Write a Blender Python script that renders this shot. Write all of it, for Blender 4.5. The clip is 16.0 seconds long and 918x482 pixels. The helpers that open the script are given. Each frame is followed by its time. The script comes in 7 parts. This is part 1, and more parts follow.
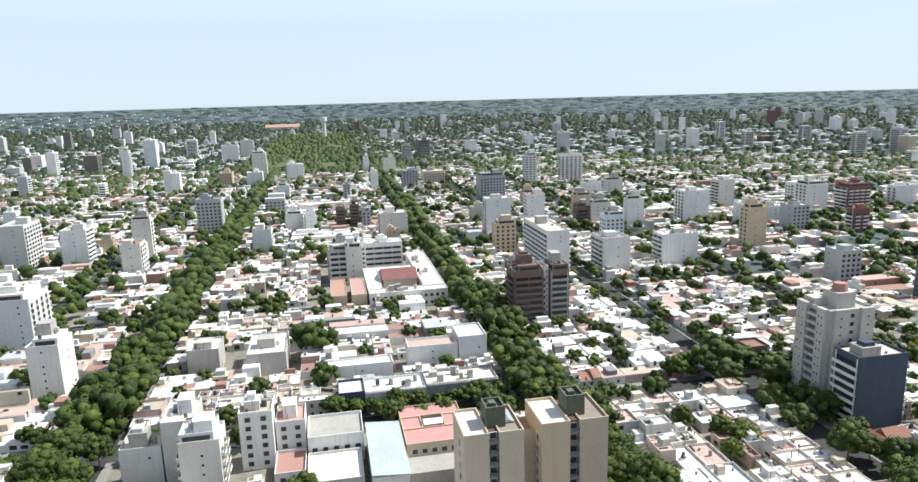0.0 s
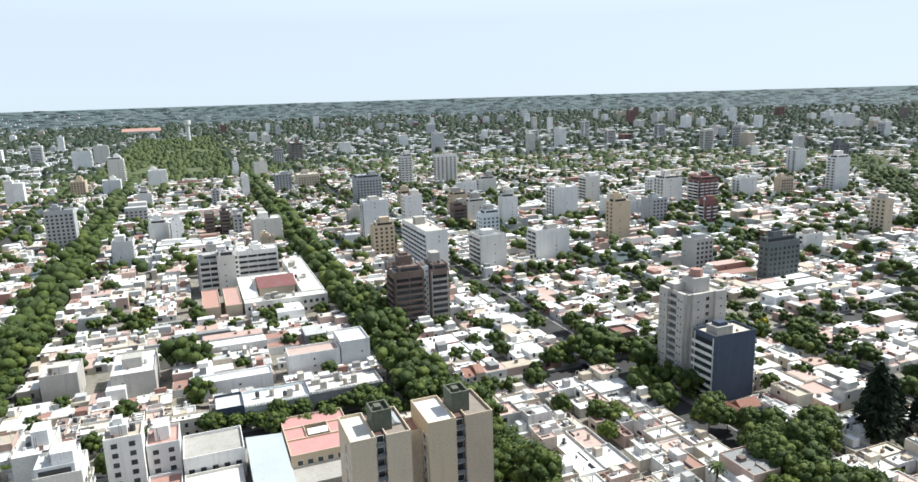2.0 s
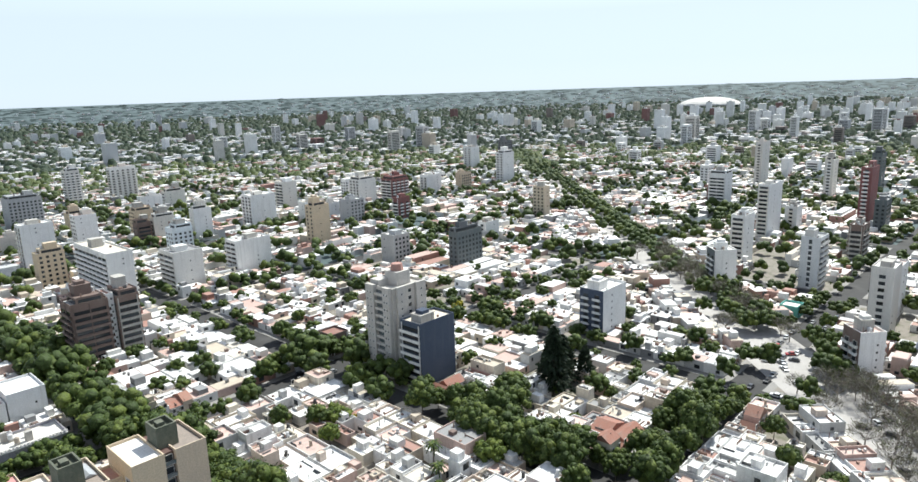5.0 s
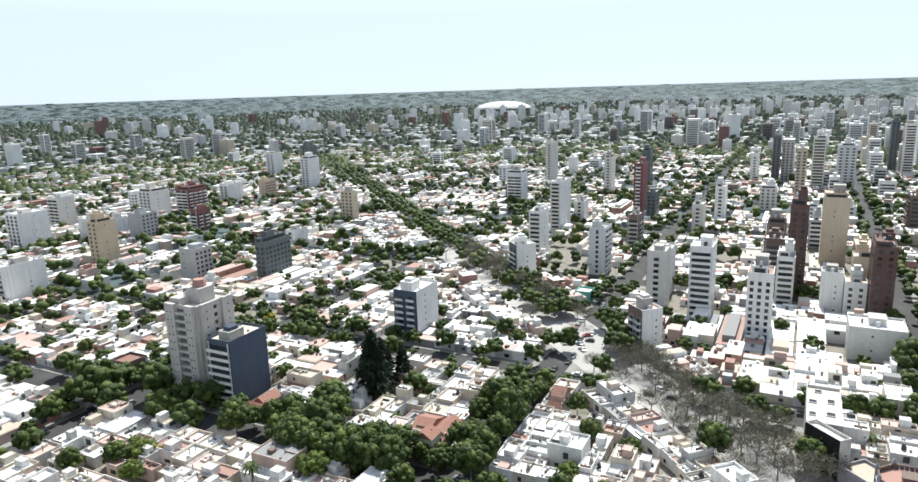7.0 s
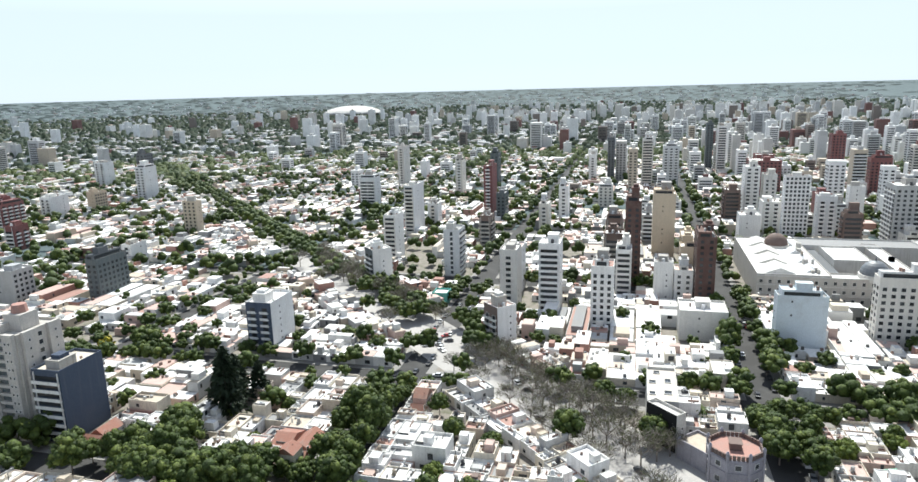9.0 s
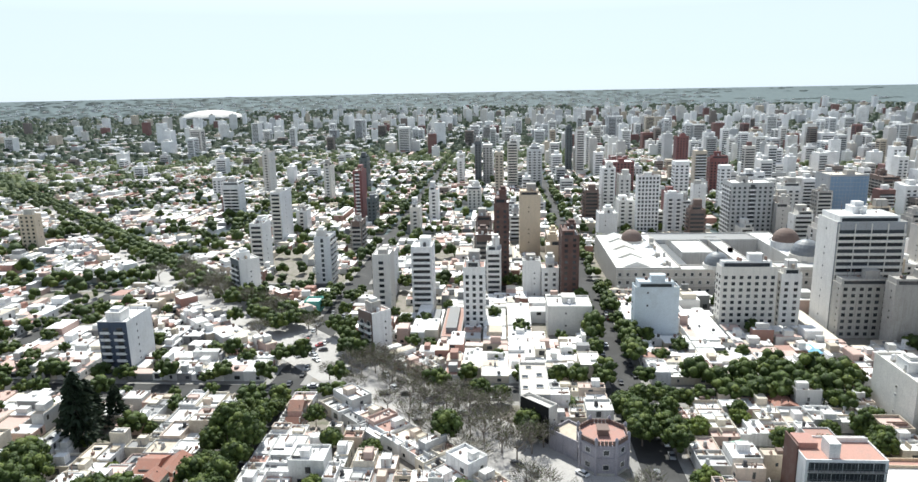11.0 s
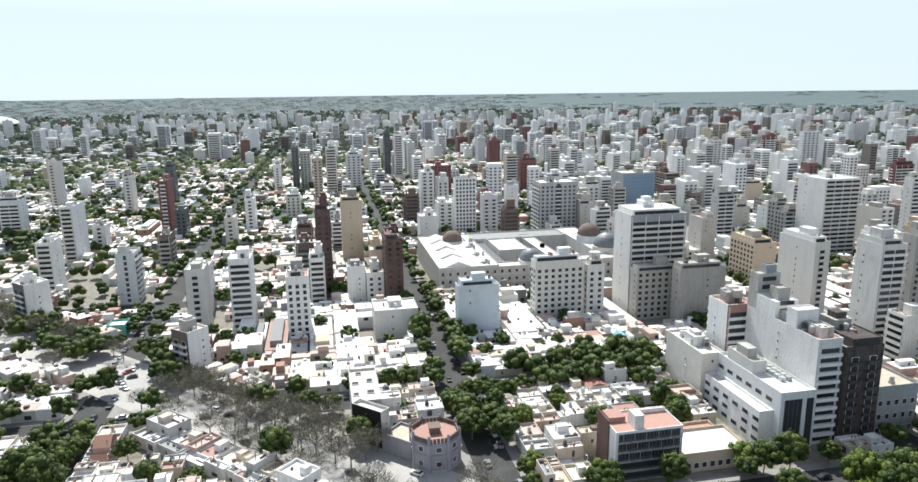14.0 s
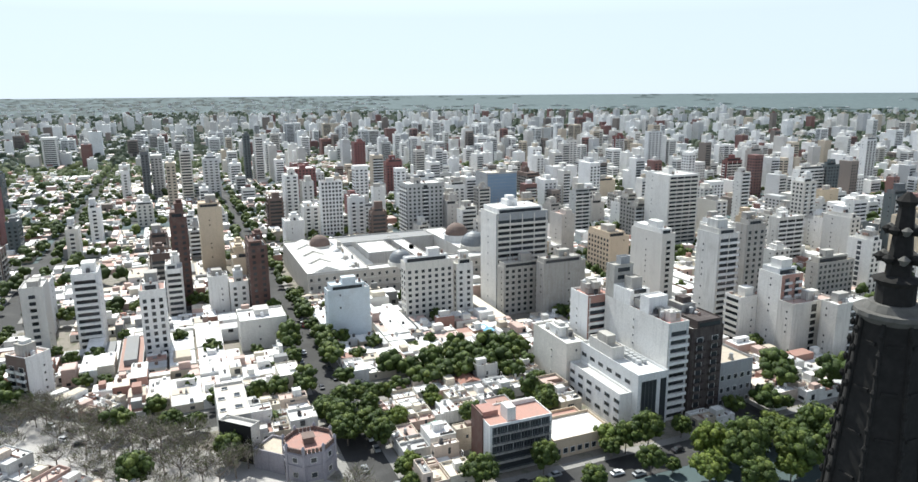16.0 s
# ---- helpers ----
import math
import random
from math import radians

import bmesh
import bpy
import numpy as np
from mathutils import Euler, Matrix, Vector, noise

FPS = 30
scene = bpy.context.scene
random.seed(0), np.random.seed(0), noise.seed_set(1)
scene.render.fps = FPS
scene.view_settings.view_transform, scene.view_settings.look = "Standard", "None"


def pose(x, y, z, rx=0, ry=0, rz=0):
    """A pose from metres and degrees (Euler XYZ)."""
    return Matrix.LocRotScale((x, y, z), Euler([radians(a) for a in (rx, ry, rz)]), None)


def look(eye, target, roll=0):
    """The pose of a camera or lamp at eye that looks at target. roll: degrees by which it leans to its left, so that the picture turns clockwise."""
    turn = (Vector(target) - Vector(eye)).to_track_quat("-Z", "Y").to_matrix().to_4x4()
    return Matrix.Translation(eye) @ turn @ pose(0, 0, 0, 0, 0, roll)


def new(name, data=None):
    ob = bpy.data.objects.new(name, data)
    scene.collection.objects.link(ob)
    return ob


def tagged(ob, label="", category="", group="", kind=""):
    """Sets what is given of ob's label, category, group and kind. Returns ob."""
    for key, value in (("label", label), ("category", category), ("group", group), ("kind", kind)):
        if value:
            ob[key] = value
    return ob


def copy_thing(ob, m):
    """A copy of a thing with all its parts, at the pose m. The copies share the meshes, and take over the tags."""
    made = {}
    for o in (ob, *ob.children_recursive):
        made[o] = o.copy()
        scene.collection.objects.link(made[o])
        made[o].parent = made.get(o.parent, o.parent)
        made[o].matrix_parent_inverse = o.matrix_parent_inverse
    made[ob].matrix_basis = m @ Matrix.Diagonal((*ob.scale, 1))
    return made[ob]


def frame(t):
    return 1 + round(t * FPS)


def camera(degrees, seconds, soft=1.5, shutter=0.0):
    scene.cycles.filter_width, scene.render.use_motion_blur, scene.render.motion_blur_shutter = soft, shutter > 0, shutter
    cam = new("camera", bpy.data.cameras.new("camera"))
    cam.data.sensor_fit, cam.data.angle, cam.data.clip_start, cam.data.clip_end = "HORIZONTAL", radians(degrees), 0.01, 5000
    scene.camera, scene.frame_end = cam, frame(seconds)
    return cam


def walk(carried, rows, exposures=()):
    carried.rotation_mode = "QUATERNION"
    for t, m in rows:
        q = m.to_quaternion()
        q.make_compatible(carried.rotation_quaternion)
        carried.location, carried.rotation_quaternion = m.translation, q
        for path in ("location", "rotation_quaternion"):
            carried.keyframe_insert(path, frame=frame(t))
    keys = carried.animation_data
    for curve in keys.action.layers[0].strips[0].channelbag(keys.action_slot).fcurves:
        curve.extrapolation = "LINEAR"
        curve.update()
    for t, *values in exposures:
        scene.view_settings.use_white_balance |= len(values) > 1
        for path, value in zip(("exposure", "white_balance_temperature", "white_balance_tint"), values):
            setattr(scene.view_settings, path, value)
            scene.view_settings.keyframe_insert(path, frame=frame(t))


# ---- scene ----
cam = camera(68.05, 16.0, soft=1.5)

EYE = (0.0, 0.0, 110.0)
PATH = [
    (0.0, pose(*EYE, 78.00, 1.53, -11.20)),
    (0.5, pose(*EYE, 77.97, 1.63, -13.92)),
    (1.0, pose(*EYE, 77.92, 1.59, -16.22)),
    (1.5, pose(*EYE, 77.86, 1.64, -19.06)),
    (2.0, pose(*EYE, 77.82, 1.68, -21.63)),
    (2.5, pose(*EYE, 77.75, 1.64, -25.29)),
    (3.0, pose(*EYE, 77.69, 1.76, -28.56)),
    (3.5, pose(*EYE, 77.64, 1.78, -31.76)),
    (4.0, pose(*EYE, 77.58, 1.81, -36.24)),
    (4.5, pose(*EYE, 77.46, 1.87, -41.79)),
    (5.0, pose(*EYE, 77.37, 1.90, -46.94)),
    (7.5, pose(*EYE, 77.21, 1.68, -66.42)),
    (8.0, pose(*EYE, 77.22, 1.61, -69.50)),
    (10.5, pose(*EYE, 77.31, 1.22, -83.85)),
    (11.0, pose(*EYE, 77.36, 1.10, -86.45)),
    (11.5, pose(*EYE, 77.40, 0.98, -89.41)),
    (12.0, pose(*EYE, 77.42, 0.95, -92.04)),
    (12.5, pose(*EYE, 77.46, 0.87, -94.18)),
    (13.0, pose(*EYE, 77.49, 0.78, -96.19)),
    (13.5, pose(*EYE, 77.53, 0.70, -98.86)),
    (14.0, pose(*EYE, 77.53, 0.69, -101.53)),
    (14.5, pose(*EYE, 77.55, 0.59, -104.09)),
    (15.0, pose(*EYE, 77.57, 0.49, -106.88)),
    (15.5, pose(*EYE, 77.57, 0.38, -109.73)),
    (16.0, pose(*EYE, 77.57, 0.41, -112.74)),
]
walk(cam, PATH, exposures=[(0.0, 0.62, 6150, 5), (4.0, 0.69, 6150, 5), (8.0, 0.75, 6150, 5), (16.0, 0.72, 6150, 5)])

# ---- sky and sun ----
SUN_TO = Vector((math.cos(radians(53)) * 0.99, math.cos(radians(53)) * 0.10, math.sin(radians(53)))).normalized()
sky_world = bpy.data.worlds.new("sky")
scene.world = sky_world
sky_world.use_nodes = True
wn = sky_world.node_tree.nodes
sky = wn.new("ShaderNodeTexSky")
sky.sky_type = "NISHITA"
sky.sun_disc = False
sky.sun_elevation = math.asin(SUN_TO.z)
sky.sun_rotation = math.atan2(SUN_TO.x, SUN_TO.y)
sky.air_density, sky.dust_density, sky.ozone_density = 0.8, 0.1, 4.0
wn["Background"].inputs["Strength"].default_value = 0.138
pale = wn.new("ShaderNodeHueSaturation")
pale.inputs["Saturation"].default_value = 0.40
thin_haze = wn.new("ShaderNodeMix")
thin_haze.data_type = "RGBA"
thin_haze.inputs["B"].default_value = (3.37, 3.75, 4.24, 1)
sky_world.node_tree.links.new(sky.outputs["Color"], pale.inputs["Color"])
sky_world.node_tree.links.new(pale.outputs["Color"], thin_haze.inputs["A"])
way = wn.new("ShaderNodeTexCoord")
split = wn.new("ShaderNodeSeparateXYZ")
fall = wn.new("ShaderNodeMapRange")
fall.inputs["From Min"].default_value, fall.inputs["From Max"].default_value = 0.1, 0.3
fall.inputs["To Min"].default_value, fall.inputs["To Max"].default_value = 0.9, 0.0
sky_world.node_tree.links.new(way.outputs["Generated"], split.inputs["Vector"])
sky_world.node_tree.links.new(split.outputs["Z"], fall.inputs["Value"])
sky_world.node_tree.links.new(fall.outputs["Result"], thin_haze.inputs["Factor"])
sky_world.node_tree.links.new(thin_haze.outputs["Result"], wn["Background"].inputs["Color"])
sun = new("sun", bpy.data.lights.new("sun", "SUN"))
sun.data.energy, sun.data.angle, sun.data.color = 4.35, radians(0.53), (1.0, 0.95, 0.87)
sun.matrix_world = look(SUN_TO * 300, (0, 0, 0))


# ---- materials ----
def base_mat(name, rough=0.8, metal=0.0):
    m = bpy.data.materials.new(name)
    m.use_nodes = True
    nt = m.node_tree
    bsdf = nt.nodes["Principled BSDF"]
    bsdf.inputs["Roughness"].default_value = rough
    bsdf.inputs["Metallic"].default_value = metal
    return m, nt, bsdf


def surface(name, colours, rough=0.85, pick="object", stain=0.35, stain_scale=0.25, grain_scale=3.0, dirt=(0.25, 0.23, 0.2), bump=0.1, metal=0.0, streak=0.0):
    """A weathered surface: one of several colours by piece, large stains and fine grain, slight relief."""
    m, nt, bsdf = base_mat(name, rough, metal)
    n, l = nt.nodes, nt.links
    if pick == "object":
        rnd = n.new("ShaderNodeObjectInfo").outputs["Random"]
    else:
        rnd = n.new("ShaderNodeNewGeometry").outputs["Random Per Island"]
    ramp = n.new("ShaderNodeValToRGB")
    ramp.color_ramp.interpolation = "CONSTANT"
    els = ramp.color_ramp.elements
    while len(els) < len(colours):
        els.new(0.5)
    for i, c in enumerate(colours):
        els[i].position = i / len(colours)
        els[i].color = (*c, 1)
    while len(els) > len(colours):
        els.remove(els[-1])
    l.new(rnd, ramp.inputs["Fac"])
    tc = n.new("ShaderNodeNewGeometry")
    big = n.new("ShaderNodeTexNoise")
    big.inputs["Scale"].default_value = stain_scale
    big.inputs["Detail"].default_value = 6
    big.inputs["Roughness"].default_value = 0.65
    l.new(tc.outputs["Position"], big.inputs["Vector"])
    cut = n.new("ShaderNodeMapRange")
    cut.inputs["From Min"].default_value, cut.inputs["From Max"].default_value = 0.48, 0.72
    cut.inputs["To Max"].default_value = stain
    l.new(big.outputs["Fac"], cut.inputs["Value"])
    mix = n.new("ShaderNodeMix")
    mix.data_type = "RGBA"
    mix.inputs["B"].default_value = (*dirt, 1)
    l.new(cut.outputs["Result"], mix.inputs["Factor"])
    l.new(ramp.outputs["Color"], mix.inputs["A"])
    if streak:
        squash = n.new("ShaderNodeVectorMath")
        squash.operation = "MULTIPLY"
        squash.inputs[1].default_value = (1.1, 1.1, 0.07)
        runs = n.new("ShaderNodeTexNoise")
        runs.inputs["Scale"].default_value = 0.9
        runs.inputs["Detail"].default_value = 5
        l.new(tc.outputs["Position"], squash.inputs[0])
        l.new(squash.outputs["Vector"], runs.inputs["Vector"])
        lim = n.new("ShaderNodeMapRange")
        lim.inputs["From Min"].default_value, lim.inputs["From Max"].default_value = 0.5, 0.75
        lim.inputs["To Max"].default_value = streak
        l.new(runs.outputs["Fac"], lim.inputs["Value"])
        add = n.new("ShaderNodeMath")
        add.operation = "MAXIMUM"
        l.new(lim.outputs["Result"], add.inputs[0])
        l.new(cut.outputs["Result"], add.inputs[1])
        l.new(add.outputs["Value"], mix.inputs["Factor"])
    fine = n.new("ShaderNodeTexNoise")
    fine.inputs["Scale"].default_value = grain_scale
    fine.inputs["Detail"].default_value = 4
    l.new(tc.outputs["Position"], fine.inputs["Vector"])
    val = n.new("ShaderNodeMapRange")
    val.inputs["From Min"].default_value, val.inputs["From Max"].default_value = 0.3, 0.7
    val.inputs["To Min"].default_value, val.inputs["To Max"].default_value = 0.8, 1.08
    l.new(fine.outputs["Fac"], val.inputs["Value"])
    hsv = n.new("ShaderNodeHueSaturation")
    l.new(mix.outputs["Result"], hsv.inputs["Color"])
    l.new(val.outputs["Result"], hsv.inputs["Value"])
    l.new(hsv.outputs["Color"], bsdf.inputs["Base Color"])
    if bump:
        b = n.new("ShaderNodeBump")
        b.inputs["Strength"].default_value = bump
        b.inputs["Distance"].default_value = 0.05
        l.new(fine.outputs["Fac"], b.inputs["Height"])
        l.new(b.outputs["Normal"], bsdf.inputs["Normal"])
    return m


def leaf_mat(name, colours, pick="island", thinness=0.14, mottle=(0.5, 1.3)):
    """Foliage: a green by clump, fine light and dark grain that paints shaded gaps between leaves, relief, some light
    let through.
    """
    m = surface(name, colours, rough=0.6, pick=pick, stain=0.0, stain_scale=0.4, grain_scale=1.5, bump=1.0)
    n, l = m.node_tree.nodes, m.node_tree.links
    bsdf = n["Principled BSDF"]
    bsdf.inputs["Specular IOR Level"].default_value = 0.25
    for q in n:
        if q.bl_idname == "ShaderNodeBump":
            q.inputs["Distance"].default_value = 0.5
        elif q.bl_idname == "ShaderNodeMapRange" and q.inputs["To Min"].default_value > 0.7:
            # Wide value range draws the dark gaps between leaves into the colour.
            q.inputs["To Min"].default_value, q.inputs["To Max"].default_value = mottle
    thin = n.new("ShaderNodeBsdfTranslucent")
    both = n.new("ShaderNodeMixShader")
    both.inputs["Fac"].default_value = thinness
    l.new(bsdf.inputs["Base Color"].links[0].from_socket, thin.inputs["Color"])
    l.new(bsdf.outputs["BSDF"], both.inputs[1])
    l.new(thin.outputs["BSDF"], both.inputs[2])
    l.new(both.outputs["Shader"], n["Material Output"].inputs["Surface"])
    return m


WHITE, OFF, CREAM = (0.80, 0.79, 0.77), (0.71, 0.70, 0.67), (0.64, 0.58, 0.48)
BRIGHT_WHITE = (0.82, 0.81, 0.79)
GREY, MIDGREY, DARK = (0.48, 0.48, 0.47), (0.25, 0.25, 0.25), (0.10, 0.10, 0.10)
TERRA, PINK, SAND = (0.34, 0.19, 0.15), (0.52, 0.38, 0.33), (0.50, 0.43, 0.34)
M_HOUSE = surface("house_plaster", [WHITE, OFF, CREAM, WHITE, CREAM, PINK, GREY, WHITE, SAND, OFF, (0.6, 0.5, 0.42)], stain=0.4, streak=0.45)
M_ROOFS = surface("flat_roof_coating", [WHITE, BRIGHT_WHITE, OFF, BRIGHT_WHITE, TERRA, WHITE, (0.62, 0.44, 0.38), BRIGHT_WHITE, WHITE, SAND, BRIGHT_WHITE, GREY, BRIGHT_WHITE, PINK, WHITE, CREAM, BRIGHT_WHITE, MIDGREY], rough=0.7, stain=0.5, stain_scale=0.5, dirt=(0.2, 0.19, 0.17))
M_HOUSE_I = surface("plaster_far", [WHITE, OFF, CREAM, WHITE, OFF, PINK, GREY, SAND, OFF, MIDGREY, TERRA], pick="island", stain=0.35, stain_scale=0.1, bump=0)
M_TILE = surface("clay_roof_tiles", [(0.30, 0.14, 0.10), (0.34, 0.18, 0.13), (0.26, 0.13, 0.10)], rough=0.85, stain=0.5, stain_scale=0.5)
M_WHITE = surface("white_paint", [WHITE, (0.75, 0.73, 0.69), (0.68, 0.685, 0.68), (0.70, 0.665, 0.60), (0.80, 0.79, 0.76), (0.62, 0.60, 0.56)], stain=0.28, stain_scale=0.15, dirt=(0.42, 0.40, 0.37), streak=0.4)
M_CREAM = surface("beige_plaster", [(0.58, 0.47, 0.33), (0.60, 0.50, 0.37), (0.56, 0.45, 0.33)], stain=0.25, stain_scale=0.15, streak=0.2)
M_GREYW = surface("grey_plaster", [(0.38, 0.39, 0.40), (0.45, 0.45, 0.44), (0.34, 0.35, 0.36)], stain=0.35, stain_scale=0.15, streak=0.5)
M_CONC = surface("raw_concrete", [(0.40, 0.38, 0.35), (0.46, 0.44, 0.40)], stain=0.6, stain_scale=0.2, streak=0.7)
M_BRICK = surface("dark_brick", [(0.105, 0.055, 0.045), (0.125, 0.065, 0.052)], stain=0.3, grain_scale=6)
M_RED = surface("red_brick", [(0.19, 0.075, 0.07), (0.21, 0.085, 0.08)], stain=0.3, grain_scale=6)
M_BROWN = surface("brown_brick", [(0.15, 0.105, 0.09), (0.17, 0.12, 0.10)], stain=0.3, grain_scale=6)
M_NAVY = surface("slate_blue_paint", [(0.048, 0.066, 0.105), (0.056, 0.076, 0.115)], stain=0.3, stain_scale=0.1, dirt=(0.12, 0.13, 0.16), streak=0.4)
M_SLATE = surface("slate_grey_paint", [(0.10, 0.12, 0.125), (0.12, 0.13, 0.14)], stain=0.3, stain_scale=0.1, streak=0.4)
M_PALEBLUE = surface("pale_blue_paint", [(0.62, 0.675, 0.71), (0.65, 0.70, 0.73)], stain=0.25, stain_scale=0.15)
M_RUST = surface("terracotta_deck", [(0.44, 0.25, 0.20), (0.40, 0.22, 0.18), (0.47, 0.29, 0.25)], stain=0.4, stain_scale=0.4)
M_ASPHALT = surface("asphalt", [(0.042, 0.041, 0.040)], rough=0.9, stain=0.5, stain_scale=0.08, dirt=(0.11, 0.107, 0.103))
M_AVENUE = surface("pale_worn_asphalt", [(0.42, 0.40, 0.38)], rough=0.9, stain=0.6, stain_scale=0.06, dirt=(0.30, 0.285, 0.265))
M_LILAC = surface("lilac_grey_render", [(0.34, 0.325, 0.355)], stain=0.6, stain_scale=0.4, dirt=(0.2, 0.19, 0.2), streak=0.6)
M_GRASS = surface("park_grass", [(0.085, 0.115, 0.04)], rough=0.95, stain=0.8, stain_scale=0.02, grain_scale=0.3, dirt=(0.14, 0.13, 0.08), bump=0)
M_OFFW = surface("off_white_paint", [(0.64, 0.63, 0.60), (0.60, 0.58, 0.54)], stain=0.4, stain_scale=0.12, streak=0.5)
M_WARM = surface("warm_grey_plaster", [(0.52, 0.49, 0.45)], stain=0.5, stain_scale=0.12, dirt=(0.33, 0.31, 0.29), streak=0.55)
M_PAVE = surface("pavement_concrete", [(0.27, 0.26, 0.245)], rough=0.9, stain=0.5, stain_scale=0.3)
M_YARD = surface("patio_paving_and_soil", [(0.24, 0.215, 0.185)], rough=0.95, stain=0.9, stain_scale=0.22, dirt=(0.075, 0.095, 0.035))
# Blue-grey tint puts distance haze into the colour of the far plain.
M_GROUND = surface("haze_tinted_ground", [(0.080, 0.112, 0.114)], rough=0.95, stain=0.7, stain_scale=0.012, grain_scale=0.05, dirt=(0.062, 0.090, 0.094), bump=0)
M_LEAF = leaf_mat("leaves", [(0.058, 0.088, 0.017), (0.076, 0.108, 0.020), (0.040, 0.064, 0.014), (0.108, 0.140, 0.026), (0.062, 0.092, 0.018), (0.048, 0.076, 0.016)], thinness=0.12)
M_LEAF2 = leaf_mat("bright_leaves", [(0.105, 0.146, 0.024), (0.135, 0.170, 0.028), (0.080, 0.116, 0.022)], thinness=0.12)
# Lightened from the near greens to imitate thin haze; park trees share it.
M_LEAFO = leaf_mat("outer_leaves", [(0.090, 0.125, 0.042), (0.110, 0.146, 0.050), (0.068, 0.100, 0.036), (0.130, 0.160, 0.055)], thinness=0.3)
M_LEAFY = leaf_mat("yellow_blossom", [(0.42, 0.34, 0.02), (0.34, 0.30, 0.03), (0.12, 0.16, 0.03)])
M_LEAFD = leaf_mat("conifer_needles", [(0.02, 0.035, 0.016), (0.026, 0.042, 0.02), (0.018, 0.03, 0.014)], thinness=0.1)
M_TWIG = leaf_mat("bare_twigs", [(0.20, 0.175, 0.155), (0.155, 0.135, 0.115), (0.25, 0.22, 0.20), (0.125, 0.135, 0.06), (0.10, 0.115, 0.045)], thinness=0.1)
# Paler and bluer than the near leaves: haze mixed into the green.
M_FAR = leaf_mat("haze_tinted_foliage", [(0.115, 0.155, 0.105), (0.135, 0.172, 0.118), (0.10, 0.14, 0.098), (0.148, 0.178, 0.118)], thinness=0.6)
# Woods greyed towards blue to imitate the haze at the horizon.
M_WOODS = leaf_mat("haze_tinted_woods", [(0.090, 0.125, 0.120), (0.102, 0.138, 0.132), (0.084, 0.117, 0.114)], thinness=0.6)
M_SALMON = surface("salmon_roof_paint", [(0.52, 0.27, 0.25)], stain=0.5, stain_scale=0.3, dirt=(0.36, 0.2, 0.18))
M_SHEET = surface("pale_blue_grey_sheet", [(0.43, 0.465, 0.49)], rough=0.6, stain=0.25, stain_scale=0.1, bump=0.03)
M_GREEN = surface("mossy_dark_render", [(0.095, 0.105, 0.075)], stain=0.6, stain_scale=0.6, dirt=(0.2, 0.19, 0.14), streak=0.5)
M_SAND = surface("sandy_terrace_tiles", [SAND], stain=0.4, stain_scale=0.4)
M_BARK = surface("bark", [(0.19, 0.16, 0.135)], rough=0.95, stain=0.4, stain_scale=1.5)
M_STONE = surface("dark_cathedral_stone", [(0.024, 0.023, 0.022)], rough=0.95, stain=0.4, stain_scale=0.8, dirt=(0.045, 0.043, 0.04))
# Paler copy of the spire stone: sunlight painted onto ring and knobs.
M_LEDGE = surface("sunlit_ledge_stone", [(0.12, 0.115, 0.105)], rough=0.95, stain=0.7, stain_scale=1.5, dirt=(0.04, 0.038, 0.035))
M_STONE.node_tree.nodes["Principled BSDF"].inputs["Specular IOR Level"].default_value = 0.15
M_TANK = surface("water_tank", [(0.45, 0.45, 0.44), (0.6, 0.6, 0.6), (0.06, 0.06, 0.065), (0.35, 0.30, 0.24)], stain=0.3)
M_CLUT = surface("roof_clutter", [MIDGREY, DARK, GREY, (0.18, 0.12, 0.10), OFF, (0.3, 0.2, 0.16)], pick="island", stain=0.3, bump=0)
M_DECK = surface("brown_roof_deck", [(0.27, 0.225, 0.19)], stain=0.5, stain_scale=0.4, dirt=(0.16, 0.14, 0.12))
# Brown brick darkened to stand in for the shade on this tower's front.
M_DARKBRICK = surface("deep_brown_brick", [(0.052, 0.038, 0.036), (0.062, 0.045, 0.042)], stain=0.4, grain_scale=6, streak=0.3)
M_TAN = surface("tan_roof_felt", [(0.58, 0.53, 0.46)], rough=0.85, stain=0.5, stain_scale=0.3, dirt=(0.42, 0.38, 0.33))
M_DOME = surface("slate_dome", [(0.16, 0.175, 0.19)], rough=0.5, stain=0.4, stain_scale=0.6)
M_METAL = surface("zinc_sheet", [(0.50, 0.51, 0.52), (0.42, 0.43, 0.44)], rough=0.45, metal=0.3, stain=0.3, stain_scale=0.3)


def glass_mat(name, col, rough=0.12):
    m, nt, bsdf = base_mat(name, rough)
    n, l = nt.nodes, nt.links
    oi = n.new("ShaderNodeNewGeometry")
    ramp = n.new("ShaderNodeValToRGB")
    ramp.color_ramp.elements[0].color = (*[c * 0.6 for c in col], 1)
    ramp.color_ramp.elements[1].color = (*[min(1, c * 2.2) for c in col], 1)
    l.new(oi.outputs["Random Per Island"], ramp.inputs["Fac"])
    l.new(ramp.outputs["Color"], bsdf.inputs["Base Color"])
    bsdf.inputs["Specular IOR Level"].default_value = 0.35
    return m


M_GLASS = glass_mat("window_glass", (0.028, 0.031, 0.034))
M_BLUEGLASS = glass_mat("blue_curtain_glass", (0.09, 0.13, 0.18))


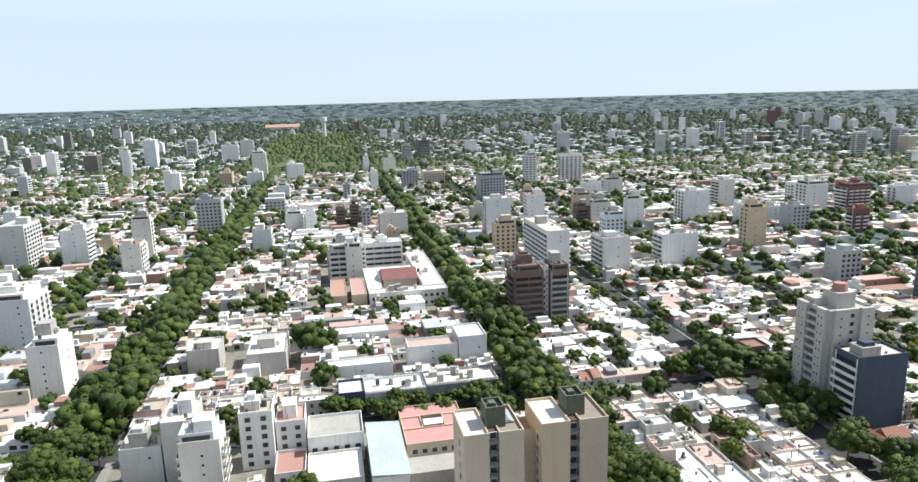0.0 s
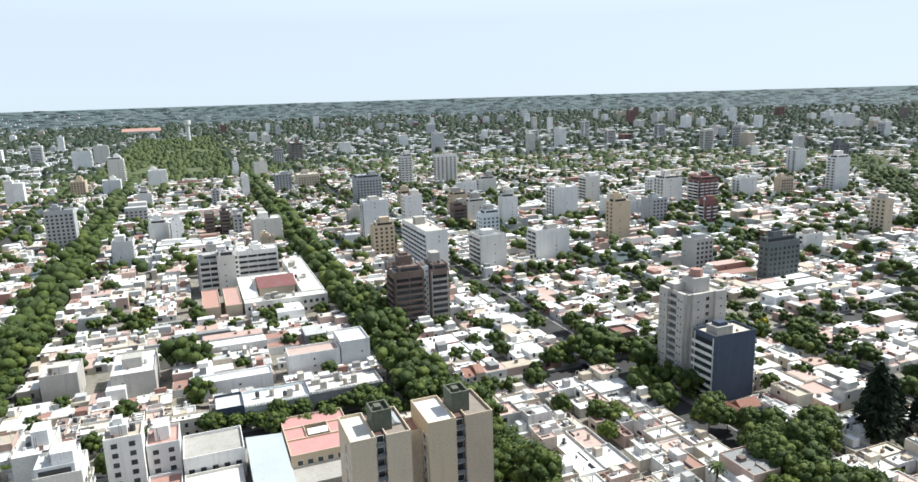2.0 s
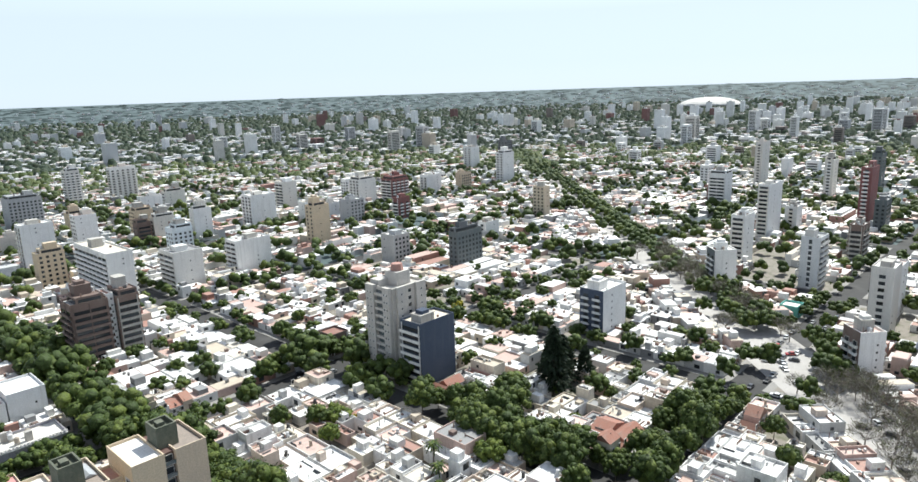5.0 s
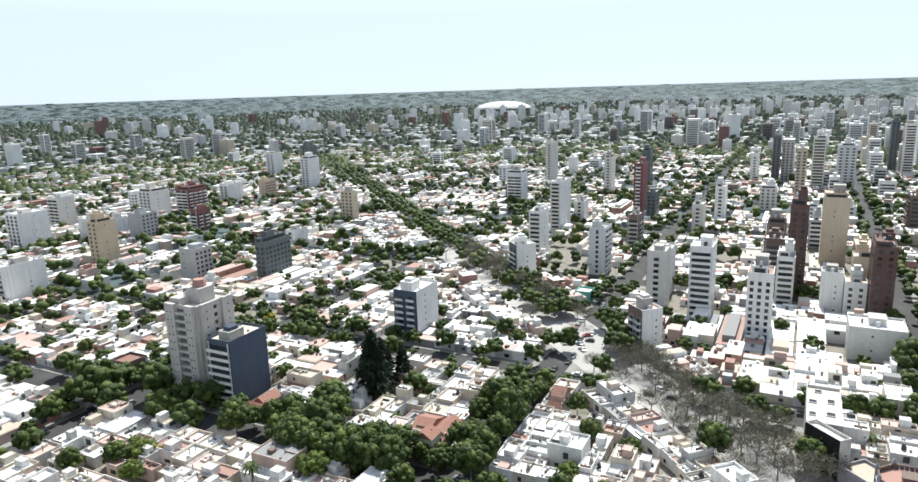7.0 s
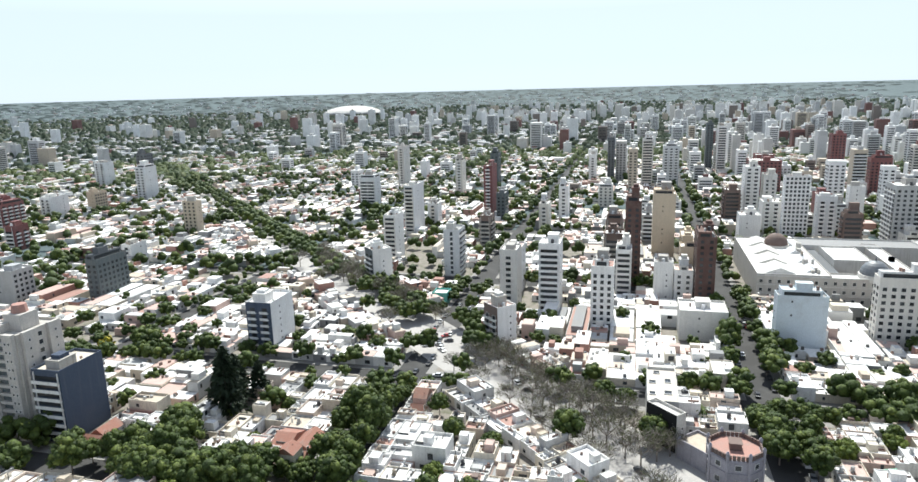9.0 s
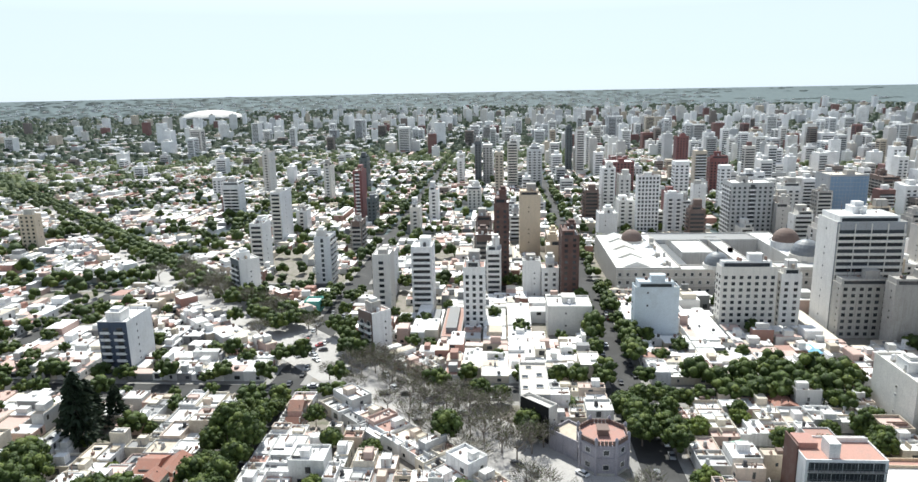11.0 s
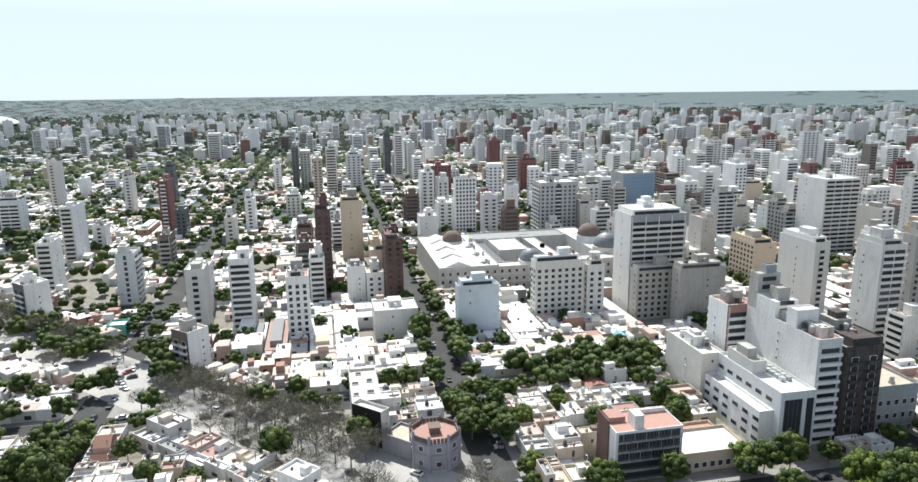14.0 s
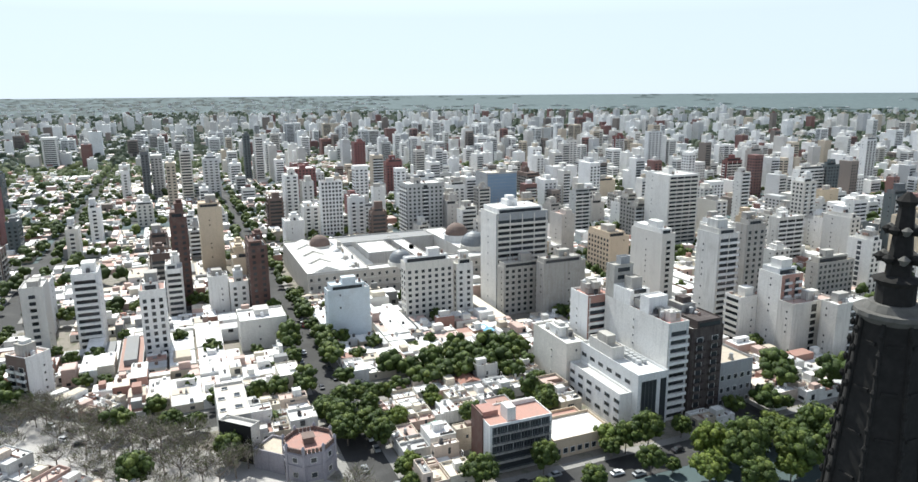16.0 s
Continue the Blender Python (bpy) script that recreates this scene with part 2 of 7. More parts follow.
# ---- building kit ----
class Shape:
    """Gathers boxes and facets into one mesh."""

    def __init__(self):
        self.v, self.f = [], []

    def box(self, x0, y0, z0, x1, y1, z1, bottom=True):
        b = len(self.v)
        self.v += [(x0, y0, z0), (x1, y0, z0), (x1, y1, z0), (x0, y1, z0), (x0, y0, z1), (x1, y0, z1), (x1, y1, z1), (x0, y1, z1)]
        self.f += [(b, b + 1, b + 5, b + 4), (b + 1, b + 2, b + 6, b + 5), (b + 2, b + 3, b + 7, b + 6), (b + 3, b, b + 4, b + 7), (b + 4, b + 5, b + 6, b + 7)]
        if bottom:
            self.f.append((b + 3, b + 2, b + 1, b))
        return self

    def rim(self, x0, y0, x1, y1, z0, z1, th=0.25):
        """A low wall round a rectangle."""
        self.box(x0, y0, z0, x1, y0 + th, z1).box(x0, y1 - th, z0, x1, y1, z1)
        return self.box(x0, y0 + th, z0, x0 + th, y1 - th, z1).box(x1 - th, y0 + th, z0, x1, y1 - th, z1)

    def shell(self, x0, y0, x1, y1, z0, z1, zr, th=0.22):
        """Outer walls up to z1 with a parapet that stands over the roof level zr."""
        b = len(self.v)
        for z, k in ((z0, 0), (z1, 0), (z1, th), (zr, th)):
            self.v += [(x0 + k, y0 + k, z), (x1 - k, y0 + k, z), (x1 - k, y1 - k, z), (x0 + k, y1 - k, z)]
        for s in range(3):
            for i in range(4):
                j = (i + 1) % 4
                self.f.append((b + s * 4 + i, b + s * 4 + j, b + s * 4 + 4 + j, b + s * 4 + 4 + i))
        return self

    def prism(self, x, y, z0, z1, r0, r1, n=8, turn=0.0, cap=True):
        b = len(self.v)
        for z, r in ((z0, r0), (z1, r1)):
            for i in range(n):
                a = turn + i * math.tau / n
                self.v.append((x + r * math.cos(a), y + r * math.sin(a), z))
        for i in range(n):
            j = (i + 1) % n
            self.f.append((b + i, b + j, b + n + j, b + n + i))
        if cap:
            self.f.append(tuple(b + n + i for i in range(n)))
        return self

    def gable(self, x0, y0, x1, y1, z0, z1, along="x", over=0.3):
        x0, y0, x1, y1 = x0 - over, y0 - over, x1 + over, y1 + over
        b = len(self.v)
        if along == "x":
            m = (y0 + y1) / 2
            self.v += [(x0, y0, z0), (x1, y0, z0), (x1, y1, z0), (x0, y1, z0), (x0, m, z1), (x1, m, z1)]
            self.f += [(b, b + 1, b + 5, b + 4), (b + 2, b + 3, b + 4, b + 5), (b + 1, b + 2, b + 5), (b + 3, b, b + 4), (b + 3, b + 2, b + 1, b)]
        else:
            m = (x0 + x1) / 2
            self.v += [(x0, y0, z0), (x1, y0, z0), (x1, y1, z0), (x0, y1, z0), (m, y0, z1), (m, y1, z1)]
            self.f += [(b + 1, b + 2, b + 5, b + 4), (b + 3, b, b + 4, b + 5), (b, b + 1, b + 4), (b + 2, b + 3, b + 5), (b + 3, b + 2, b + 1, b)]
        return self

    def beam(self, p, q, r0, r1, n=5):
        """A tapered rod from p to q."""
        p, q = Vector(p), Vector(q)
        d = (q - p).normalized()
        u = d.orthogonal().normalized()
        w = d.cross(u)
        b = len(self.v)
        for c, r in ((p, r0), (q, r1)):
            for i in range(n):
                a = i * math.tau / n
                self.v.append(tuple(c + (u * math.cos(a) + w * math.sin(a)) * r))
        for i in range(n):
            j = (i + 1) % n
            self.f.append((b + i, b + j, b + n + j, b + n + i))
        self.f.append(tuple(b + n + i for i in range(n)))
        return self

    def mesh(self, name, material):
        me = bpy.data.meshes.new(name)
        me.from_pydata(self.v, [], self.f)
        me.materials.append(material)
        return me


def part(name, shape, material, parent, label="", kind=""):
    """Links a shape as one mesh object under a thing or under a part."""
    me = shape if isinstance(shape, bpy.types.Mesh) else shape.mesh(name, material)
    ob = new(name, me)
    ob.parent = parent
    return tagged(ob, label, kind=kind)


def thing(name, x, y, z, label, category, turn=0.0, group=""):
    ob = new(name)
    ob.empty_display_size = 0.5
    ob.matrix_basis = pose(x, y, z, 0, 0, turn)
    return tagged(ob, label, category, group)


def lump(name, verts, faces, material, label, category, kind="stuff"):
    """One mesh from arrays of corners and equal-sized faces."""
    me = bpy.data.meshes.new(name)
    n, k = faces.shape
    me.vertices.add(len(verts))
    me.vertices.foreach_set("co", np.ascontiguousarray(verts, dtype=np.float32).ravel())
    me.loops.add(n * k)
    me.loops.foreach_set("vertex_index", np.ascontiguousarray(faces, dtype=np.int32).ravel())
    me.polygons.add(n)
    me.polygons.foreach_set("loop_start", np.arange(0, n * k, k, dtype=np.int32))
    me.update(calc_edges=True)
    me.shade_flat()
    me.materials.append(material)
    return tagged(new(name, me), label, category, kind=kind)


BOX_V = np.array([(0, 0, 0), (1, 0, 0), (1, 1, 0), (0, 1, 0), (0, 0, 1), (1, 0, 1), (1, 1, 1), (0, 1, 1)], float)
BOX_F = np.array([(0, 1, 5, 4), (1, 2, 6, 5), (2, 3, 7, 6), (3, 0, 4, 7), (4, 5, 6, 7)])


def many_boxes(b):
    """b: rows of x, y, z, width, depth, height, turn in radians."""
    b = np.asarray(b, float)
    loc = BOX_V[None] * b[:, None, 3:6]
    loc[..., :2] -= b[:, None, 3:5] / 2
    c, s = np.cos(b[:, 6])[:, None], np.sin(b[:, 6])[:, None]
    x, y = loc[..., 0] * c - loc[..., 1] * s, loc[..., 0] * s + loc[..., 1] * c
    v = np.stack([x + b[:, None, 0], y + b[:, None, 1], loc[..., 2] + b[:, None, 2]], -1).reshape(-1, 3)
    f = (BOX_F[None] + 8 * np.arange(len(b))[:, None, None]).reshape(-1, 4)
    return v, f


def rise(x, y):
    """Height of the land: flat, with a long swell towards the horizon."""
    r = np.hypot(x, y)
    return 83.0 * np.clip((r - 3000.0) / 1850.0, 0, 1) ** 1.7


# ---- trees ----
def leaf_cloud(rng, n, rx, rz, z0, leaf, lobes):
    """Small leaf sprays gathered in lobes, with an uneven outline: arrays of corners and quads."""
    cs = []
    for i in range(lobes):
        a, u = rng.uniform(0, math.tau), rng.uniform(-0.75, 1.0)
        k = math.sqrt(max(0, 1 - u * u)) * rng.uniform(0.3, 0.92)
        cs.append((rx * k * math.cos(a), rx * k * math.sin(a), z0 + rz * (1 + u * 0.72), rng.uniform(0.24, 0.46)))
    cs = np.array(cs)
    pick = rng.integers(0, lobes, n)
    d = rng.normal(size=(n, 3))
    d /= np.linalg.norm(d, axis=1)[:, None]
    rad = cs[pick, 3] * rng.uniform(0.72, 1.05, n)
    c = cs[pick, :3] + d * rad[:, None] * np.array([rx, rx, rz * 1.05])
    nrm = d + rng.normal(size=(n, 3)) * 0.55 + np.array([0, 0, 0.25])
    nrm /= np.linalg.norm(nrm, axis=1)[:, None]
    u = np.cross(nrm, rng.normal(size=(n, 3)))
    u /= np.linalg.norm(u, axis=1)[:, None]
    w = np.cross(nrm, u)
    s = (leaf * rng.uniform(0.6, 1.3, n))[:, None]
    v = np.stack([c - u * s - w * s * 0.6, c + u * s - w * s * 0.5, c + u * s * 0.8 + w * s * 0.6, c - u * s * 0.9 + w * s * 0.5], 1).reshape(-1, 3)
    return v, np.arange(4 * n).reshape(-1, 4)


def puff(g, cx, cy, cz, s, n=6, rings=((-0.75, 0.75), (0.15, 1.05), (0.85, 0.5)), flat=0.9, rough=0.22):
    """One rounded, uneven clump of foliage, open below: corners and quads."""
    v, f = [], []
    for z, r in rings:
        for i in range(n):
            t = (i + 0.5 * (len(v) // n % 2)) * math.tau / n + g.uniform(-0.25, 0.25)
            w = r * s * g.uniform(1 - rough, 1 + rough)
            v.append((cx + w * math.cos(t), cy + w * math.sin(t), cz + (z + g.uniform(-0.16, 0.16)) * s * flat))
    for m in range(len(rings) - 1):
        for i in range(n):
            j = (i + 1) % n
            f.append((m * n + i, m * n + j, m * n + n + j, m * n + n + i))
    b = (len(rings) - 1) * n
    f += [(b, b + i, b + i + 1, b + i + 2) for i in range(1, n - 2, 2)]
    return v, f


FINE_RINGS = ((-0.7, 0.7), (-0.1, 1.02), (0.5, 0.85), (0.92, 0.36))


def puffy_crown(g, rx, rz, z0, lobes, leaves, leaf, n=8, rings=FINE_RINGS, size=(0.19, 0.33)):
    """A dense crown: rounded clumps packed over an uneven dome, with loose leaf sprays on them."""
    vs, fs, b, cs = [], [], 0, []
    lean = g.uniform(0.8, 1.2, 3)
    for k in range(lobes):
        u = 1.0 - 1.62 * (k + 0.5) / lobes
        a = k * 2.39996 + g.uniform(-0.35, 0.35)
        q = math.sqrt(max(0, 1 - u * u)) * g.uniform(0.6, 0.92) * lean[k % 3]
        c = (rx * q * math.cos(a), rx * q * math.sin(a), z0 + rz * (1 + u * g.uniform(0.62, 0.88)))
        s = rx * g.uniform(*size)
        v, f = puff(g, *c, s, n, rings)
        cs.append((*c, s))
        vs.append(np.array(v))
        fs.append(np.array(f) + b)
        b += len(v)
    v, f = puff(g, 0, 0, z0 + rz, rx * 0.62, n, rings, rz / rx * 1.2)
    vs.append(np.array(v))
    fs.append(np.array(f) + b)
    b += len(v)
    cs = np.array(cs)
    p = cs[g.integers(0, lobes, leaves)]
    d = g.normal(size=(leaves, 3)) + np.array([0, 0, 0.35])
    d /= np.linalg.norm(d, axis=1)[:, None]
    c = p[:, :3] + d * (p[:, 3] * g.uniform(0.9, 1.4, leaves))[:, None]
    nrm = d + g.normal(size=(leaves, 3)) * 0.5
    u = np.cross(nrm, g.normal(size=(leaves, 3)))
    u /= np.linalg.norm(u, axis=1)[:, None]
    w = np.cross(nrm / np.linalg.norm(nrm, axis=1)[:, None], u)
    k = (leaf * g.uniform(0.6, 1.4, leaves))[:, None]
    vs.append(np.stack([c - u * k - w * k * 0.6, c + u * k - w * k * 0.5, c + u * k * 0.8 + w * k * 0.6, c - u * k * 0.9 + w * k * 0.5], 1).reshape(-1, 3))
    fs.append(np.arange(4 * leaves).reshape(-1, 4) + b)
    return np.concatenate(vs), np.concatenate(fs)


def array_mesh(name, v, f, material):
    me = bpy.data.meshes.new(name)
    me.from_pydata(v.tolist(), [], f.tolist())
    me.shade_smooth()
    me.materials.append(material)
    return me


def trunk_shape(rng, h, spread, r=0.22, limbs=5):
    s = Shape()
    s.beam((0, 0, -0.1), (0.1, 0.05, h * 0.45), r, r * 0.7, 7)
    for i in range(limbs):
        a = i * math.tau / limbs + rng.uniform(-0.4, 0.4)
        q = (spread * 0.55 * math.cos(a), spread * 0.55 * math.sin(a), h * rng.uniform(0.62, 0.8))
        s.beam((0.1, 0.05, h * 0.4), q, r * 0.5, r * 0.2, 5)
        for k in range(2):
            b = a + rng.uniform(-0.7, 0.7)
            s.beam(q, (q[0] + spread * 0.35 * math.cos(b), q[1] + spread * 0.35 * math.sin(b), h * rng.uniform(0.82, 0.98)), r * 0.2, r * 0.06, 4)
    return s


trng = np.random.default_rng(7)
GREEN, BRIGHT, YELLOW, CONIFER, BARE = [], [], [], [], []
for i in range(6):
    h, rx = 9.0 + 0.5 * i, 4.6
    v, f = puffy_crown(trng, rx, h * 0.36, h * 0.26, 34, 720, 0.25, 6, ((-0.7, 0.75), (0.15, 1.03), (0.85, 0.5)))
    GREEN.append((trunk_shape(trng, h * 0.8, rx * 0.8).mesh("trunk", M_BARK), array_mesh("crown", v, f, M_LEAF)))
for i in range(3):
    h, rx = 8.0, 4.2
    v, f = puffy_crown(trng, rx, h * 0.36, h * 0.26, 30, 680, 0.25, 6, ((-0.7, 0.75), (0.15, 1.03), (0.85, 0.5)))
    BRIGHT.append((trunk_shape(trng, h * 0.8, rx * 0.8).mesh("trunk", M_BARK), array_mesh("crown", v, f, M_LEAF2)))
v, f = leaf_cloud(trng, 420, 3.2, 2.3, 1.8, 0.42, 10)
YELLOW.append((trunk_shape(trng, 4.5, 2.4).mesh("trunk", M_BARK), array_mesh("crown", v, f, M_LEAFY)))
for i in range(3):
    s = trunk_shape(trng, 8.5, 5.2, 0.24, 7)
    n = 360
    a = trng.uniform(0, math.tau, n)
    r = 4.9 * np.sqrt(trng.uniform(0.03, 1, n))
    z = 8.6 - 0.09 * r ** 2 + trng.normal(0, 0.75, n) - 0.6
    c = np.stack([r * np.cos(a), r * np.sin(a), z], 1)
    d = np.stack([np.cos(a) * 0.8, np.sin(a) * 0.8, np.full(n, 0.7)], 1) + trng.normal(size=(n, 3)) * 0.5
    d /= np.linalg.norm(d, axis=1)[:, None]
    w = np.cross(d, trng.normal(size=(n, 3)))
    w /= np.linalg.norm(w, axis=1)[:, None]
    ln, wd = trng.uniform(0.6, 1.3, n)[:, None], trng.uniform(0.03, 0.09, n)[:, None]
    v = np.stack([c - d * ln - w * wd, c - d * ln + w * wd, c + d * ln + w * wd * 0.5, c + d * ln - w * wd * 0.5], 1).reshape(-1, 3)
    BARE.append((s.mesh("trunk", M_BARK), array_mesh("crown", v, np.arange(4 * n).reshape(-1, 4), M_TWIG)))
for i in range(2):
    vs, h = [], 19.0
    n = 1500
    u = trng.uniform(0, 1, n) ** 0.85
    a = trng.uniform(0, math.tau, n)
    uneven = 1 + 0.22 * np.sin(3 * a + 9 * u) + 0.16 * np.sin(38 * u + 2 * a)
    r = 5.6 * (1 - u) ** 0.75 * trng.uniform(0.45, 1.05, n) * uneven + 0.3
    c = np.stack([r * np.cos(a), r * np.sin(a), 1.5 + u * (h - 1.5)], 1)
    d = np.stack([np.cos(a), np.sin(a), np.full(n, -0.35)], 1) + trng.normal(size=(n, 3)) * 0.3
    w = np.cross(d, trng.normal(size=(n, 3)))
    w /= np.linalg.norm(w, axis=1)[:, None]
    v = np.stack([c - d * 0.7 - w * 0.4, c - d * 0.7 + w * 0.4, c + d * 0.7 + w * 0.2, c + d * 0.7 - w * 0.2], 1).reshape(-1, 3)
    CONIFER.append((Shape().beam((0, 0, -0.1), (0, 0, h), 0.35, 0.05, 7).mesh("trunk", M_BARK), array_mesh("crown", v, np.arange(4 * n).reshape(-1, 4), M_LEAFD)))
mid_trees, far_trees = [], []
TREE_KINDS = {
    "green": (GREEN, "broad green street tree with a dense leafy crown"),
    "bright": (BRIGHT, "light green leafy tree among the houses"),
    "yellow": (YELLOW, "small tree with yellow blossom"),
    "bare": (BARE, "half-bare brown jacaranda on the avenue"),
    "conifer": (CONIFER, "tall dark conifer in a garden"),
}


def tree(x, y, kind="green", size=1.0, z=0.15):
    if kind in ("green", "bright") and math.hypot(x, y) > TREE_R:
        mid_trees.append((x, y, z, size))
        return None
    kinds, label = TREE_KINDS[kind]
    tm, cm = kinds[int(trng.integers(len(kinds)))]
    root = new("tree", tm)
    root.matrix_basis = pose(x, y, z, 0, 0, trng.uniform(0, 360)) @ Matrix.Diagonal((size, size, size * trng.uniform(0.85, 1.15), 1))
    tagged(root, label, "tree", "street trees" if kind in ("green", "bare") else "garden trees")
    part("crown", cm, None, root)
    return root


def clump_crown(seed, lobes=4, sprays=12):
    """A crown of uneven leafy clumps for trees further off, as corners and quads."""
    g = np.random.default_rng(seed)
    vs, fs, b = [], [], 0
    for k in range(lobes):
        a = k * math.tau / max(2, lobes - 1) + g.uniform(-0.5, 0.5)
        q = 0.0 if k == 0 else g.uniform(1.7, 3.0)
        v, f = puff(g, q * math.cos(a), q * math.sin(a), (5.9 if k == 0 else g.uniform(3.4, 5.2)), g.uniform(2.0, 2.9))
        vs.append(np.array(v))
        fs.append(np.array(f) + b)
        b += len(v)
    v, f = np.concatenate(vs), np.concatenate(fs)
    lv, lf = leaf_cloud(g, sprays, 4.6, 3.2, 2.4, 0.65, 8)
    return np.concatenate([v, lv]), np.concatenate([f, lf + len(v)])


MIDT = [clump_crown(40 + i, 3, 4) for i in range(8)]
OUTT = [clump_crown(70 + i, 2, 1) for i in range(8)]
FINET = [puffy_crown(np.random.default_rng(50 + i), 4.6, 3.4, 2.4, 12, 90, 0.36, 6, ((-0.75, 0.75), (0.15, 1.05), (0.85, 0.5)), (0.24, 0.4)) for i in range(6)]
TREE_R = 228.0


def plant_mid(rows, name, material, templates, label):
    """rows: x, y, z, size. Joins copies of the templates into one mesh."""
    rng = np.random.default_rng(len(rows))
    vs, fs, b = [], [], 0
    for x, y, z, s in rows:
        v, f = templates[int(rng.integers(len(templates)))]
        a = rng.uniform(0, math.tau)
        c, k = math.cos(a), math.sin(a)
        w = np.stack([(v[:, 0] * c - v[:, 1] * k) * s + x, (v[:, 0] * k + v[:, 1] * c) * s + y, v[:, 2] * s * rng.uniform(0.85, 1.15) + z], 1)
        vs.append(w)
        fs.append(f + b)
        b += len(v)
    ob = lump(name, np.concatenate(vs), np.concatenate(fs), material, label, "trees")
    ob.data.shade_smooth()
    return ob


# ---- land, streets, pavements ----
XS = [-702, -564, -426, -288, -150, -80, 72, 150, 232, 370, 508, 646, 784, 922, 1060, 1198]
YS = [-1086, -956, -826, -696, -566, -436, -306, -176, -46, 84, 219, 357, 495, 633, 771, 909, 1047, 1185]
HALF, PAVE = 6.0, 3.2
DIAG0, DIAGH = -191.0, 14.0


def seen_way(x, y):
    """True where the land lies on the side that the place shows."""
    a = math.degrees(math.atan2(-x, y))
    return -152 < a < 30


def diag_off(x, y):
    return abs(y - x - DIAG0) / math.sqrt(2)


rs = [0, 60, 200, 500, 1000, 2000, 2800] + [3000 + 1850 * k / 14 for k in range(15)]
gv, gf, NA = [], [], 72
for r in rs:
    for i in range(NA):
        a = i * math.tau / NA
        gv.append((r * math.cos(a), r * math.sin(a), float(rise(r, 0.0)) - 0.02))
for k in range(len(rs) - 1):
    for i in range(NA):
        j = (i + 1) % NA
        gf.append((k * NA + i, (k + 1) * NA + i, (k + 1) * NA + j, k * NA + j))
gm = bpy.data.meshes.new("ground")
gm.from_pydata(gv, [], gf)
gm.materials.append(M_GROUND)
tagged(new("ground", gm), "city land out to the horizon, tinted blue-grey for haze", "ground", kind="structure")

for i, x in enumerate(XS):
    s = Shape().box(x - HALF, -1100, -0.3, x + HALF, 1200, 0.02)
    tagged(new("road", s.mesh("road", M_ASPHALT)), "grey asphalt street between the blocks", "road", kind="structure")
for i, y in enumerate(YS):
    s = Shape().box(-710, y - HALF, -0.3, 1210, y + HALF, 0.026)
    tagged(new("road", s.mesh("road", M_ASPHALT)), "grey asphalt cross street", "road", kind="structure")
s = Shape().box(-14.5, -6, -0.3, 14.5, 800, 0.19)
dr = tagged(new("road", s.mesh("road", M_AVENUE)), "wide worn asphalt diagonal avenue", "road", kind="structure")
dr.matrix_basis = pose(145, -46, 0, 0, 0, -45)

# ---- things that houses keep clear of ----
CLEAR = []


def blocked(x0, y0, x1, y1):
    for a0, b0, a1, b1 in CLEAR:
        ox, oy = min(x1, a1) - max(x0, a0), min(y1, b1) - max(y0, b0)
        if ox > 0.5 and oy > 0.5 and ox * oy > 0.12 * (x1 - x0) * (y1 - y0):
            return True
    return False


# ---- tall buildings ----
FACES = (0, 90, 180, 270)


def fpoint(face, w, d, u, out):
    if face == 0:
        return u, -d / 2 - out
    if face == 90:
        return w / 2 + out, u
    if face == 180:
        return -u, d / 2 + out
    return -w / 2 - out, -u


def fbox(s, face, w, d, u0, u1, z0, z1, o0, o1):
    ax, ay = fpoint(face, w, d, u0, o0)
    bx, by = fpoint(face, w, d, u1, o1)
    s.box(min(ax, bx), min(ay, by), z0, max(ax, bx), max(ay, by), z1)


def window_mesh(ww, wh, frame_mat):
    """A frame that stands proud of the wall round a set-back pane, with a centre bar."""
    me, t = Shape(), 0.1
    xs = (-ww / 2 - t, -ww / 2, ww / 2, ww / 2 + t)
    zs = (-t, 0, wh, wh + t)
    for y, a, b, c, d in ((0.02, xs[0], xs[3], zs[0], zs[3]), (-0.12, xs[0], xs[3], zs[0], zs[3]), (-0.12, xs[1], xs[2], zs[1], zs[2]), (-0.05, xs[1], xs[2], zs[1], zs[2])):
        me.v += [(a, y, c), (b, y, c), (b, y, d), (a, y, d)]
    for k in range(3):
        for i in range(4):
            j = (i + 1) % 4
            me.f.append((k * 4 + i, k * 4 + j, k * 4 + 4 + j, k * 4 + 4 + i))
    me.f.append((12, 13, 14, 15))
    out = me.mesh("window", frame_mat)
    out.materials.append(M_GLASS)
    out.polygons.foreach_set("material_index", [0] * 12 + [1])
    return out


def balcony_mesh(bw, wall, depth=1.1):
    s = Shape().box(-bw / 2, -depth, -0.12, bw / 2, 0.0, 0.06)
    s.box(-bw / 2, -depth, 0.06, bw / 2, -depth + 0.1, 1.0).box(-bw / 2, -depth + 0.1, 0.06, -bw / 2 + 0.1, 0, 1.0).box(bw / 2 - 0.1, -depth + 0.1, 0.06, bw / 2, 0, 1.0)
    return s.mesh("balcony", wall)


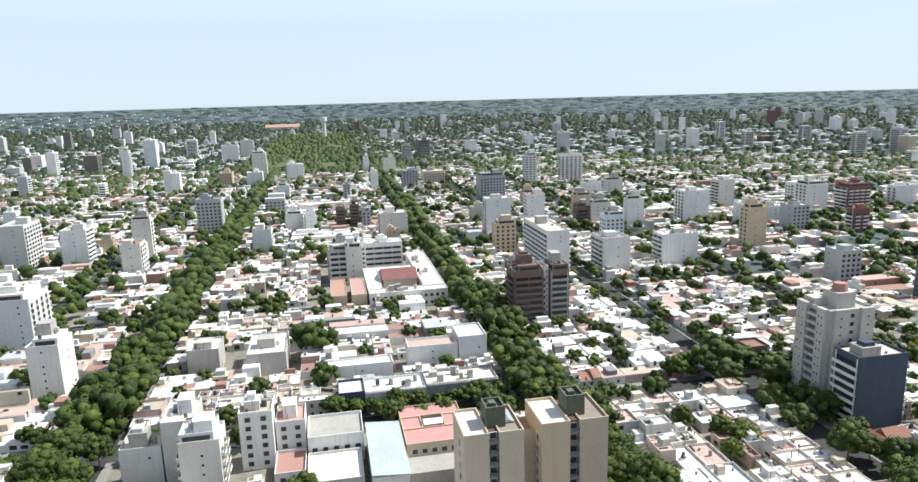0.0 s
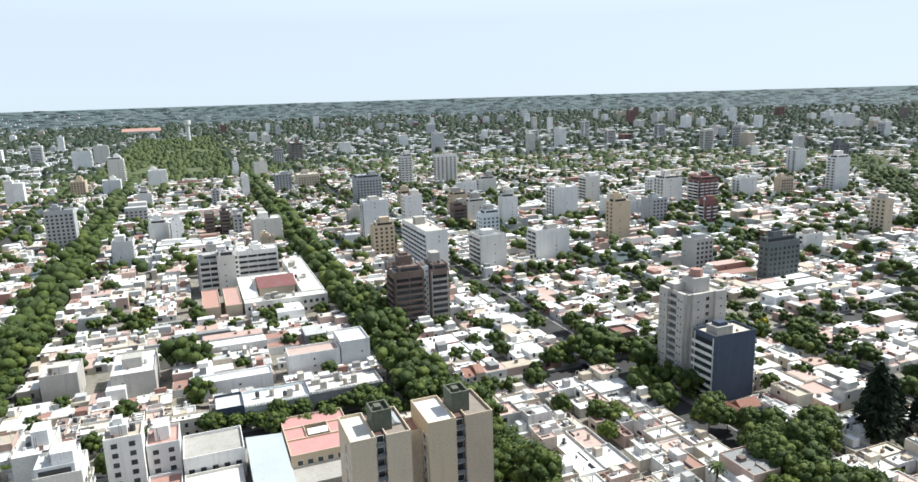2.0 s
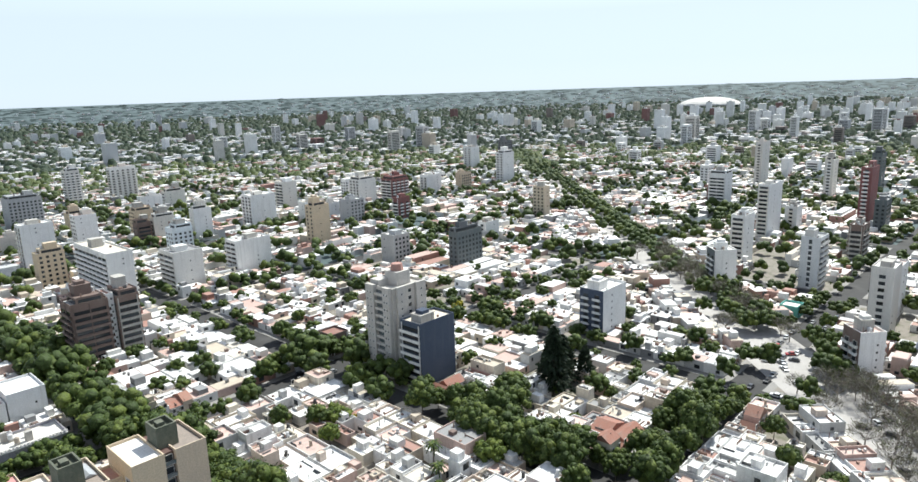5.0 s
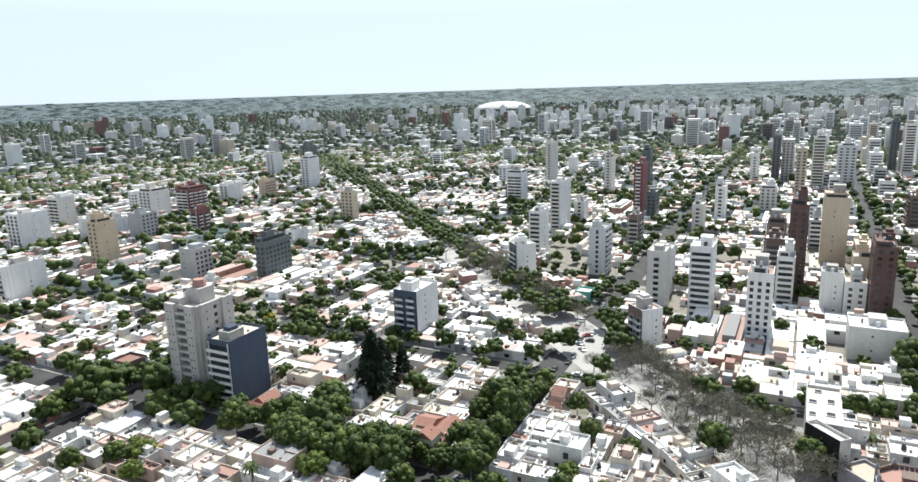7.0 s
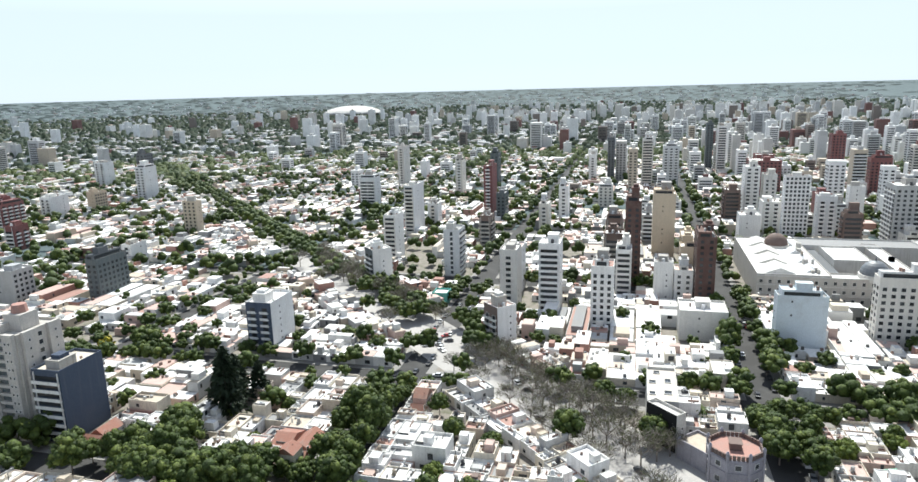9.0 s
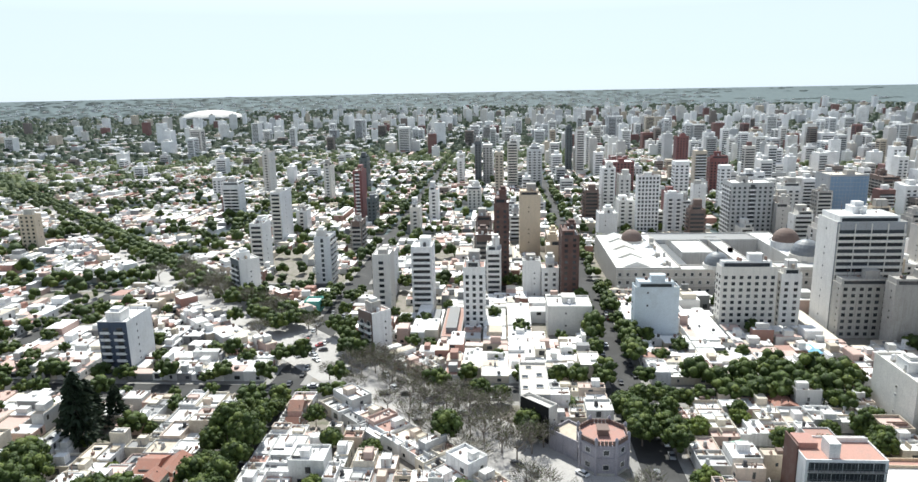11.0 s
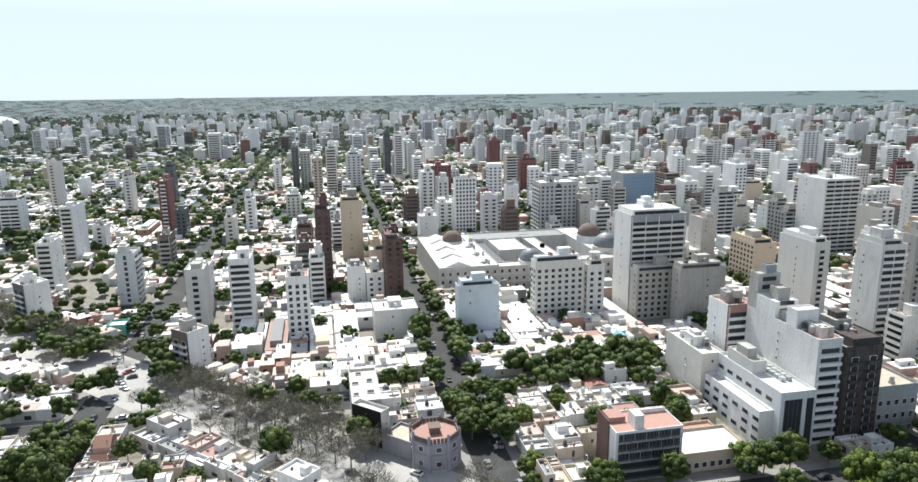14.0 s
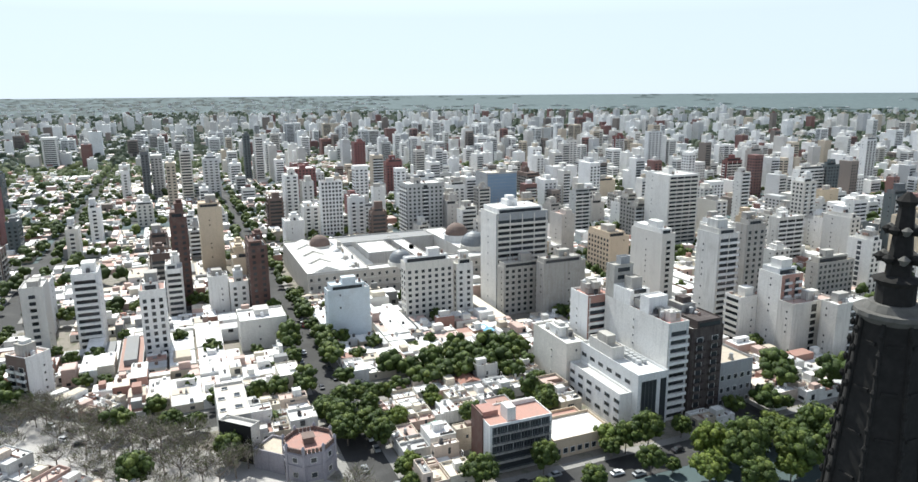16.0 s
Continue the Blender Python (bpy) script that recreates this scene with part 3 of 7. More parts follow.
WIN = {"W": window_mesh(1.6, 1.5, M_WHITE), "G": window_mesh(1.5, 1.7, M_WHITE), "0": window_mesh(0.7, 0.8, M_WHITE), "D": window_mesh(2.4, 2.1, M_WHITE), "L": window_mesh(2.7, 1.15, M_SLATE)}
WSIZE = {"W": (1.6, 1.5), "G": (1.5, 1.7), "0": (0.7, 0.8), "D": (2.4, 2.1), "L": (2.7, 1.15)}
BALC = {}
trand = random.Random(11)


def tower(x, y, w, d, h, wall, fx, fy, label="", trim=None, floor=2.9, top=True, base=0.0, clear=True, name="apartment_building", roof=None, turn=0.0, single=None, category="building", clad=None):
    """A storeyed building whose low corner is x, y. fx, fy: the pattern of the faces across x and across y."""
    trim = trim or M_WHITE
    if clear:
        CLEAR.append((x - 1, y - 1, x + w + 1, y + d + 1))
    r = math.hypot(x + w / 2, y + d / 2)
    single = r < 288 if single is None else single
    root = thing(name, x + w / 2, y + d / 2, base, label or "pale multi-storey apartment building with a flat roof", category, turn)
    par = 0.9
    part("wall", Shape().shell(-w / 2, -d / 2, w / 2, d / 2, 0 if base else -0.3, h, h - par, 0.25), wall, root)
    part("roof", Shape().box(-w / 2 + 0.25, -d / 2 + 0.25, h - par - 0.3, w / 2 - 0.25, d / 2 - 0.25, h - par), roof or M_ROOFS, root, "flat coated roof")
    joined, glass, bands = Shape(), Shape(), Shape()
    n = max(1, int((h - par - 0.6) / floor))
    left = 290
    for face in FACES:
        pat = fy if face in (0, 180) else fx
        fw = w if face in (0, 180) else d
        for c in pat:
            if c in "W0GB":
                step = {"W": 3.1, "G": 2.5, "0": 99.0, "B": 4.6}[c]
                cols = max(1, int((fw - 0.8) / step))
                step = (fw - 0.6) / cols
                key = "D" if c == "B" else c
                ww, wh = WSIZE[key]
                if c == "B" and round(step, 1) not in BALC and single:
                    BALC[round(step, 1)] = {}
                for k in range(cols):
                    u = (k + 0.5 - cols / 2) * step
                    if c == "0":
                        u = trand.uniform(-0.25, 0.25) * fw
                    for i in range(n):
                        z = 0.5 + i * floor + (0.95 if c != "B" else 0.15)
                        if z + wh > h - par:
                            continue
                        if c == "0" and trand.random() < 0.35:
                            continue
                        if single and left > 0:
                            px, py = fpoint(face, w, d, u, 0.0)
                            ob = part("window", WIN[key], None, root)
                            ob.matrix_basis = pose(px, py, z, 0, 0, face)
                            left -= 1
                            if c == "B" and i > 0:
                                book = BALC[round(step, 1)]
                                if trim.name not in book:
                                    book[trim.name] = balcony_mesh(min(step - 0.3, 3.9), trim)
                                ob = part("balcony", book[trim.name], None, root)
                                ob.matrix_basis = pose(px, py, z - 0.15, 0, 0, face)
                                left -= 1
                        else:
                            fbox(glass, face, w, d, u - ww / 2, u + ww / 2, z, z + wh, -0.05, 0.06)
                            if c == "B" and i > 0:
                                bw = min(step - 0.3, 3.9) / 2
                                fbox(bands, face, w, d, u - bw, u + bw, z - 0.27, z - 0.09, 0.0, 1.1)
                                fbox(bands, face, w, d, u - bw, u + bw, z - 0.09, z + 0.85, 1.0, 1.1)
            elif c == "N":
                panel = Shape()
                fbox(panel, face, w, d, -fw / 2 + 0.02, fw / 2 - 0.02, 0.1, h - 0.1, -0.02, 0.035)
                part("cladding", panel, clad or M_NAVY, root, "painted facing of the street front")
            elif c == "R":
                for i in range(n):
                    z = 0.5 + i * floor
                    fbox(glass, face, w, d, -fw / 2 + 0.8, fw / 2 - 0.8, z + 0.9, z + 2.4, -0.05, 0.05)
                    if i:
                        fbox(bands, face, w, d, -fw / 2 + 0.3, fw / 2 - 0.3, z - 0.2, z, 0.0, 1.0)
                        fbox(bands, face, w, d, -fw / 2 + 0.3, fw / 2 - 0.3, z, z + 0.95, 0.9, 1.0)
                k = max(1, int(fw / 6))
                for j in range(k + 1):
                    u = -fw / 2 + 0.8 + j * (fw - 1.6) / k
                    fbox(joined, face, w, d, u - 0.2, u + 0.2, 0, h - par, 0.0, 0.25)
            elif c == "S":
                sw = min(max(1.6, fw * 0.16), 3.0)
                fbox(glass, face, w, d, -sw / 2, sw / 2, 1.0, h - par - 0.5, -0.05, 0.05)
                for i in range(n):
                    z = 0.5 + i * floor
                    fbox(joined, face, w, d, -sw / 2, sw / 2, z - 0.15, z + 0.75, -0.04, 0.12)
            elif c == "C":
                fbox(glass, face, w, d, -fw / 2 + 0.6, fw / 2 - 0.6, 1.0, h - par - 0.6, -0.05, 0.04)
                for i in range(n + 1):
                    z = 0.9 + i * floor
                    if z < h - par:
                        fbox(joined, face, w, d, -fw / 2 + 0.5, fw / 2 - 0.5, z, z + 0.18, -0.04, 0.12)
                for j in range(int(fw / 2.4) + 1):
                    u = -fw / 2 + 0.6 + j * 2.4
                    fbox(joined, face, w, d, u - 0.06, u + 0.06, 1.0, h - par - 0.6, -0.04, 0.14)
    if glass.v:
        part("glazing", glass, M_BLUEGLASS if "C" in fx + fy else M_GLASS, root, "dark window glass", "stuff")
    if bands.v:
        part("balcony_tier", bands, trim, root, "balcony slabs and parapets", "stuff")
    if joined.v:
        part("pilaster", joined, trim if "C" not in fx + fy else M_GREYW, root, "", "stuff")
    if top and h > 10:
        zt = h - par
        if h > 15 and min(w, d) > 7.2 and trand.random() < 0.5:
            k0, k1, k2, k3 = (trand.choice((0.4, 1.4, 2.4)) for q in range(4))
            a0, a1, b0, b1 = -w / 2 + k0, w / 2 - k1, -d / 2 + k2, d / 2 - k3
            part("upper_storey", Shape().shell(a0, b0, a1, b1, zt - 0.05, zt + 3.2, zt + 2.8, 0.2).box(a0 + 0.2, b0 + 0.2, zt + 2.5, a1 - 0.2, b1 - 0.2, zt + 2.8), wall, root, "set-back top storey with terraces")
            part("terrace_glazing", Shape().box(a0 - 0.05, b0 + 0.9, zt + 0.3, a0 + 0.05, b1 - 0.9, zt + 2.3).box(a0 + 0.9, b0 - 0.05, zt + 0.3, a1 - 0.9, b0 + 0.05, zt + 2.3), M_GLASS, root, "dark terrace windows")
            zt += 2.8
        pw, pd = min(w * 0.45, 7.0), min(d * 0.5, 6.0)
        ox, oy = trand.uniform(-0.2, 0.2) * w, trand.uniform(-0.15, 0.15) * d
        ph = trand.uniform(2.6, 4.6)
        part("lift_housing", Shape().box(ox - pw / 2, oy - pd / 2, zt - 0.1, ox + pw / 2, oy + pd / 2, zt + ph).box(ox - pw / 2 - 0.15, oy - pd / 2 - 0.15, zt + ph, ox + pw / 2 + 0.15, oy + pd / 2 + 0.15, zt + ph + 0.18), wall if trand.random() < 0.7 else M_CONC, root, "plain rooftop lift and stair housing")
        tx = ox + (pw / 2 + 1.2 if ox < 0 else -pw / 2 - 1.2)
        if abs(tx) < w / 2 - 1.8:
            part("water_tank", Shape().prism(tx, oy, zt - 0.05, zt + 1.9, 0.8, 0.8, 10).prism(tx, oy, zt + 1.9, zt + 2.2, 0.8, 0.3, 10), M_TANK, root, "round rooftop water tank")
        if w > 9 and trand.random() < 0.55:
            part("tank_housing", Shape().box(ox - pw * 0.3, oy - pd * 0.35, zt + ph, ox + pw * 0.25, oy + pd * 0.3, zt + ph + trand.uniform(1.2, 2.2)), wall, root)
        units = Shape()
        for q in range(trand.choice((4, 6, 8))):
            ux, uy = trand.uniform(-0.36, 0.36) * w, trand.uniform(-0.36, 0.36) * d
            if trand.random() < 0.6:
                units.box(ux, uy, zt - 0.05, ux + trand.uniform(0.4, 1.3), uy + trand.uniform(0.4, 1.2), zt + trand.uniform(0.5, 1.7))
            else:
                units.box(ux, uy, zt - 0.05, ux + 0.14, uy + 0.14, zt + trand.uniform(2.0, 4.5))
        part("roof_gear", units, M_CLUT, root, "vents, flues and cooling units on the roof", "stuff")
    return root


# ---- the tall buildings that stand out ----
tower(-116.1, 270.0, 11.5, 15.6, 21.8, M_WHITE, "0", "0", "white 8-storey building with blank party walls")
tower(-153.7, 327.1, 17.8, 23.0, 25.8, M_WHITE, "B", "0", "white 9-storey building with stacked balconies and blank party walls")
tower(-61.1, 279.0, 12.7, 15.3, 11.4, M_WARM, "0", "0", "warm grey 4-storey building with blank party walls")
tower(-36.3, 268.5, 15.4, 25.9, 11.3, M_WARM, "0", "0", "warm grey 4-storey building with blank party walls")
tower(-107.8, 587.8, 20.0, 15.0, 32.5, M_GREYW, "0", "W", "grey 11-storey building with blank party walls and rows of windows")
tower(-137.5, 507.8, 12.6, 8.3, 31.3, M_WHITE, "B", "0", "white 11-storey building with stacked balconies and blank party walls")
tower(-134.2, 464.1, 12.1, 15.0, 22.2, M_WHITE, "B", "0", "white 8-storey building with stacked balconies and blank party walls")
tower(-56.1, 506.5, 13.4, 15.0, 18.7, M_WHITE, "B", "0", "white 6-storey building with stacked balconies and blank party walls")
tower(-36.8, 588.7, 14.7, 15.0, 16.1, M_WHITE, "B", "0", "white 6-storey building with stacked balconies and blank party walls")
tower(-19.7, 573.5, 7.9, 15.0, 20.0, M_WHITE, "B", "0", "white 7-storey building with stacked balconies and blank party walls")
tower(5.7, 582.6, 7.5, 15.0, 21.0, M_BROWN, "W", "R", "brown brick 7-storey building with rows of windows and long balcony bands", trim=M_BROWN)
tower(17.9, 584.4, 7.5, 15.0, 22.2, M_BROWN, "W", "R", "brown brick 8-storey building with rows of windows and long balcony bands", trim=M_BROWN)
tower(38.7, 528.9, 21.2, 15.0, 21.9, M_WHITE, "B", "0", "white 8-storey building with stacked balconies and blank party walls")
tower(12.2, 412.8, 8.4, 15.0, 24.0, M_WHITE, "G", "R", "white 8-storey building with a window grid and long balcony bands")
tower(154.7, 681.1, 26.7, 19.4, 29.7, M_GREYW, "0", "W", "grey 10-storey building with blank party walls and rows of windows")
tower(121.7, 516.0, 20.0, 12.3, 30.9, M_WHITE, "B", "0", "white 11-storey building with stacked balconies and blank party walls")
tower(113.0, 453.9, 15.3, 8.6, 22.2, M_CREAM, "0", "W", "beige 8-storey building with blank party walls and rows of windows")
tower(240.5, 808.3, 15.0, 10.3, 37.7, M_WHITE, "R", "B", "white 13-storey building with long balcony bands and stacked balconies")
tower(280.3, 790.3, 27.9, 8.7, 38.3, M_WHITE, "R", "B", "white 13-storey building with long balcony bands and stacked balconies")
tower(128.4, 384.7, 13.9, 50.0, 29.2, M_WHITE, "R", "0", "white 10-storey building with long balcony bands and blank party walls")
tower(163.8, 383.4, 17.8, 19.5, 22.7, M_WHITE, "R", "0", "white 8-storey building with long balcony bands and blank party walls")
tower(200.9, 466.3, 14.6, 11.4, 21.3, M_PALEBLUE, "W", "W", "pale blue 7-storey building with rows of windows")
tower(203.8, 384.4, 24.2, 13.2, 22.2, M_WHITE, "R", "0", "white 8-storey building with long balcony bands and blank party walls")
tower(242.3, 519.3, 15.0, 7.5, 23.7, M_WHITE, "0", "0", "white 8-storey building with blank party walls")
tower(347.0, 453.3, 14.8, 15.2, 22.1, M_GREYW, "0", "W", "grey 8-storey building with blank party walls and rows of windows")
tower(440.1, 506.9, 22.9, 15.7, 25.1, M_RED, "R", "B", "red brick 9-storey building with long balcony bands and stacked balconies")
tower(390.6, 441.9, 13.6, 8.1, 18.8, M_RED, "R", "B", "red brick 6-storey building with long balcony bands and stacked balconies")
tower(352.6, 562.8, 15.0, 13.7, 28.8, M_WHITE, "R", "0", "white 10-storey building with long balcony bands and blank party walls")
tower(334.9, 501.4, 19.1, 10.8, 17.5, M_WHITE, "0", "0", "white 6-storey building with blank party walls")
tower(292.4, 517.6, 23.3, 15.7, 27.8, M_WHITE, "B", "0", "white 10-storey building with stacked balconies and blank party walls")
tower(407.9, 517.2, 21.0, 15.2, 27.7, M_WHITE, "B", "0", "white 10-storey building with stacked balconies and blank party walls")
tower(279.8, 322.7, 13.5, 12.8, 19.8, M_GREYW, "0", "W", "grey 7-storey building with blank party walls and rows of windows")
tower(296.0, 282.0, 22.9, 7.5, 23.8, M_SLATE, "W", "W", "slate grey 8-storey building with rows of windows")
tower(359.2, 313.7, 14.6, 7.5, 16.4, M_WHITE, "B", "0", "white 6-storey building with stacked balconies and blank party walls")
tower(507.4, 525.5, 21.9, 11.4, 20.2, M_WHITE, "B", "0", "white 7-storey building with stacked balconies and blank party walls")
tower(541.1, 506.3, 16.3, 9.1, 20.0, M_CREAM, "0", "W", "beige 7-storey building with blank party walls and rows of windows")
tower(695.7, 631.0, 16.7, 14.5, 31.1, M_WHITE, "B", "0", "white 11-storey building with stacked balconies and blank party walls")
tower(606.0, 500.2, 19.6, 11.1, 36.5, M_WHITE, "B", "0", "white 13-storey building with stacked balconies and blank party walls")
tower(624.4, 513.1, 14.4, 9.9, 48.5, M_SLATE, "W", "W", "slate grey 17-storey building with rows of windows")
tower(162.4, 175.4, 18.2, 10.9, 25.4, M_NAVY, "R", "", "slate blue 9-storey building with white balcony bands and blank side", trim=M_WHITE)
tower(246.0, 148.6, 19.2, 12.0, 22.7, M_WHITE, "NB", "0", "white 8-storey building with stacked balconies and blank party walls", clad=M_NAVY)
tower(270.7, 50.6, 10.7, 9.7, 18.5, M_WHITE, "0", "NB", "white block with brown balconied front and a blank side", clad=M_BROWN, turn=45)
tower(338.4, 58.4, 27.2, 9.6, 25.3, M_WHITE, "NB", "0", "white 9-storey building with stacked balconies and blank party walls", clad=M_BROWN)
tower(586.2, 234.4, 15.0, 14.9, 30.4, M_WHITE, "R", "0", "white 10-storey building with long balcony bands and blank party walls")
tower(478.2, 160.8, 25.9, 7.5, 39.2, M_WHITE, "R", "0", "white 14-storey building with long balcony bands and blank party walls")
tower(403.6, 148.6, 15.8, 8.1, 31.0, M_WHITE, "R", "0", "white 11-storey building with long balcony bands and blank party walls")
tower(727.8, 254.0, 20.5, 7.5, 46.3, M_WHITE, "B", "0", "white 16-storey building with stacked balconies and blank party walls")
tower(672.5, 172.3, 15.0, 7.5, 36.9, M_WHITE, "B", "0", "white 13-storey building with stacked balconies and blank party walls")
tower(727.9, 145.8, 15.0, 8.8, 38.9, M_SLATE, "W", "W", "slate grey 13-storey building with rows of windows")
tower(545.3, 103.9, 15.0, 7.5, 24.0, M_SLATE, "W", "W", "slate grey 8-storey building with rows of windows")
tower(444.9, 95.3, 15.0, 7.5, 24.1, M_BROWN, "R", "R", "brown brick 8-storey building with long balcony bands", trim=M_CONC)
tower(377.8, 100.0, 15.0, 9.2, 28.2, M_WHITE, "S", "R", "white 10-storey building with a dark window slot and long balcony bands")
tower(353.5, 137.5, 11.0, 12.0, 20.9, M_WHITE, "0", "NB", "white block with dark balconied front on the avenue", clad=M_SLATE, turn=45)
tower(502.1, 62.6, 15.0, 7.5, 23.4, M_WHITE, "B", "0", "white 8-storey building with stacked balconies and blank party walls")
tower(558.9, 53.9, 15.0, 7.5, 28.3, M_WHITE, "B", "0", "white 10-storey building with stacked balconies and blank party walls")
tower(316.8, 55.0, 14.0, 8.5, 32.3, M_WHITE, "B", "0", "slender white 11-storey building with stacked balconies")
tower(321.2, 34.8, 15.0, 10.2, 35.0, M_WHITE, "R", "0", "white 12-storey building with long balcony bands and blank party walls")
tower(300.5, 8.4, 14.0, 10.0, 30.2, M_WHITE, "G", "0", "bright white 10-storey building with a window grid")
tower(353.0, 1.0, 13.0, 8.0, 25.6, M_WHITE, "R", "0", "white 9-storey building with long balcony bands")
tower(373.0, -3.4, 15.0, 8.4, 47.8, M_BRICK, "W", "W", "dark brick 16-storey building with rows of windows")
tower(384.0, 5.4, 13.0, 11.0, 27.3, M_BROWN, "R", "R", "brown brick block with long balcony bands", trim=M_CONC)
tower(418.1, 7.3, 15.0, 9.6, 29.4, M_BROWN, "R", "R", "brown brick 10-storey building with long balcony bands", trim=M_CONC)
tower(437.6, -24.4, 14.0, 13.6, 42.0, M_CREAM, "0", "0", "tall beige building with a blank party wall")
tower(338.5, -38.6, 19.0, 9.0, 36.6, M_BRICK, "W", "W", "dark brick 13-storey building with rows of windows")
tower(362.0, -33.5, 12.0, 10.0, 26.0, M_CREAM, "0", "0", "beige 9-storey block with blank walls")
tower(350.6, -19.8, 10.0, 9.4, 20.3, M_WHITE, "0", "0", "white 7-storey block with blank walls")
tower(347.0, -29.2, 12.0, 9.0, 17.4, M_WHITE, "W", "0", "white 6-storey block with rows of windows")
tower(412.3, -35.9, 27.8, 8.3, 19.1, M_CREAM, "0", "W", "beige 7-storey building with blank party walls and rows of windows")
tower(547.3, -76.9, 15.0, 11.1, 28.6, M_BROWN, "R", "R", "brown brick 10-storey building with long balcony bands", trim=M_BROWN)
tower(477.9, -80.9, 15.0, 13.2, 22.1, M_WHITE, "0", "0", "white 8-storey building with blank party walls")
tower(744.6, -16.5, 15.0, 11.2, 51.5, M_WHITE, "R", "0", "white 18-storey building with long balcony bands and blank party walls")
tower(757.5, -43.5, 15.0, 16.3, 43.6, M_WHITE, "B", "0", "white 15-storey building with stacked balconies and blank party walls")
tower(869.3, -87.4, 15.0, 7.5, 60.5, M_SLATE, "W", "W", "slate grey 21-storey building with rows of windows")
tower(861.5, -102.0, 15.0, 10.1, 57.7, M_WHITE, "R", "0", "white 20-storey building with long balcony bands and blank party walls")
tower(789.8, 24.6, 15.0, 7.5, 50.3, M_SLATE, "W", "W", "slate grey 17-storey building with rows of windows")
tower(772.0, 43.8, 15.0, 7.7, 33.2, M_WHITE, "B", "0", "white 11-storey building with stacked balconies and blank party walls")
tower(778.2, -141.2, 15.0, 19.8, 32.1, M_RED, "R", "B", "red brick 11-storey building with long balcony bands and stacked balconies")
tower(505.1, -115.4, 7.5, 16.3, 45.1, M_WHITE, "G", "0", "white 16-storey building with a window grid and blank party walls")
tower(495.9, -130.4, 7.5, 12.1, 32.6, M_WHITE, "B", "0", "white 11-storey building with stacked balconies and blank party walls")
tower(514.4, -151.8, 7.5, 9.8, 37.0, M_WHITE, "0", "0", "white 13-storey building with blank party walls")
tower(468.4, -138.7, 7.9, 11.1, 26.0, M_BROWN, "R", "R", "brown brick 9-storey building with long balcony bands", trim=M_BROWN)
tower(472.2, -184.4, 20.3, 28.1, 43.6, M_GREYW, "SW", "B", "grey 15-storey building with a dark window slot and stacked balconies")
tower(530.3, -227.2, 8.6, 14.6, 32.6, M_WHITE, "B", "0", "white 11-storey building with stacked balconies and blank party walls")
tower(804.4, -214.1, 14.6, 13.6, 51.2, M_RED, "W", "W", "red brick 18-storey building with rows of windows")
tower(706.3, -228.3, 10.8, 17.8, 36.2, M_RED, "W", "W", "red brick 12-storey building with rows of windows")
tower(703.7, -134.0, 25.7, 28.5, 33.9, M_RED, "W", "W", "red brick 12-storey building with rows of windows")
tower(523.2, -273.3, 23.8, 28.7, 41.7, M_GREYW, "C", "0", "grey 14-storey building with a glass curtain wall and blank party walls")
tower(300.8, -175.1, 18.7, 29.3, 50.1, M_WHITE, "NR", "0", "white 17-storey building with long balcony bands and blank party walls", clad=M_GREYW)
tower(290.7, -165.9, 7.5, 20.8, 24.7, M_CONC, "W", "0", "weathered concrete 9-storey building with rows of windows and blank party walls")
tower(277.5, -183.5, 7.5, 23.4, 28.3, M_CONC, "0", "0", "weathered concrete 10-storey building with blank party walls")
tower(299.3, -121.7, 7.5, 24.5, 30.3, M_WHITE, "W", "W", "white 10-storey building with rows of windows")
tower(299.6, -132.4, 7.5, 8.8, 27.0, M_WHITE, "W", "W", "white 9-storey building with rows of windows")
tower(286.6, -75.9, 7.5, 18.9, 24.7, M_PALEBLUE, "0", "0", "pale blue 9-storey building with blank party walls")
tower(293.1, -39.7, 16.6, 19.8, 14.0, M_WHITE, "0", "0", "white 5-storey building with blank party walls")
tower(232.0, -236.3, 13.9, 12.0, 46.0, M_OFFW, "R", "0", "off-white 16-storey building with long balcony bands and blank party walls")
tower(213.5, -230.9, 9.1, 9.6, 21.8, M_WHITE, "0", "R", "white 8-storey building with blank party walls and long balcony bands")
tower(193.8, -254.0, 7.5, 24.3, 23.3, M_OFFW, "S", "0", "off-white 8-storey building with a dark window slot and blank party walls")
tower(182.3, -260.0, 7.5, 19.2, 25.1, M_OFFW, "S", "0", "off-white 9-storey building with a dark window slot and blank party walls")
tower(250.5, -272.4, 7.5, 12.7, 44.1, M_CONC, "W", "0", "weathered concrete 15-storey building with rows of windows and blank party walls")
tower(201.9, -243.3, 12.4, 12.1, 33.5, M_WHITE, "NB", "0", "white 12-storey building with stacked balconies and blank party walls", clad=M_RUST)
tower(384.3, -348.4, 26.1, 26.6, 50.8, M_WHITE, "R", "0", "white 18-storey building with long balcony bands and blank party walls")
tower(270.9, -233.0, 25.5, 8.3, 38.6, M_WHITE, "B", "0", "white 13-storey building with stacked balconies and blank party walls")
tower(-188.9, 1333.5, 29.8, 15.0, 32.9, M_WHITE, "B", "0", "white 11-storey building with stacked balconies and blank party walls")
tower(-162.7, 1405.6, 23.9, 15.0, 37.0, M_WHITE, "R", "0", "white 13-storey building with long balcony bands and blank party walls")
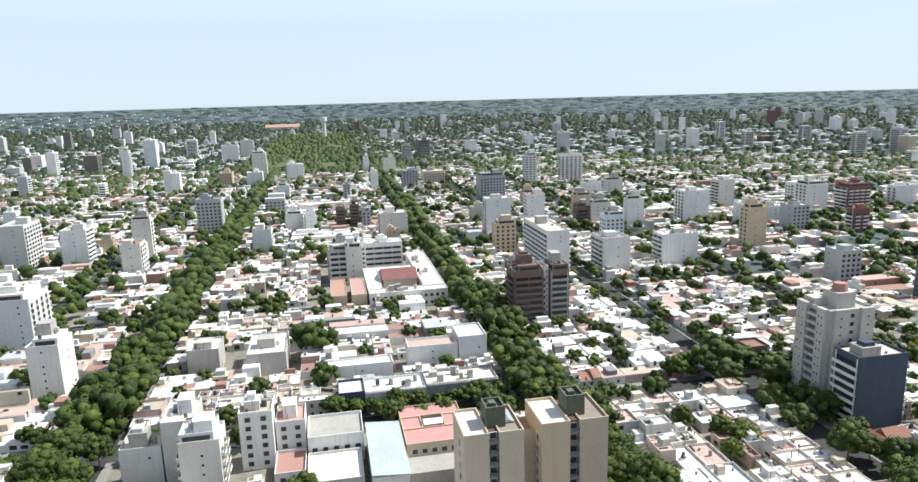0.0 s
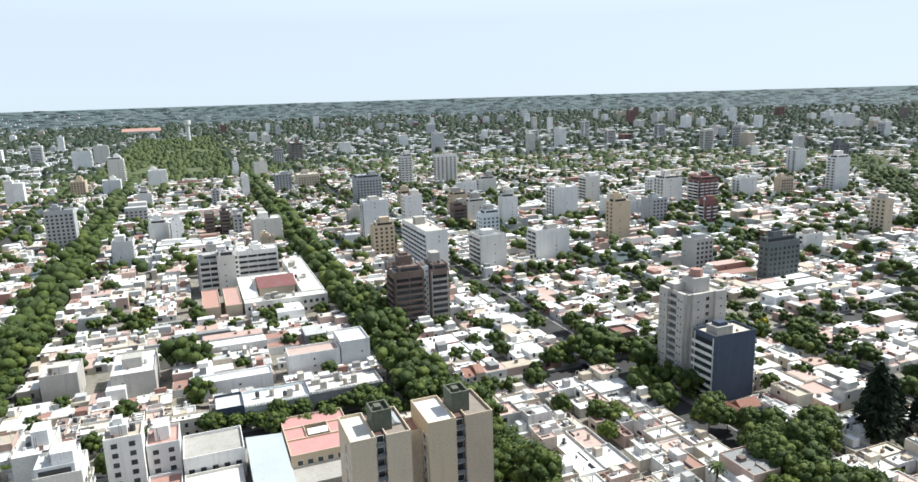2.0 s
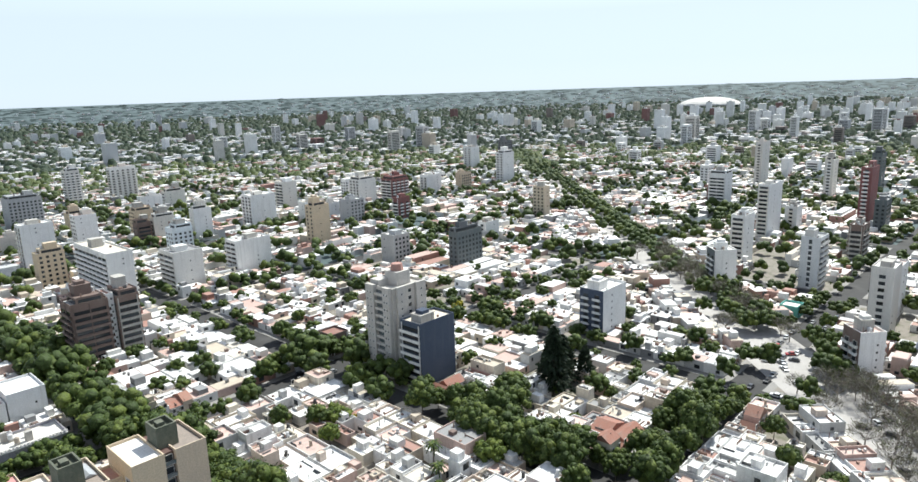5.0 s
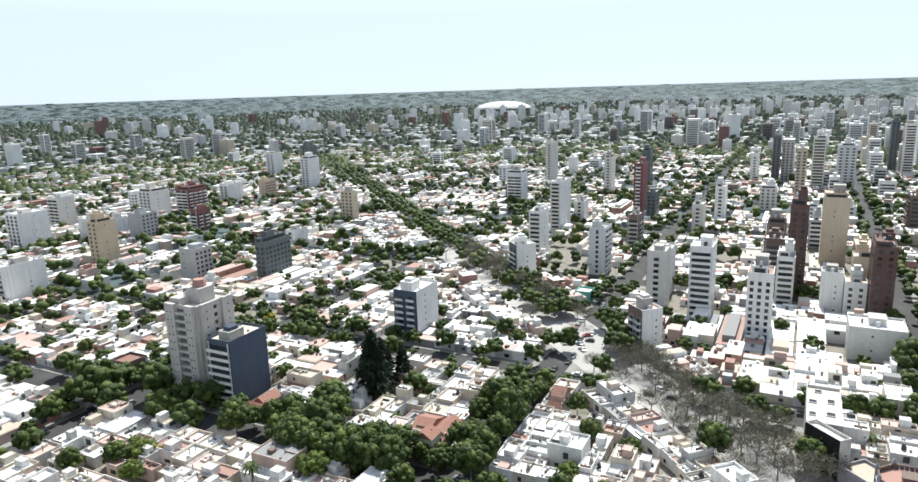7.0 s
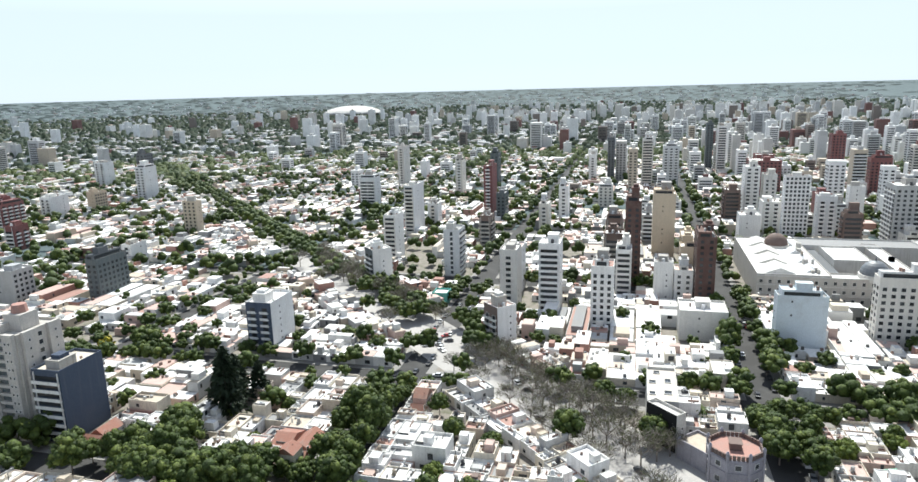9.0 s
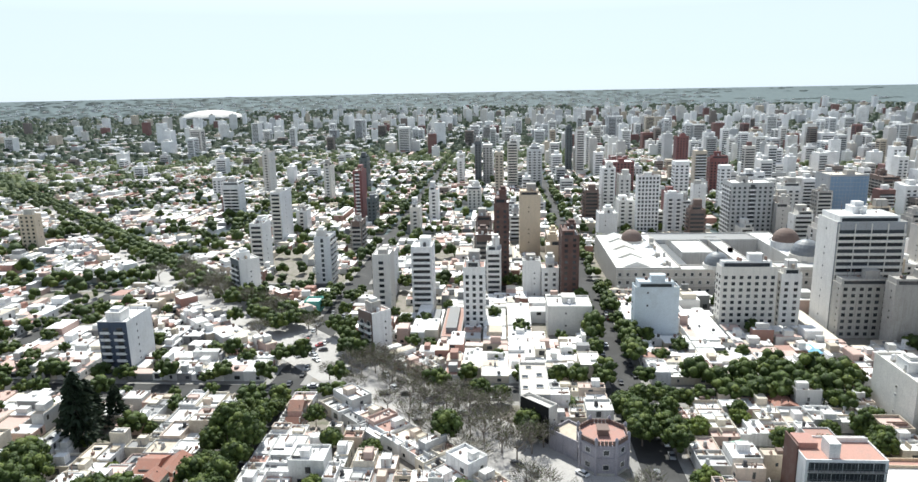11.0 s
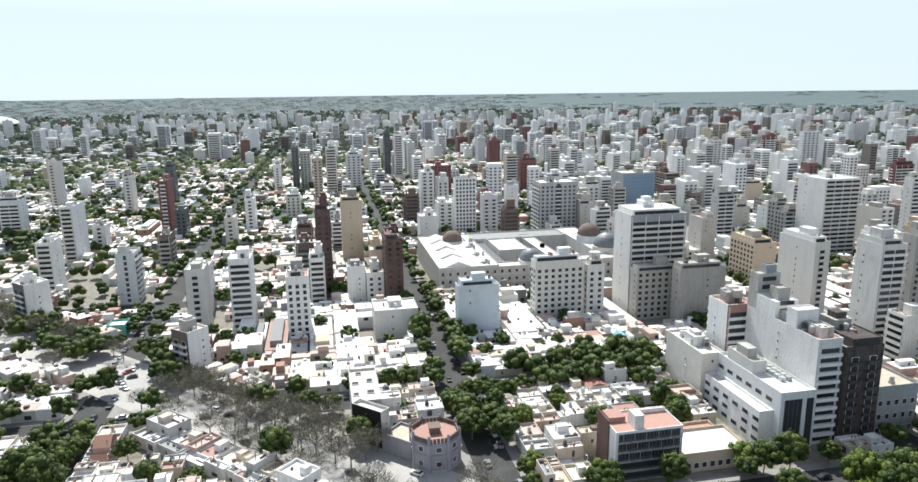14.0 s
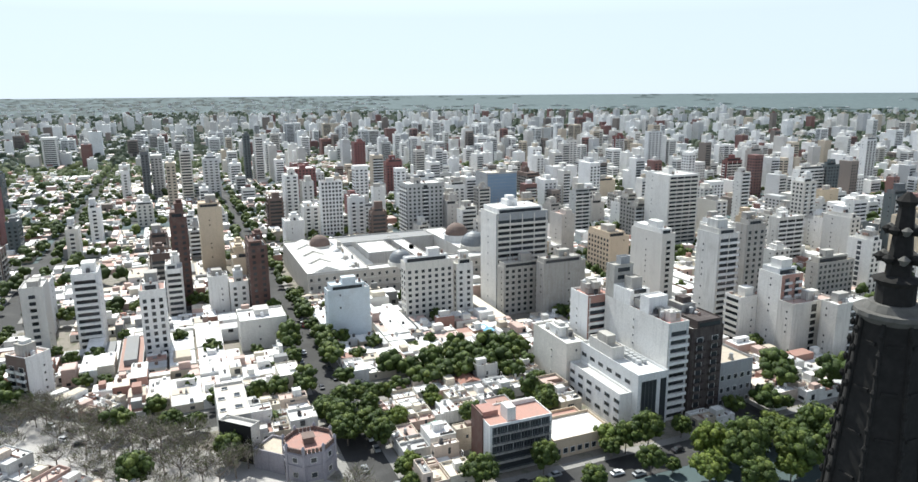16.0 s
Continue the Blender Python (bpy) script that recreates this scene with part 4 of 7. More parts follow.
tower(-99.3, 977.9, 18.3, 15.0, 41.5, M_WHITE, "B", "0", "white 14-storey building with stacked balconies and blank party walls")
tower(-101.5, 915.8, 19.8, 15.0, 21.0, M_WHITE, "0", "0", "white 7-storey building with blank party walls")
tower(-139.4, 939.9, 16.5, 20.7, 19.7, M_CREAM, "0", "W", "beige 7-storey building with blank party walls and rows of windows")
tower(-52.1, 947.1, 21.3, 15.0, 26.7, M_WHITE, "B", "0", "white 9-storey building with stacked balconies and blank party walls")
tower(-54.7, 773.2, 12.6, 15.0, 19.3, M_WHITE, "R", "0", "white 7-storey building with long balcony bands and blank party walls")
tower(54.4, 1009.7, 7.5, 15.0, 25.9, M_WHITE, "B", "0", "white 9-storey building with stacked balconies and blank party walls")
tower(51.5, 805.6, 7.5, 15.0, 27.0, M_WHITE, "B", "0", "white 9-storey building with stacked balconies and blank party walls")
tower(17.2, 757.8, 7.5, 15.0, 18.9, M_GREYW, "0", "W", "grey 7-storey building with blank party walls and rows of windows")
tower(89.8, 815.3, 18.5, 15.0, 24.9, M_GREYW, "0", "W", "grey 9-storey building with blank party walls and rows of windows")
tower(84.1, 1023.4, 18.4, 15.0, 22.2, M_WHITE, "B", "0", "white 8-storey building with stacked balconies and blank party walls")
tower(165.9, 1227.1, 20.7, 31.2, 35.1, M_BROWN, "R", "R", "brown brick 12-storey building with long balcony bands", trim=M_CONC)
tower(132.4, 1189.6, 15.8, 15.0, 25.9, M_GREYW, "0", "W", "grey 9-storey building with blank party walls and rows of windows")
tower(121.1, 855.3, 27.2, 26.4, 18.3, M_CREAM, "0", "W", "beige 6-storey building with blank party walls and rows of windows")
tower(-300.9, 1104.3, 11.2, 10.8, 43.7, M_WHITE, "B", "0", "white 15-storey building with stacked balconies and blank party walls")
tower(27.3, 579.5, 7.5, 15.0, 16.8, M_GREYW, "0", "W", "grey 6-storey building with blank party walls and rows of windows")
tower(246.4, 629.9, 19.7, 8.1, 23.7, M_WHITE, "B", "0", "white 8-storey building with stacked balconies and blank party walls")
tower(287.6, 674.1, 20.8, 7.5, 19.8, M_WHITE, "R", "0", "white 7-storey building with long balcony bands and blank party walls")
tower(201.6, 528.7, 10.6, 8.4, 18.1, M_BROWN, "W", "R", "brown brick 6-storey building with rows of windows and long balcony bands", trim=M_BROWN)
tower(214.2, 528.1, 16.2, 7.5, 20.7, M_WHITE, "B", "0", "white 7-storey building with stacked balconies and blank party walls")
tower(185.5, 631.4, 15.0, 10.3, 17.3, M_CREAM, "0", "W", "beige 6-storey building with blank party walls and rows of windows")
tower(355.7, 496.8, 12.1, 7.5, 14.0, M_WHITE, "B", "0", "white 5-storey building with stacked balconies and blank party walls")
tower(-223.2, 508.6, 16.3, 28.6, 31.3, M_WHITE, "B", "0", "white 11-storey building with stacked balconies and blank party walls")
tower(-181.3, 498.7, 16.5, 15.0, 27.7, M_WHITE, "R", "0", "white 10-storey building with long balcony bands and blank party walls")
tower(-153.3, 569.5, 11.7, 12.5, 19.8, M_WHITE, "B", "0", "white 7-storey building with stacked balconies and blank party walls")
tower(-145.2, 500.6, 17.1, 18.7, 15.4, M_WHITE, "0", "0", "white 5-storey building with blank party walls")
tower(582.0, -521.4, 7.5, 11.3, 30.5, M_RED, "W", "W", "red brick 11-storey building with rows of windows")
tower(563.9, -569.9, 7.5, 21.6, 34.8, M_RED, "R", "B", "red brick 12-storey building with long balcony bands and stacked balconies")
tower(537.9, -569.5, 7.9, 15.0, 47.2, M_CONC, "W", "0", "weathered concrete 16-storey building with rows of windows and blank party walls")
tower(441.1, -544.3, 7.5, 30.9, 39.5, M_WHITE, "R", "0", "white 14-storey building with long balcony bands and blank party walls")
tower(437.3, -558.6, 7.5, 15.0, 42.6, M_SLATE, "W", "W", "slate grey 15-storey building with rows of windows")
tower(502.7, -694.2, 7.5, 15.0, 57.2, M_WHITE, "B", "0", "white 20-storey building with stacked balconies and blank party walls")
tower(417.9, -536.1, 7.5, 21.7, 24.1, M_CREAM, "0", "0", "beige 8-storey building with blank party walls")
tower(358.2, -492.8, 7.5, 15.0, 26.3, M_WHITE, "R", "0", "white 9-storey building with long balcony bands and blank party walls")
tower(309.1, -368.4, 7.5, 22.5, 31.2, M_OFFW, "R", "0", "off-white 11-storey building with long balcony bands and blank party walls")
tower(242.1, -328.6, 7.5, 26.4, 21.8, M_CONC, "W", "0", "weathered concrete 8-storey building with rows of windows and blank party walls")
tower(328.6, -247.8, 22.9, 14.0, 25.1, M_CREAM, "0", "W", "beige 9-storey building with blank party walls and rows of windows")
tower(802.3, -588.4, 7.5, 15.0, 47.6, M_RED, "R", "B", "red brick 16-storey building with long balcony bands and stacked balconies")
tower(773.9, -493.0, 8.8, 17.1, 46.1, M_WHITE, "B", "0", "white 16-storey building with stacked balconies and blank party walls")
tower(727.5, -594.0, 7.5, 22.7, 57.1, M_WHITE, "B", "0", "white 20-storey building with stacked balconies and blank party walls")
tower(636.9, -362.5, 27.0, 17.8, 22.0, M_BROWN, "R", "R", "brown brick 8-storey building with long balcony bands", trim=M_CONC)
tower(643.4, -410.7, 19.1, 29.9, 28.9, M_WHITE, "0", "0", "white 10-storey building with blank party walls")
tower(574.1, -412.3, 7.5, 26.9, 20.8, M_CREAM, "0", "W", "beige 7-storey building with blank party walls and rows of windows")
tower(328.6, -423.8, 7.5, 15.0, 23.0, M_WHITE, "0", "0", "white 8-storey building with blank party walls")


# ---- single buildings of their own kind ----
def mass(root, x0, y0, x1, y1, z0, z1, wall, roof=None, par=0.8, name="wall"):
    """One walled volume with a sunk roof slab."""
    part(name, Shape().shell(x0, y0, x1, y1, z0, z1, z1 - par, 0.25), wall, root)
    part("roof", Shape().box(x0 + 0.25, y0 + 0.25, z1 - par - 0.3, x1 - 0.25, y1 - 0.25, z1 - par), roof or M_ROOFS, root, "flat coated roof")


def windows_on(root, face_pose, cols, rows, du, dz, key, skip=0.0):
    """A grid of windows on a wall: face_pose stands at the wall's foot, x along it."""
    for i in range(cols):
        for j in range(rows):
            if trand.random() < skip:
                continue
            ob = part("window", WIN[key], None, root)
            ob.matrix_basis = face_pose @ pose(i * du, 0, j * dz)


def wall_box(root, name, x0, y0, z0, x1, y1, z1, mat, label=""):
    return part(name, Shape().box(x0, y0, z0, x1, y1, z1), mat, root, label)


def beige_twin():
    """Two linked twelve-storey towers in beige plaster with dark balcony slots."""
    root = thing("apartment_tower", 26.2, 137, 0, "beige plaster twin apartment towers with dark balcony slots", "building")
    CLEAR.append((22, 133, 63, 156))
    h = 36.4
    for x0, x1, top in ((0.0, 14.0, h - 0.7), (18.2, 34.4, h)):
        m = (x0 + x1) / 2
        for a, b in ((x0, m - 1.2), (m + 1.2, x1)):
            mass(root, a, 0, b, 13.5, -0.3, top, M_CREAM, M_WHITE if a == x0 else M_DECK, 0.7)
        wall_box(root, "slot_wall", m - 1.2, 1.2, 0, m + 1.2, 12.4, top - 0.6, M_BRICK, "dark recessed balcony slot")
        for k in range(12):
            z = 1.2 + k * 2.9
            ob = wall_box(root, "balcony", m - 1.18, 0.25, z, m + 1.18, 1.2, z + 0.16, M_CONC)
            part("railing", Shape().box(m - 1.15, 0.2, z + 0.16, m + 1.15, 0.26, z + 1.0), M_SLATE, root, "dark balcony railing")
            ob = part("window", WIN["W"], None, root)
            ob.matrix_basis = pose(m, 1.2, z + 0.6)
        px0, px1 = m - 1.0, m + 3.6
        wall_box(root, "lift_housing", px0, 3.6, top - 0.8, px1, 9.0, top + 3.4, M_GREEN, "dark mossy rooftop lift housing")
        part("tank_housing", Shape().rim(px0, 3.6, px1, 9.0, top + 3.4, top + 4.4, 0.4).box(px0 + 1.2, 5.4, top + 3.4, px0 + 2.8, 7.4, top + 4.6), M_GREEN, root)
    mass(root, 14.0, 5.5, 18.2, 12.5, -0.3, h - 4.0, M_CREAM, M_RUST, 0.6)
    for k in range(11):
        for x in (14.0, 18.2):
            ob = part("window", WIN["W"], None, root)
            ob.matrix_basis = pose(x + (0.02 if x < 15 else -0.02), 3.0, 2.0 + k * 2.9, 0, 0, 90 if x < 15 else 270)
    part("skylight", Shape().gable(10.5, 5.0, 13.2, 11.5, h - 1.2, h - 0.5, "y", 0.05), M_METAL, root, "pale glazed roof light")
    for k in range(11):
        ob = part("window", WIN["W"], None, root)
        ob.matrix_basis = pose(34.4, 6.5, 2.0 + k * 2.9, 0, 0, 90)
        ob = part("window", WIN["D"], None, root)
        ob.matrix_basis = pose(0, 5.0, 1.6 + k * 2.9, 0, 0, 270)
        ob = part("window", WIN["D"], None, root)
        ob.matrix_basis = pose(18.2, 2.8, 1.6 + k * 2.9, 0, 0, 270)


beige_twin()
tower(-63.5, 193, 11.4, 9, 14.0, M_WHITE, "B", "0", "white five-storey block with a blank front wall", roof=M_WHITE)
tower(-51.6, 193.2, 8.9, 16, 20.8, M_WHITE, "0", "0", "tall narrow white block with blank walls", roof=M_WHITE)
tower(-45.6, 185, 11.1, 11.6, 18.0, M_WHITE, "B", "0", "white block with blank front and side balconies", roof=M_WHITE)
tower(-30.8, 197.7, 9.8, 9, 19.1, M_WHITE, "0", "W", "white six-storey block with rows of small windows")
tower(-20.6, 201, 9.0, 12, 13.4, M_WHITE, "0", "W", "white four-storey block with terracotta terraces", roof=M_RUST)
tower(-20.6, 186, 9.0, 13.5, 4.6, M_WHITE, "0", "W", "low house with a salmon terrace roof", roof=M_RUST, top=False, name="house")
tower(-11.0, 196, 17.0, 15, 9.6, M_WHITE, "0", "W", "white three-storey house with a grey flat roof", roof=M_CONC, top=False, name="house")
tower(-11.0, 178, 16.0, 17, 5.0, M_WHITE, "0", "W", "low white house with a bright roof", roof=M_WHITE, top=False, name="house")

tower(82.6, 296.6, 14.5, 13, 29.5, M_BROWN, "R", "R", "dark brown brick block with balcony bands", trim=M_BROWN)
tower(97.1, 298.6, 3.0, 11, 30.5, M_WHITE, "0", "0", "narrow pale stair core between brick blocks", top=False)
tower(100.1, 296.1, 9.5, 14, 29.0, M_BROWN, "W", "R", "dark brown brick block with pale floor lines", trim=M_CONC)


tower(160.2, 228.6, 9, 9.5, 9.6, M_BROWN, "R", "R", "dark brown corner house with arcaded balconies and a tiled roof", roof=M_TILE, top=False, name="house", trim=M_WHITE)


def metal_hall():
    root = thing("hall", 7, 172, 0, "white hall with a single-pitch metal roof", "building")
    CLEAR.append((6, 171, 18.5, 205))
    part("wall", Shape().box(0, 0, -0.3, 10.5, 32, 7.4), M_WHITE, root)
    s = Shape()
    s.v += [(-0.2, -0.3, 8.2), (10.7, -0.3, 7.4), (10.7, 32.2, 7.4), (-0.2, 32.2, 8.2), (-0.2, -0.3, 8.4), (10.7, -0.3, 7.6), (10.7, 32.2, 7.6), (-0.2, 32.2, 8.4)]
    s.f += [(0, 1, 5, 4), (1, 2, 6, 5), (2, 3, 7, 6), (3, 0, 4, 7), (4, 5, 6, 7), (3, 2, 1, 0)]
    part("roof", s, M_SHEET, root, "pale blue-grey sheet roof")
    for k in range(4):
        part("gutter", Shape().box(-0.3, -0.3 + k * 10.8, 8.2, 0.0, -0.2 + k * 10.8, 8.5), M_METAL, root)


metal_hall()


def patio_house():
    root = thing("house", 18.2, 187, 0, "old house with salmon flat roof round an open patio", "house")
    CLEAR.append((18, 170, 40, 210))
    for x0, y0, x1, y1 in ((0, 0, 20, 10), (0, 10, 6.5, 18), (13.5, 10, 20, 18), (0, 18, 20, 26)):
        mass(root, x0, y0, x1, y1, -0.3, 8.2, M_CREAM, M_SALMON, 0.5)
    part("patio_canopy", Shape().gable(7, 11, 13, 15, 8.3, 9.3, "x", 0.1), M_WHITE, root, "white patio roof light")
    windows_on(root, pose(2.5, 0, 1.2), 6, 2, 3.0, 3.5, "W")
    mass(root, 0, -10.5, 20, -0.1, -0.3, 4.6, M_CONC, M_CONC, 0.6)


patio_house()


def school():
    """White courtyard school with a red hipped hall and an eave line along the avenue."""
    root = thing("school", 18, 348, 0, "white courtyard school with a red-roofed hall", "building")
    CLEAR.append((-3, 345, 61, 452))
    for x0, y0, x1, y1, h in ((0, 0, 42, 9, 9.5), (30, 9, 42, 92, 9.8), (0, 9, 8, 60, 8.8), (8, 50, 30, 60, 9.0)):
        mass(root, x0, y0, x1, y1, -0.3, h, M_WHITE, M_WHITE, 0.6)
    part("hall_wall", Shape().box(9.5, 24, -0.2, 28.5, 45, 10.0), M_CREAM, root)
    part("hall_roof", Shape().gable(9.5, 24, 28.5, 45, 10.0, 14.0, "x", 0.7), M_RED, root, "dark red sheet pitched roof")
    windows_on(root, pose(2.2, 0, 1.5), 13, 2, 3.1, 4.0, "G")
    windows_on(root, pose(42, 4, 1.5, 0, 0, 90), 24, 2, 3.6, 4.0, "G")
    for x0, x1 in ((-20, -11.5), (-9.0, -1)):
        mass(root, x0, 4, x1, 40, -0.3, 8.5, M_CREAM, M_RUST, 0.5)


school()
tower(-2, 408, 12, 22, 21.5, M_GREYW, "R", "R", "grey glazed office slab with bands", floor=3.3)
tower(8, 403, 10, 14, 23.5, M_WHITE, "W", "0", "white office stair tower with a window column", floor=3.3)
tower(20, 430, 25, 14, 19.5, M_WHITE, "G", "R", "white office wing with long ribbon windows", floor=3.4)
tower(-9, 256, 30, 8, 7.5, M_WHITE, "0", "0", "long white wall house behind a big tree", top=False, name="house")
tower(28, 262, 20.5, 10, 10.5, M_WHITE, "0", "0", "long white party-wall block", top=False)
tower(49, 262, 12, 16, 13.0, M_WHITE, "0", "0", "white cube block with blank walls", top=False)


tower(-1.0, 228.4, 9.2, 12, 8.4, M_NAVY, "0", "W", "slate blue two-storey town house", roof=M_WHITE, top=False, name="town_house", floor=3.6)
tower(8.4, 228.4, 22.0, 13, 7.6, M_PALEBLUE, "0", "G", "pale blue row of old houses with a cornice", roof=M_WHITE, top=False, name="town_house", floor=3.6)
tower(30.6, 228.4, 26.6, 13, 8.2, M_LILAC, "G", "G", "grey lilac old corner house with a long cornice", roof=M_WHITE, top=False, name="town_house", floor=3.8)
for x0, x1, z in ((8.4, 30.3, 7.3), (30.6, 57.2, 7.9)):
    cor = thing("cornice", x0, 228.4, z, "moulded plaster cornice with a balustrade along old houses", "cornice")
    part("ledge", Shape().box(0, -0.5, -0.2, x1 - x0, 0.0, 0.1), M_OFFW, cor)
    part("coping", Shape().box(0, -0.4, 0.75, x1 - x0, -0.05, 0.9), M_OFFW, cor)
    for k in range(int((x1 - x0) / 1.0)):
        part("baluster", Shape().box(0.3 + k, -0.32, 0.1, 0.62 + k, -0.1, 0.75), M_OFFW, cor)


def institution():
    """White stepped office with punched windows beside tall slab blocks, facing the plaza."""
    root = thing("office_building", 167.5, -144.6, 0, "white stepped office building with punched windows and a glass entrance", "building")
    CLEAR.append((160, -150, 202, -126.5))
    mass(root, 0, 0, 34, 12.0, -0.3, 19.6, M_WHITE, M_WHITE, 1.0)
    mass(root, 3.0, 12.0, 33.5, 16.8, -0.3, 12.6, M_WHITE, M_WHITE, 1.0)
    for j in range(2):
        windows_on(root, pose(31.5, 12.02, 14.8 - 3.1 * j, 0, 0, 180), 6, 1, 5.2, 3, "L") if j == 0 else None
    windows_on(root, pose(31.5, 16.82, 2.4, 0, 0, 180), 6, 3, 5.4, 3.3, "L", 0.08)
    part("entrance_glass", Shape().box(-0.06, 4.6, 0.3, 0.1, 10.6, 17.0), M_GLASS, root, "tall dark entrance glazing")
    for k in range(5):
        part("mullion", Shape().box(-0.12, 4.6 + k * 1.48, 0.3, -0.02, 4.7 + k * 1.48, 17.0), M_SLATE, root)
    part("entrance_glass", Shape().box(-0.06, 0.6, 0.3, 0.1, 3.0, 17.0), M_GLASS, root, "tall dark glazing strip")
    for k in range(2):
        for j in range(6):
            part("air_conditioner", Shape().box(9 + j * 2.3, 1.6 + k * 2.2, 18.6, 10.7 + j * 2.3, 3.3 + k * 2.2, 20.0), M_METAL, root, "grey rooftop condenser")
    mass(root, 16, 6, 30, 11.0, 18.4, 23.2, M_WHITE, M_CONC, 0.5)
    wall_box(root, "lift_housing", 20, 7, 22.5, 26, 10.5, 26.0, M_CONC)


institution()
tower(201.5, -135, 25, 8.5, 19.5, M_WHITE, "0", "0", "white block with a broad blank party wall")
slab = tower(168.8, -153.2, 36, 8.4, 35.1, M_WHITE, "R", "0", "tall white slab with blank side wall and stepped top", trim=M_WHITE, roof=M_SALMON, top=False)
for x0, x1, y0, y1, z1, m in ((10.6, 15.4, 0.5, 8.38, 41.0, M_WHITE), (3.0, 9.0, 1.0, 5.5, 37.6, M_OFFW), (21.0, 31.0, 0.02, 8.38, 40.6, M_WHITE), (31.0, 36.0, 0.02, 8.38, 47.6, M_CONC), (23.5, 28.0, 1.5, 6.0, 44.4, M_CONC), (32.0, 34.8, 1.0, 5.0, 50.2, M_GREYW)):
    part("upper_storey", Shape().shell(x0 - 18, y0 - 4.2, x1 - 18, y1 - 4.2, 33.9, z1, z1 - 0.5, 0.2).box(x0 - 17.8, y0 - 4.0, z1 - 0.8, x1 - 18.2, y1 - 4.4, z1 - 0.5), m, slab, "stepped rooftop storey with weathered walls")
for z in (36.6, 39.2, 42.0, 44.8):
    part("terrace_glazing", Shape().box(20.93 - 18 if z < 40 else 30.93 - 18, -2.6, z, 21.05 - 18 if z < 40 else 31.05 - 18, 2.6, z + 1.5), M_GLASS, slab, "dark terrace windows")
tower(167.4, -166.9, 22, 13.4, 32.4, M_DARKBRICK, "B", "0", "dark brick apartment tower with stacked balconies", trim=M_DARKBRICK)
tower(168.8, -183.2, 20, 15.5, 17.3, M_GREYW, "G", "W", "grey ornate corner building with tall windows", floor=4.6, top=False)
tower(206, -149, 12, 11, 35.0, M_WHITE, "NR", "0", "white tower with red bands and a red rooftop housing", roof=M_RUST, clad=M_RUST)


def roof_gear(x, y, z, n, w, d, seed):
    """Tanks, housings and pipes standing on a big roof."""
    g = random.Random(seed)
    for k in range(n):
        px, py = x + g.uniform(0, w), y + g.uniform(0, d)
        if g.random() < 0.5:
            q = g.uniform(0.8, 1.9)
            ob = thing("roof_housing", px, py, z, "grey concrete rooftop housing with a slab lid", "housing")
            part("body", Shape().box(-q, -q * 0.8, -0.02, q, q * 0.8, 2.2 * g.uniform(0.6, 1.5)), M_CONC, ob)
        else:
            ob = thing("water_tank", px, py, z, "round rooftop water tank on a stand", "tank")
            part("stand", Shape().box(-0.7, -0.7, -0.02, 0.7, 0.7, 0.8), M_CONC, ob)
            part("tank", Shape().prism(0, 0, 0.8, 2.3, 0.75, 0.75, 12).prism(0, 0, 2.3, 2.6, 0.75, 0.25, 12), M_TANK, ob)


roof_gear(10, 232, 6.7, 6, 18, 7, 11)
roof_gear(33, 232, 7.3, 7, 22, 7, 12)
roof_gear(171, -151, 34.7, 11, 31, 4.5, 1)
roof_gear(170, -165, 32.7, 6, 16, 9, 2)
roof_gear(207.5, -147, 36.6, 5, 9, 7, 3)
roof_gear(204, -133.5, 18.6, 6, 20, 5, 4)
roof_gear(171.5, -181, 16.4, 5, 14, 11, 5)
roof_gear(303, -172, 49.2, 6, 14, 24, 6)
roof_gear(358, -92, 14.7, 10, 70, 6, 7)
roof_gear(22, 352, 8.9, 7, 34, 3, 8)
roof_gear(49, 360, 9.2, 9, 7, 70, 9)


def terracotta_block():
    root = thing("apartment_building", 162.4, -97.5, 0, "five-storey block with glazed dark front and terracotta roof deck", "building")
    CLEAR.append((160, -100, 177, -75))
    mass(root, 0, 0, 12.5, 20.5, -0.3, 15.8, M_WHITE, M_RUST, 0.5)
    for k in range(5):
        z = 0.8 + k * 3.0
        part("glazing_band", Shape().box(-0.08, 0.8, z, 0.1, 19.7, z + 2.2), M_GLASS, root, "dark window band")
        part("balcony", Shape().box(-1.0, 0.6, z - 0.25, 0.0, 19.9, z - 0.05), M_CONC, root)
        if k > 1:
            for j in range(22):
                part("sunshade_slat", Shape().box(-1.06, 0.7 + j * 0.9 + 0.2 * math.sin(j * 5 + k), z - 0.05, -0.9, 0.79 + j * 0.9 + 0.2 * math.sin(j * 5 + k), z + 2.6), M_METAL if (j * 7 + k * 5) % 4 == 0 else M_SLATE, root)
        part("handrail", Shape().box(-1.02, 0.6, z + 0.9, -0.9, 19.9, z + 1.0), M_SLATE, root)
    wall_box(root, "lift_housing", 1.5, 11.4, 15.2, 6.0, 14.2, 19.4, M_WHITE)
    wall_box(root, "roof_room", 6.5, 14.8, 15.2, 12.0, 19.8, 16.9, M_RUST)
    part("party_wall", Shape().box(4.5, 20.5, -0.3, 12.5, 20.9, 17.2), M_BRICK, root, "brown brick party wall")
    wall_box(root, "parapet", 10.0, 0.3, 15.2, 10.3, 11.0, 16.6, M_WHITE)


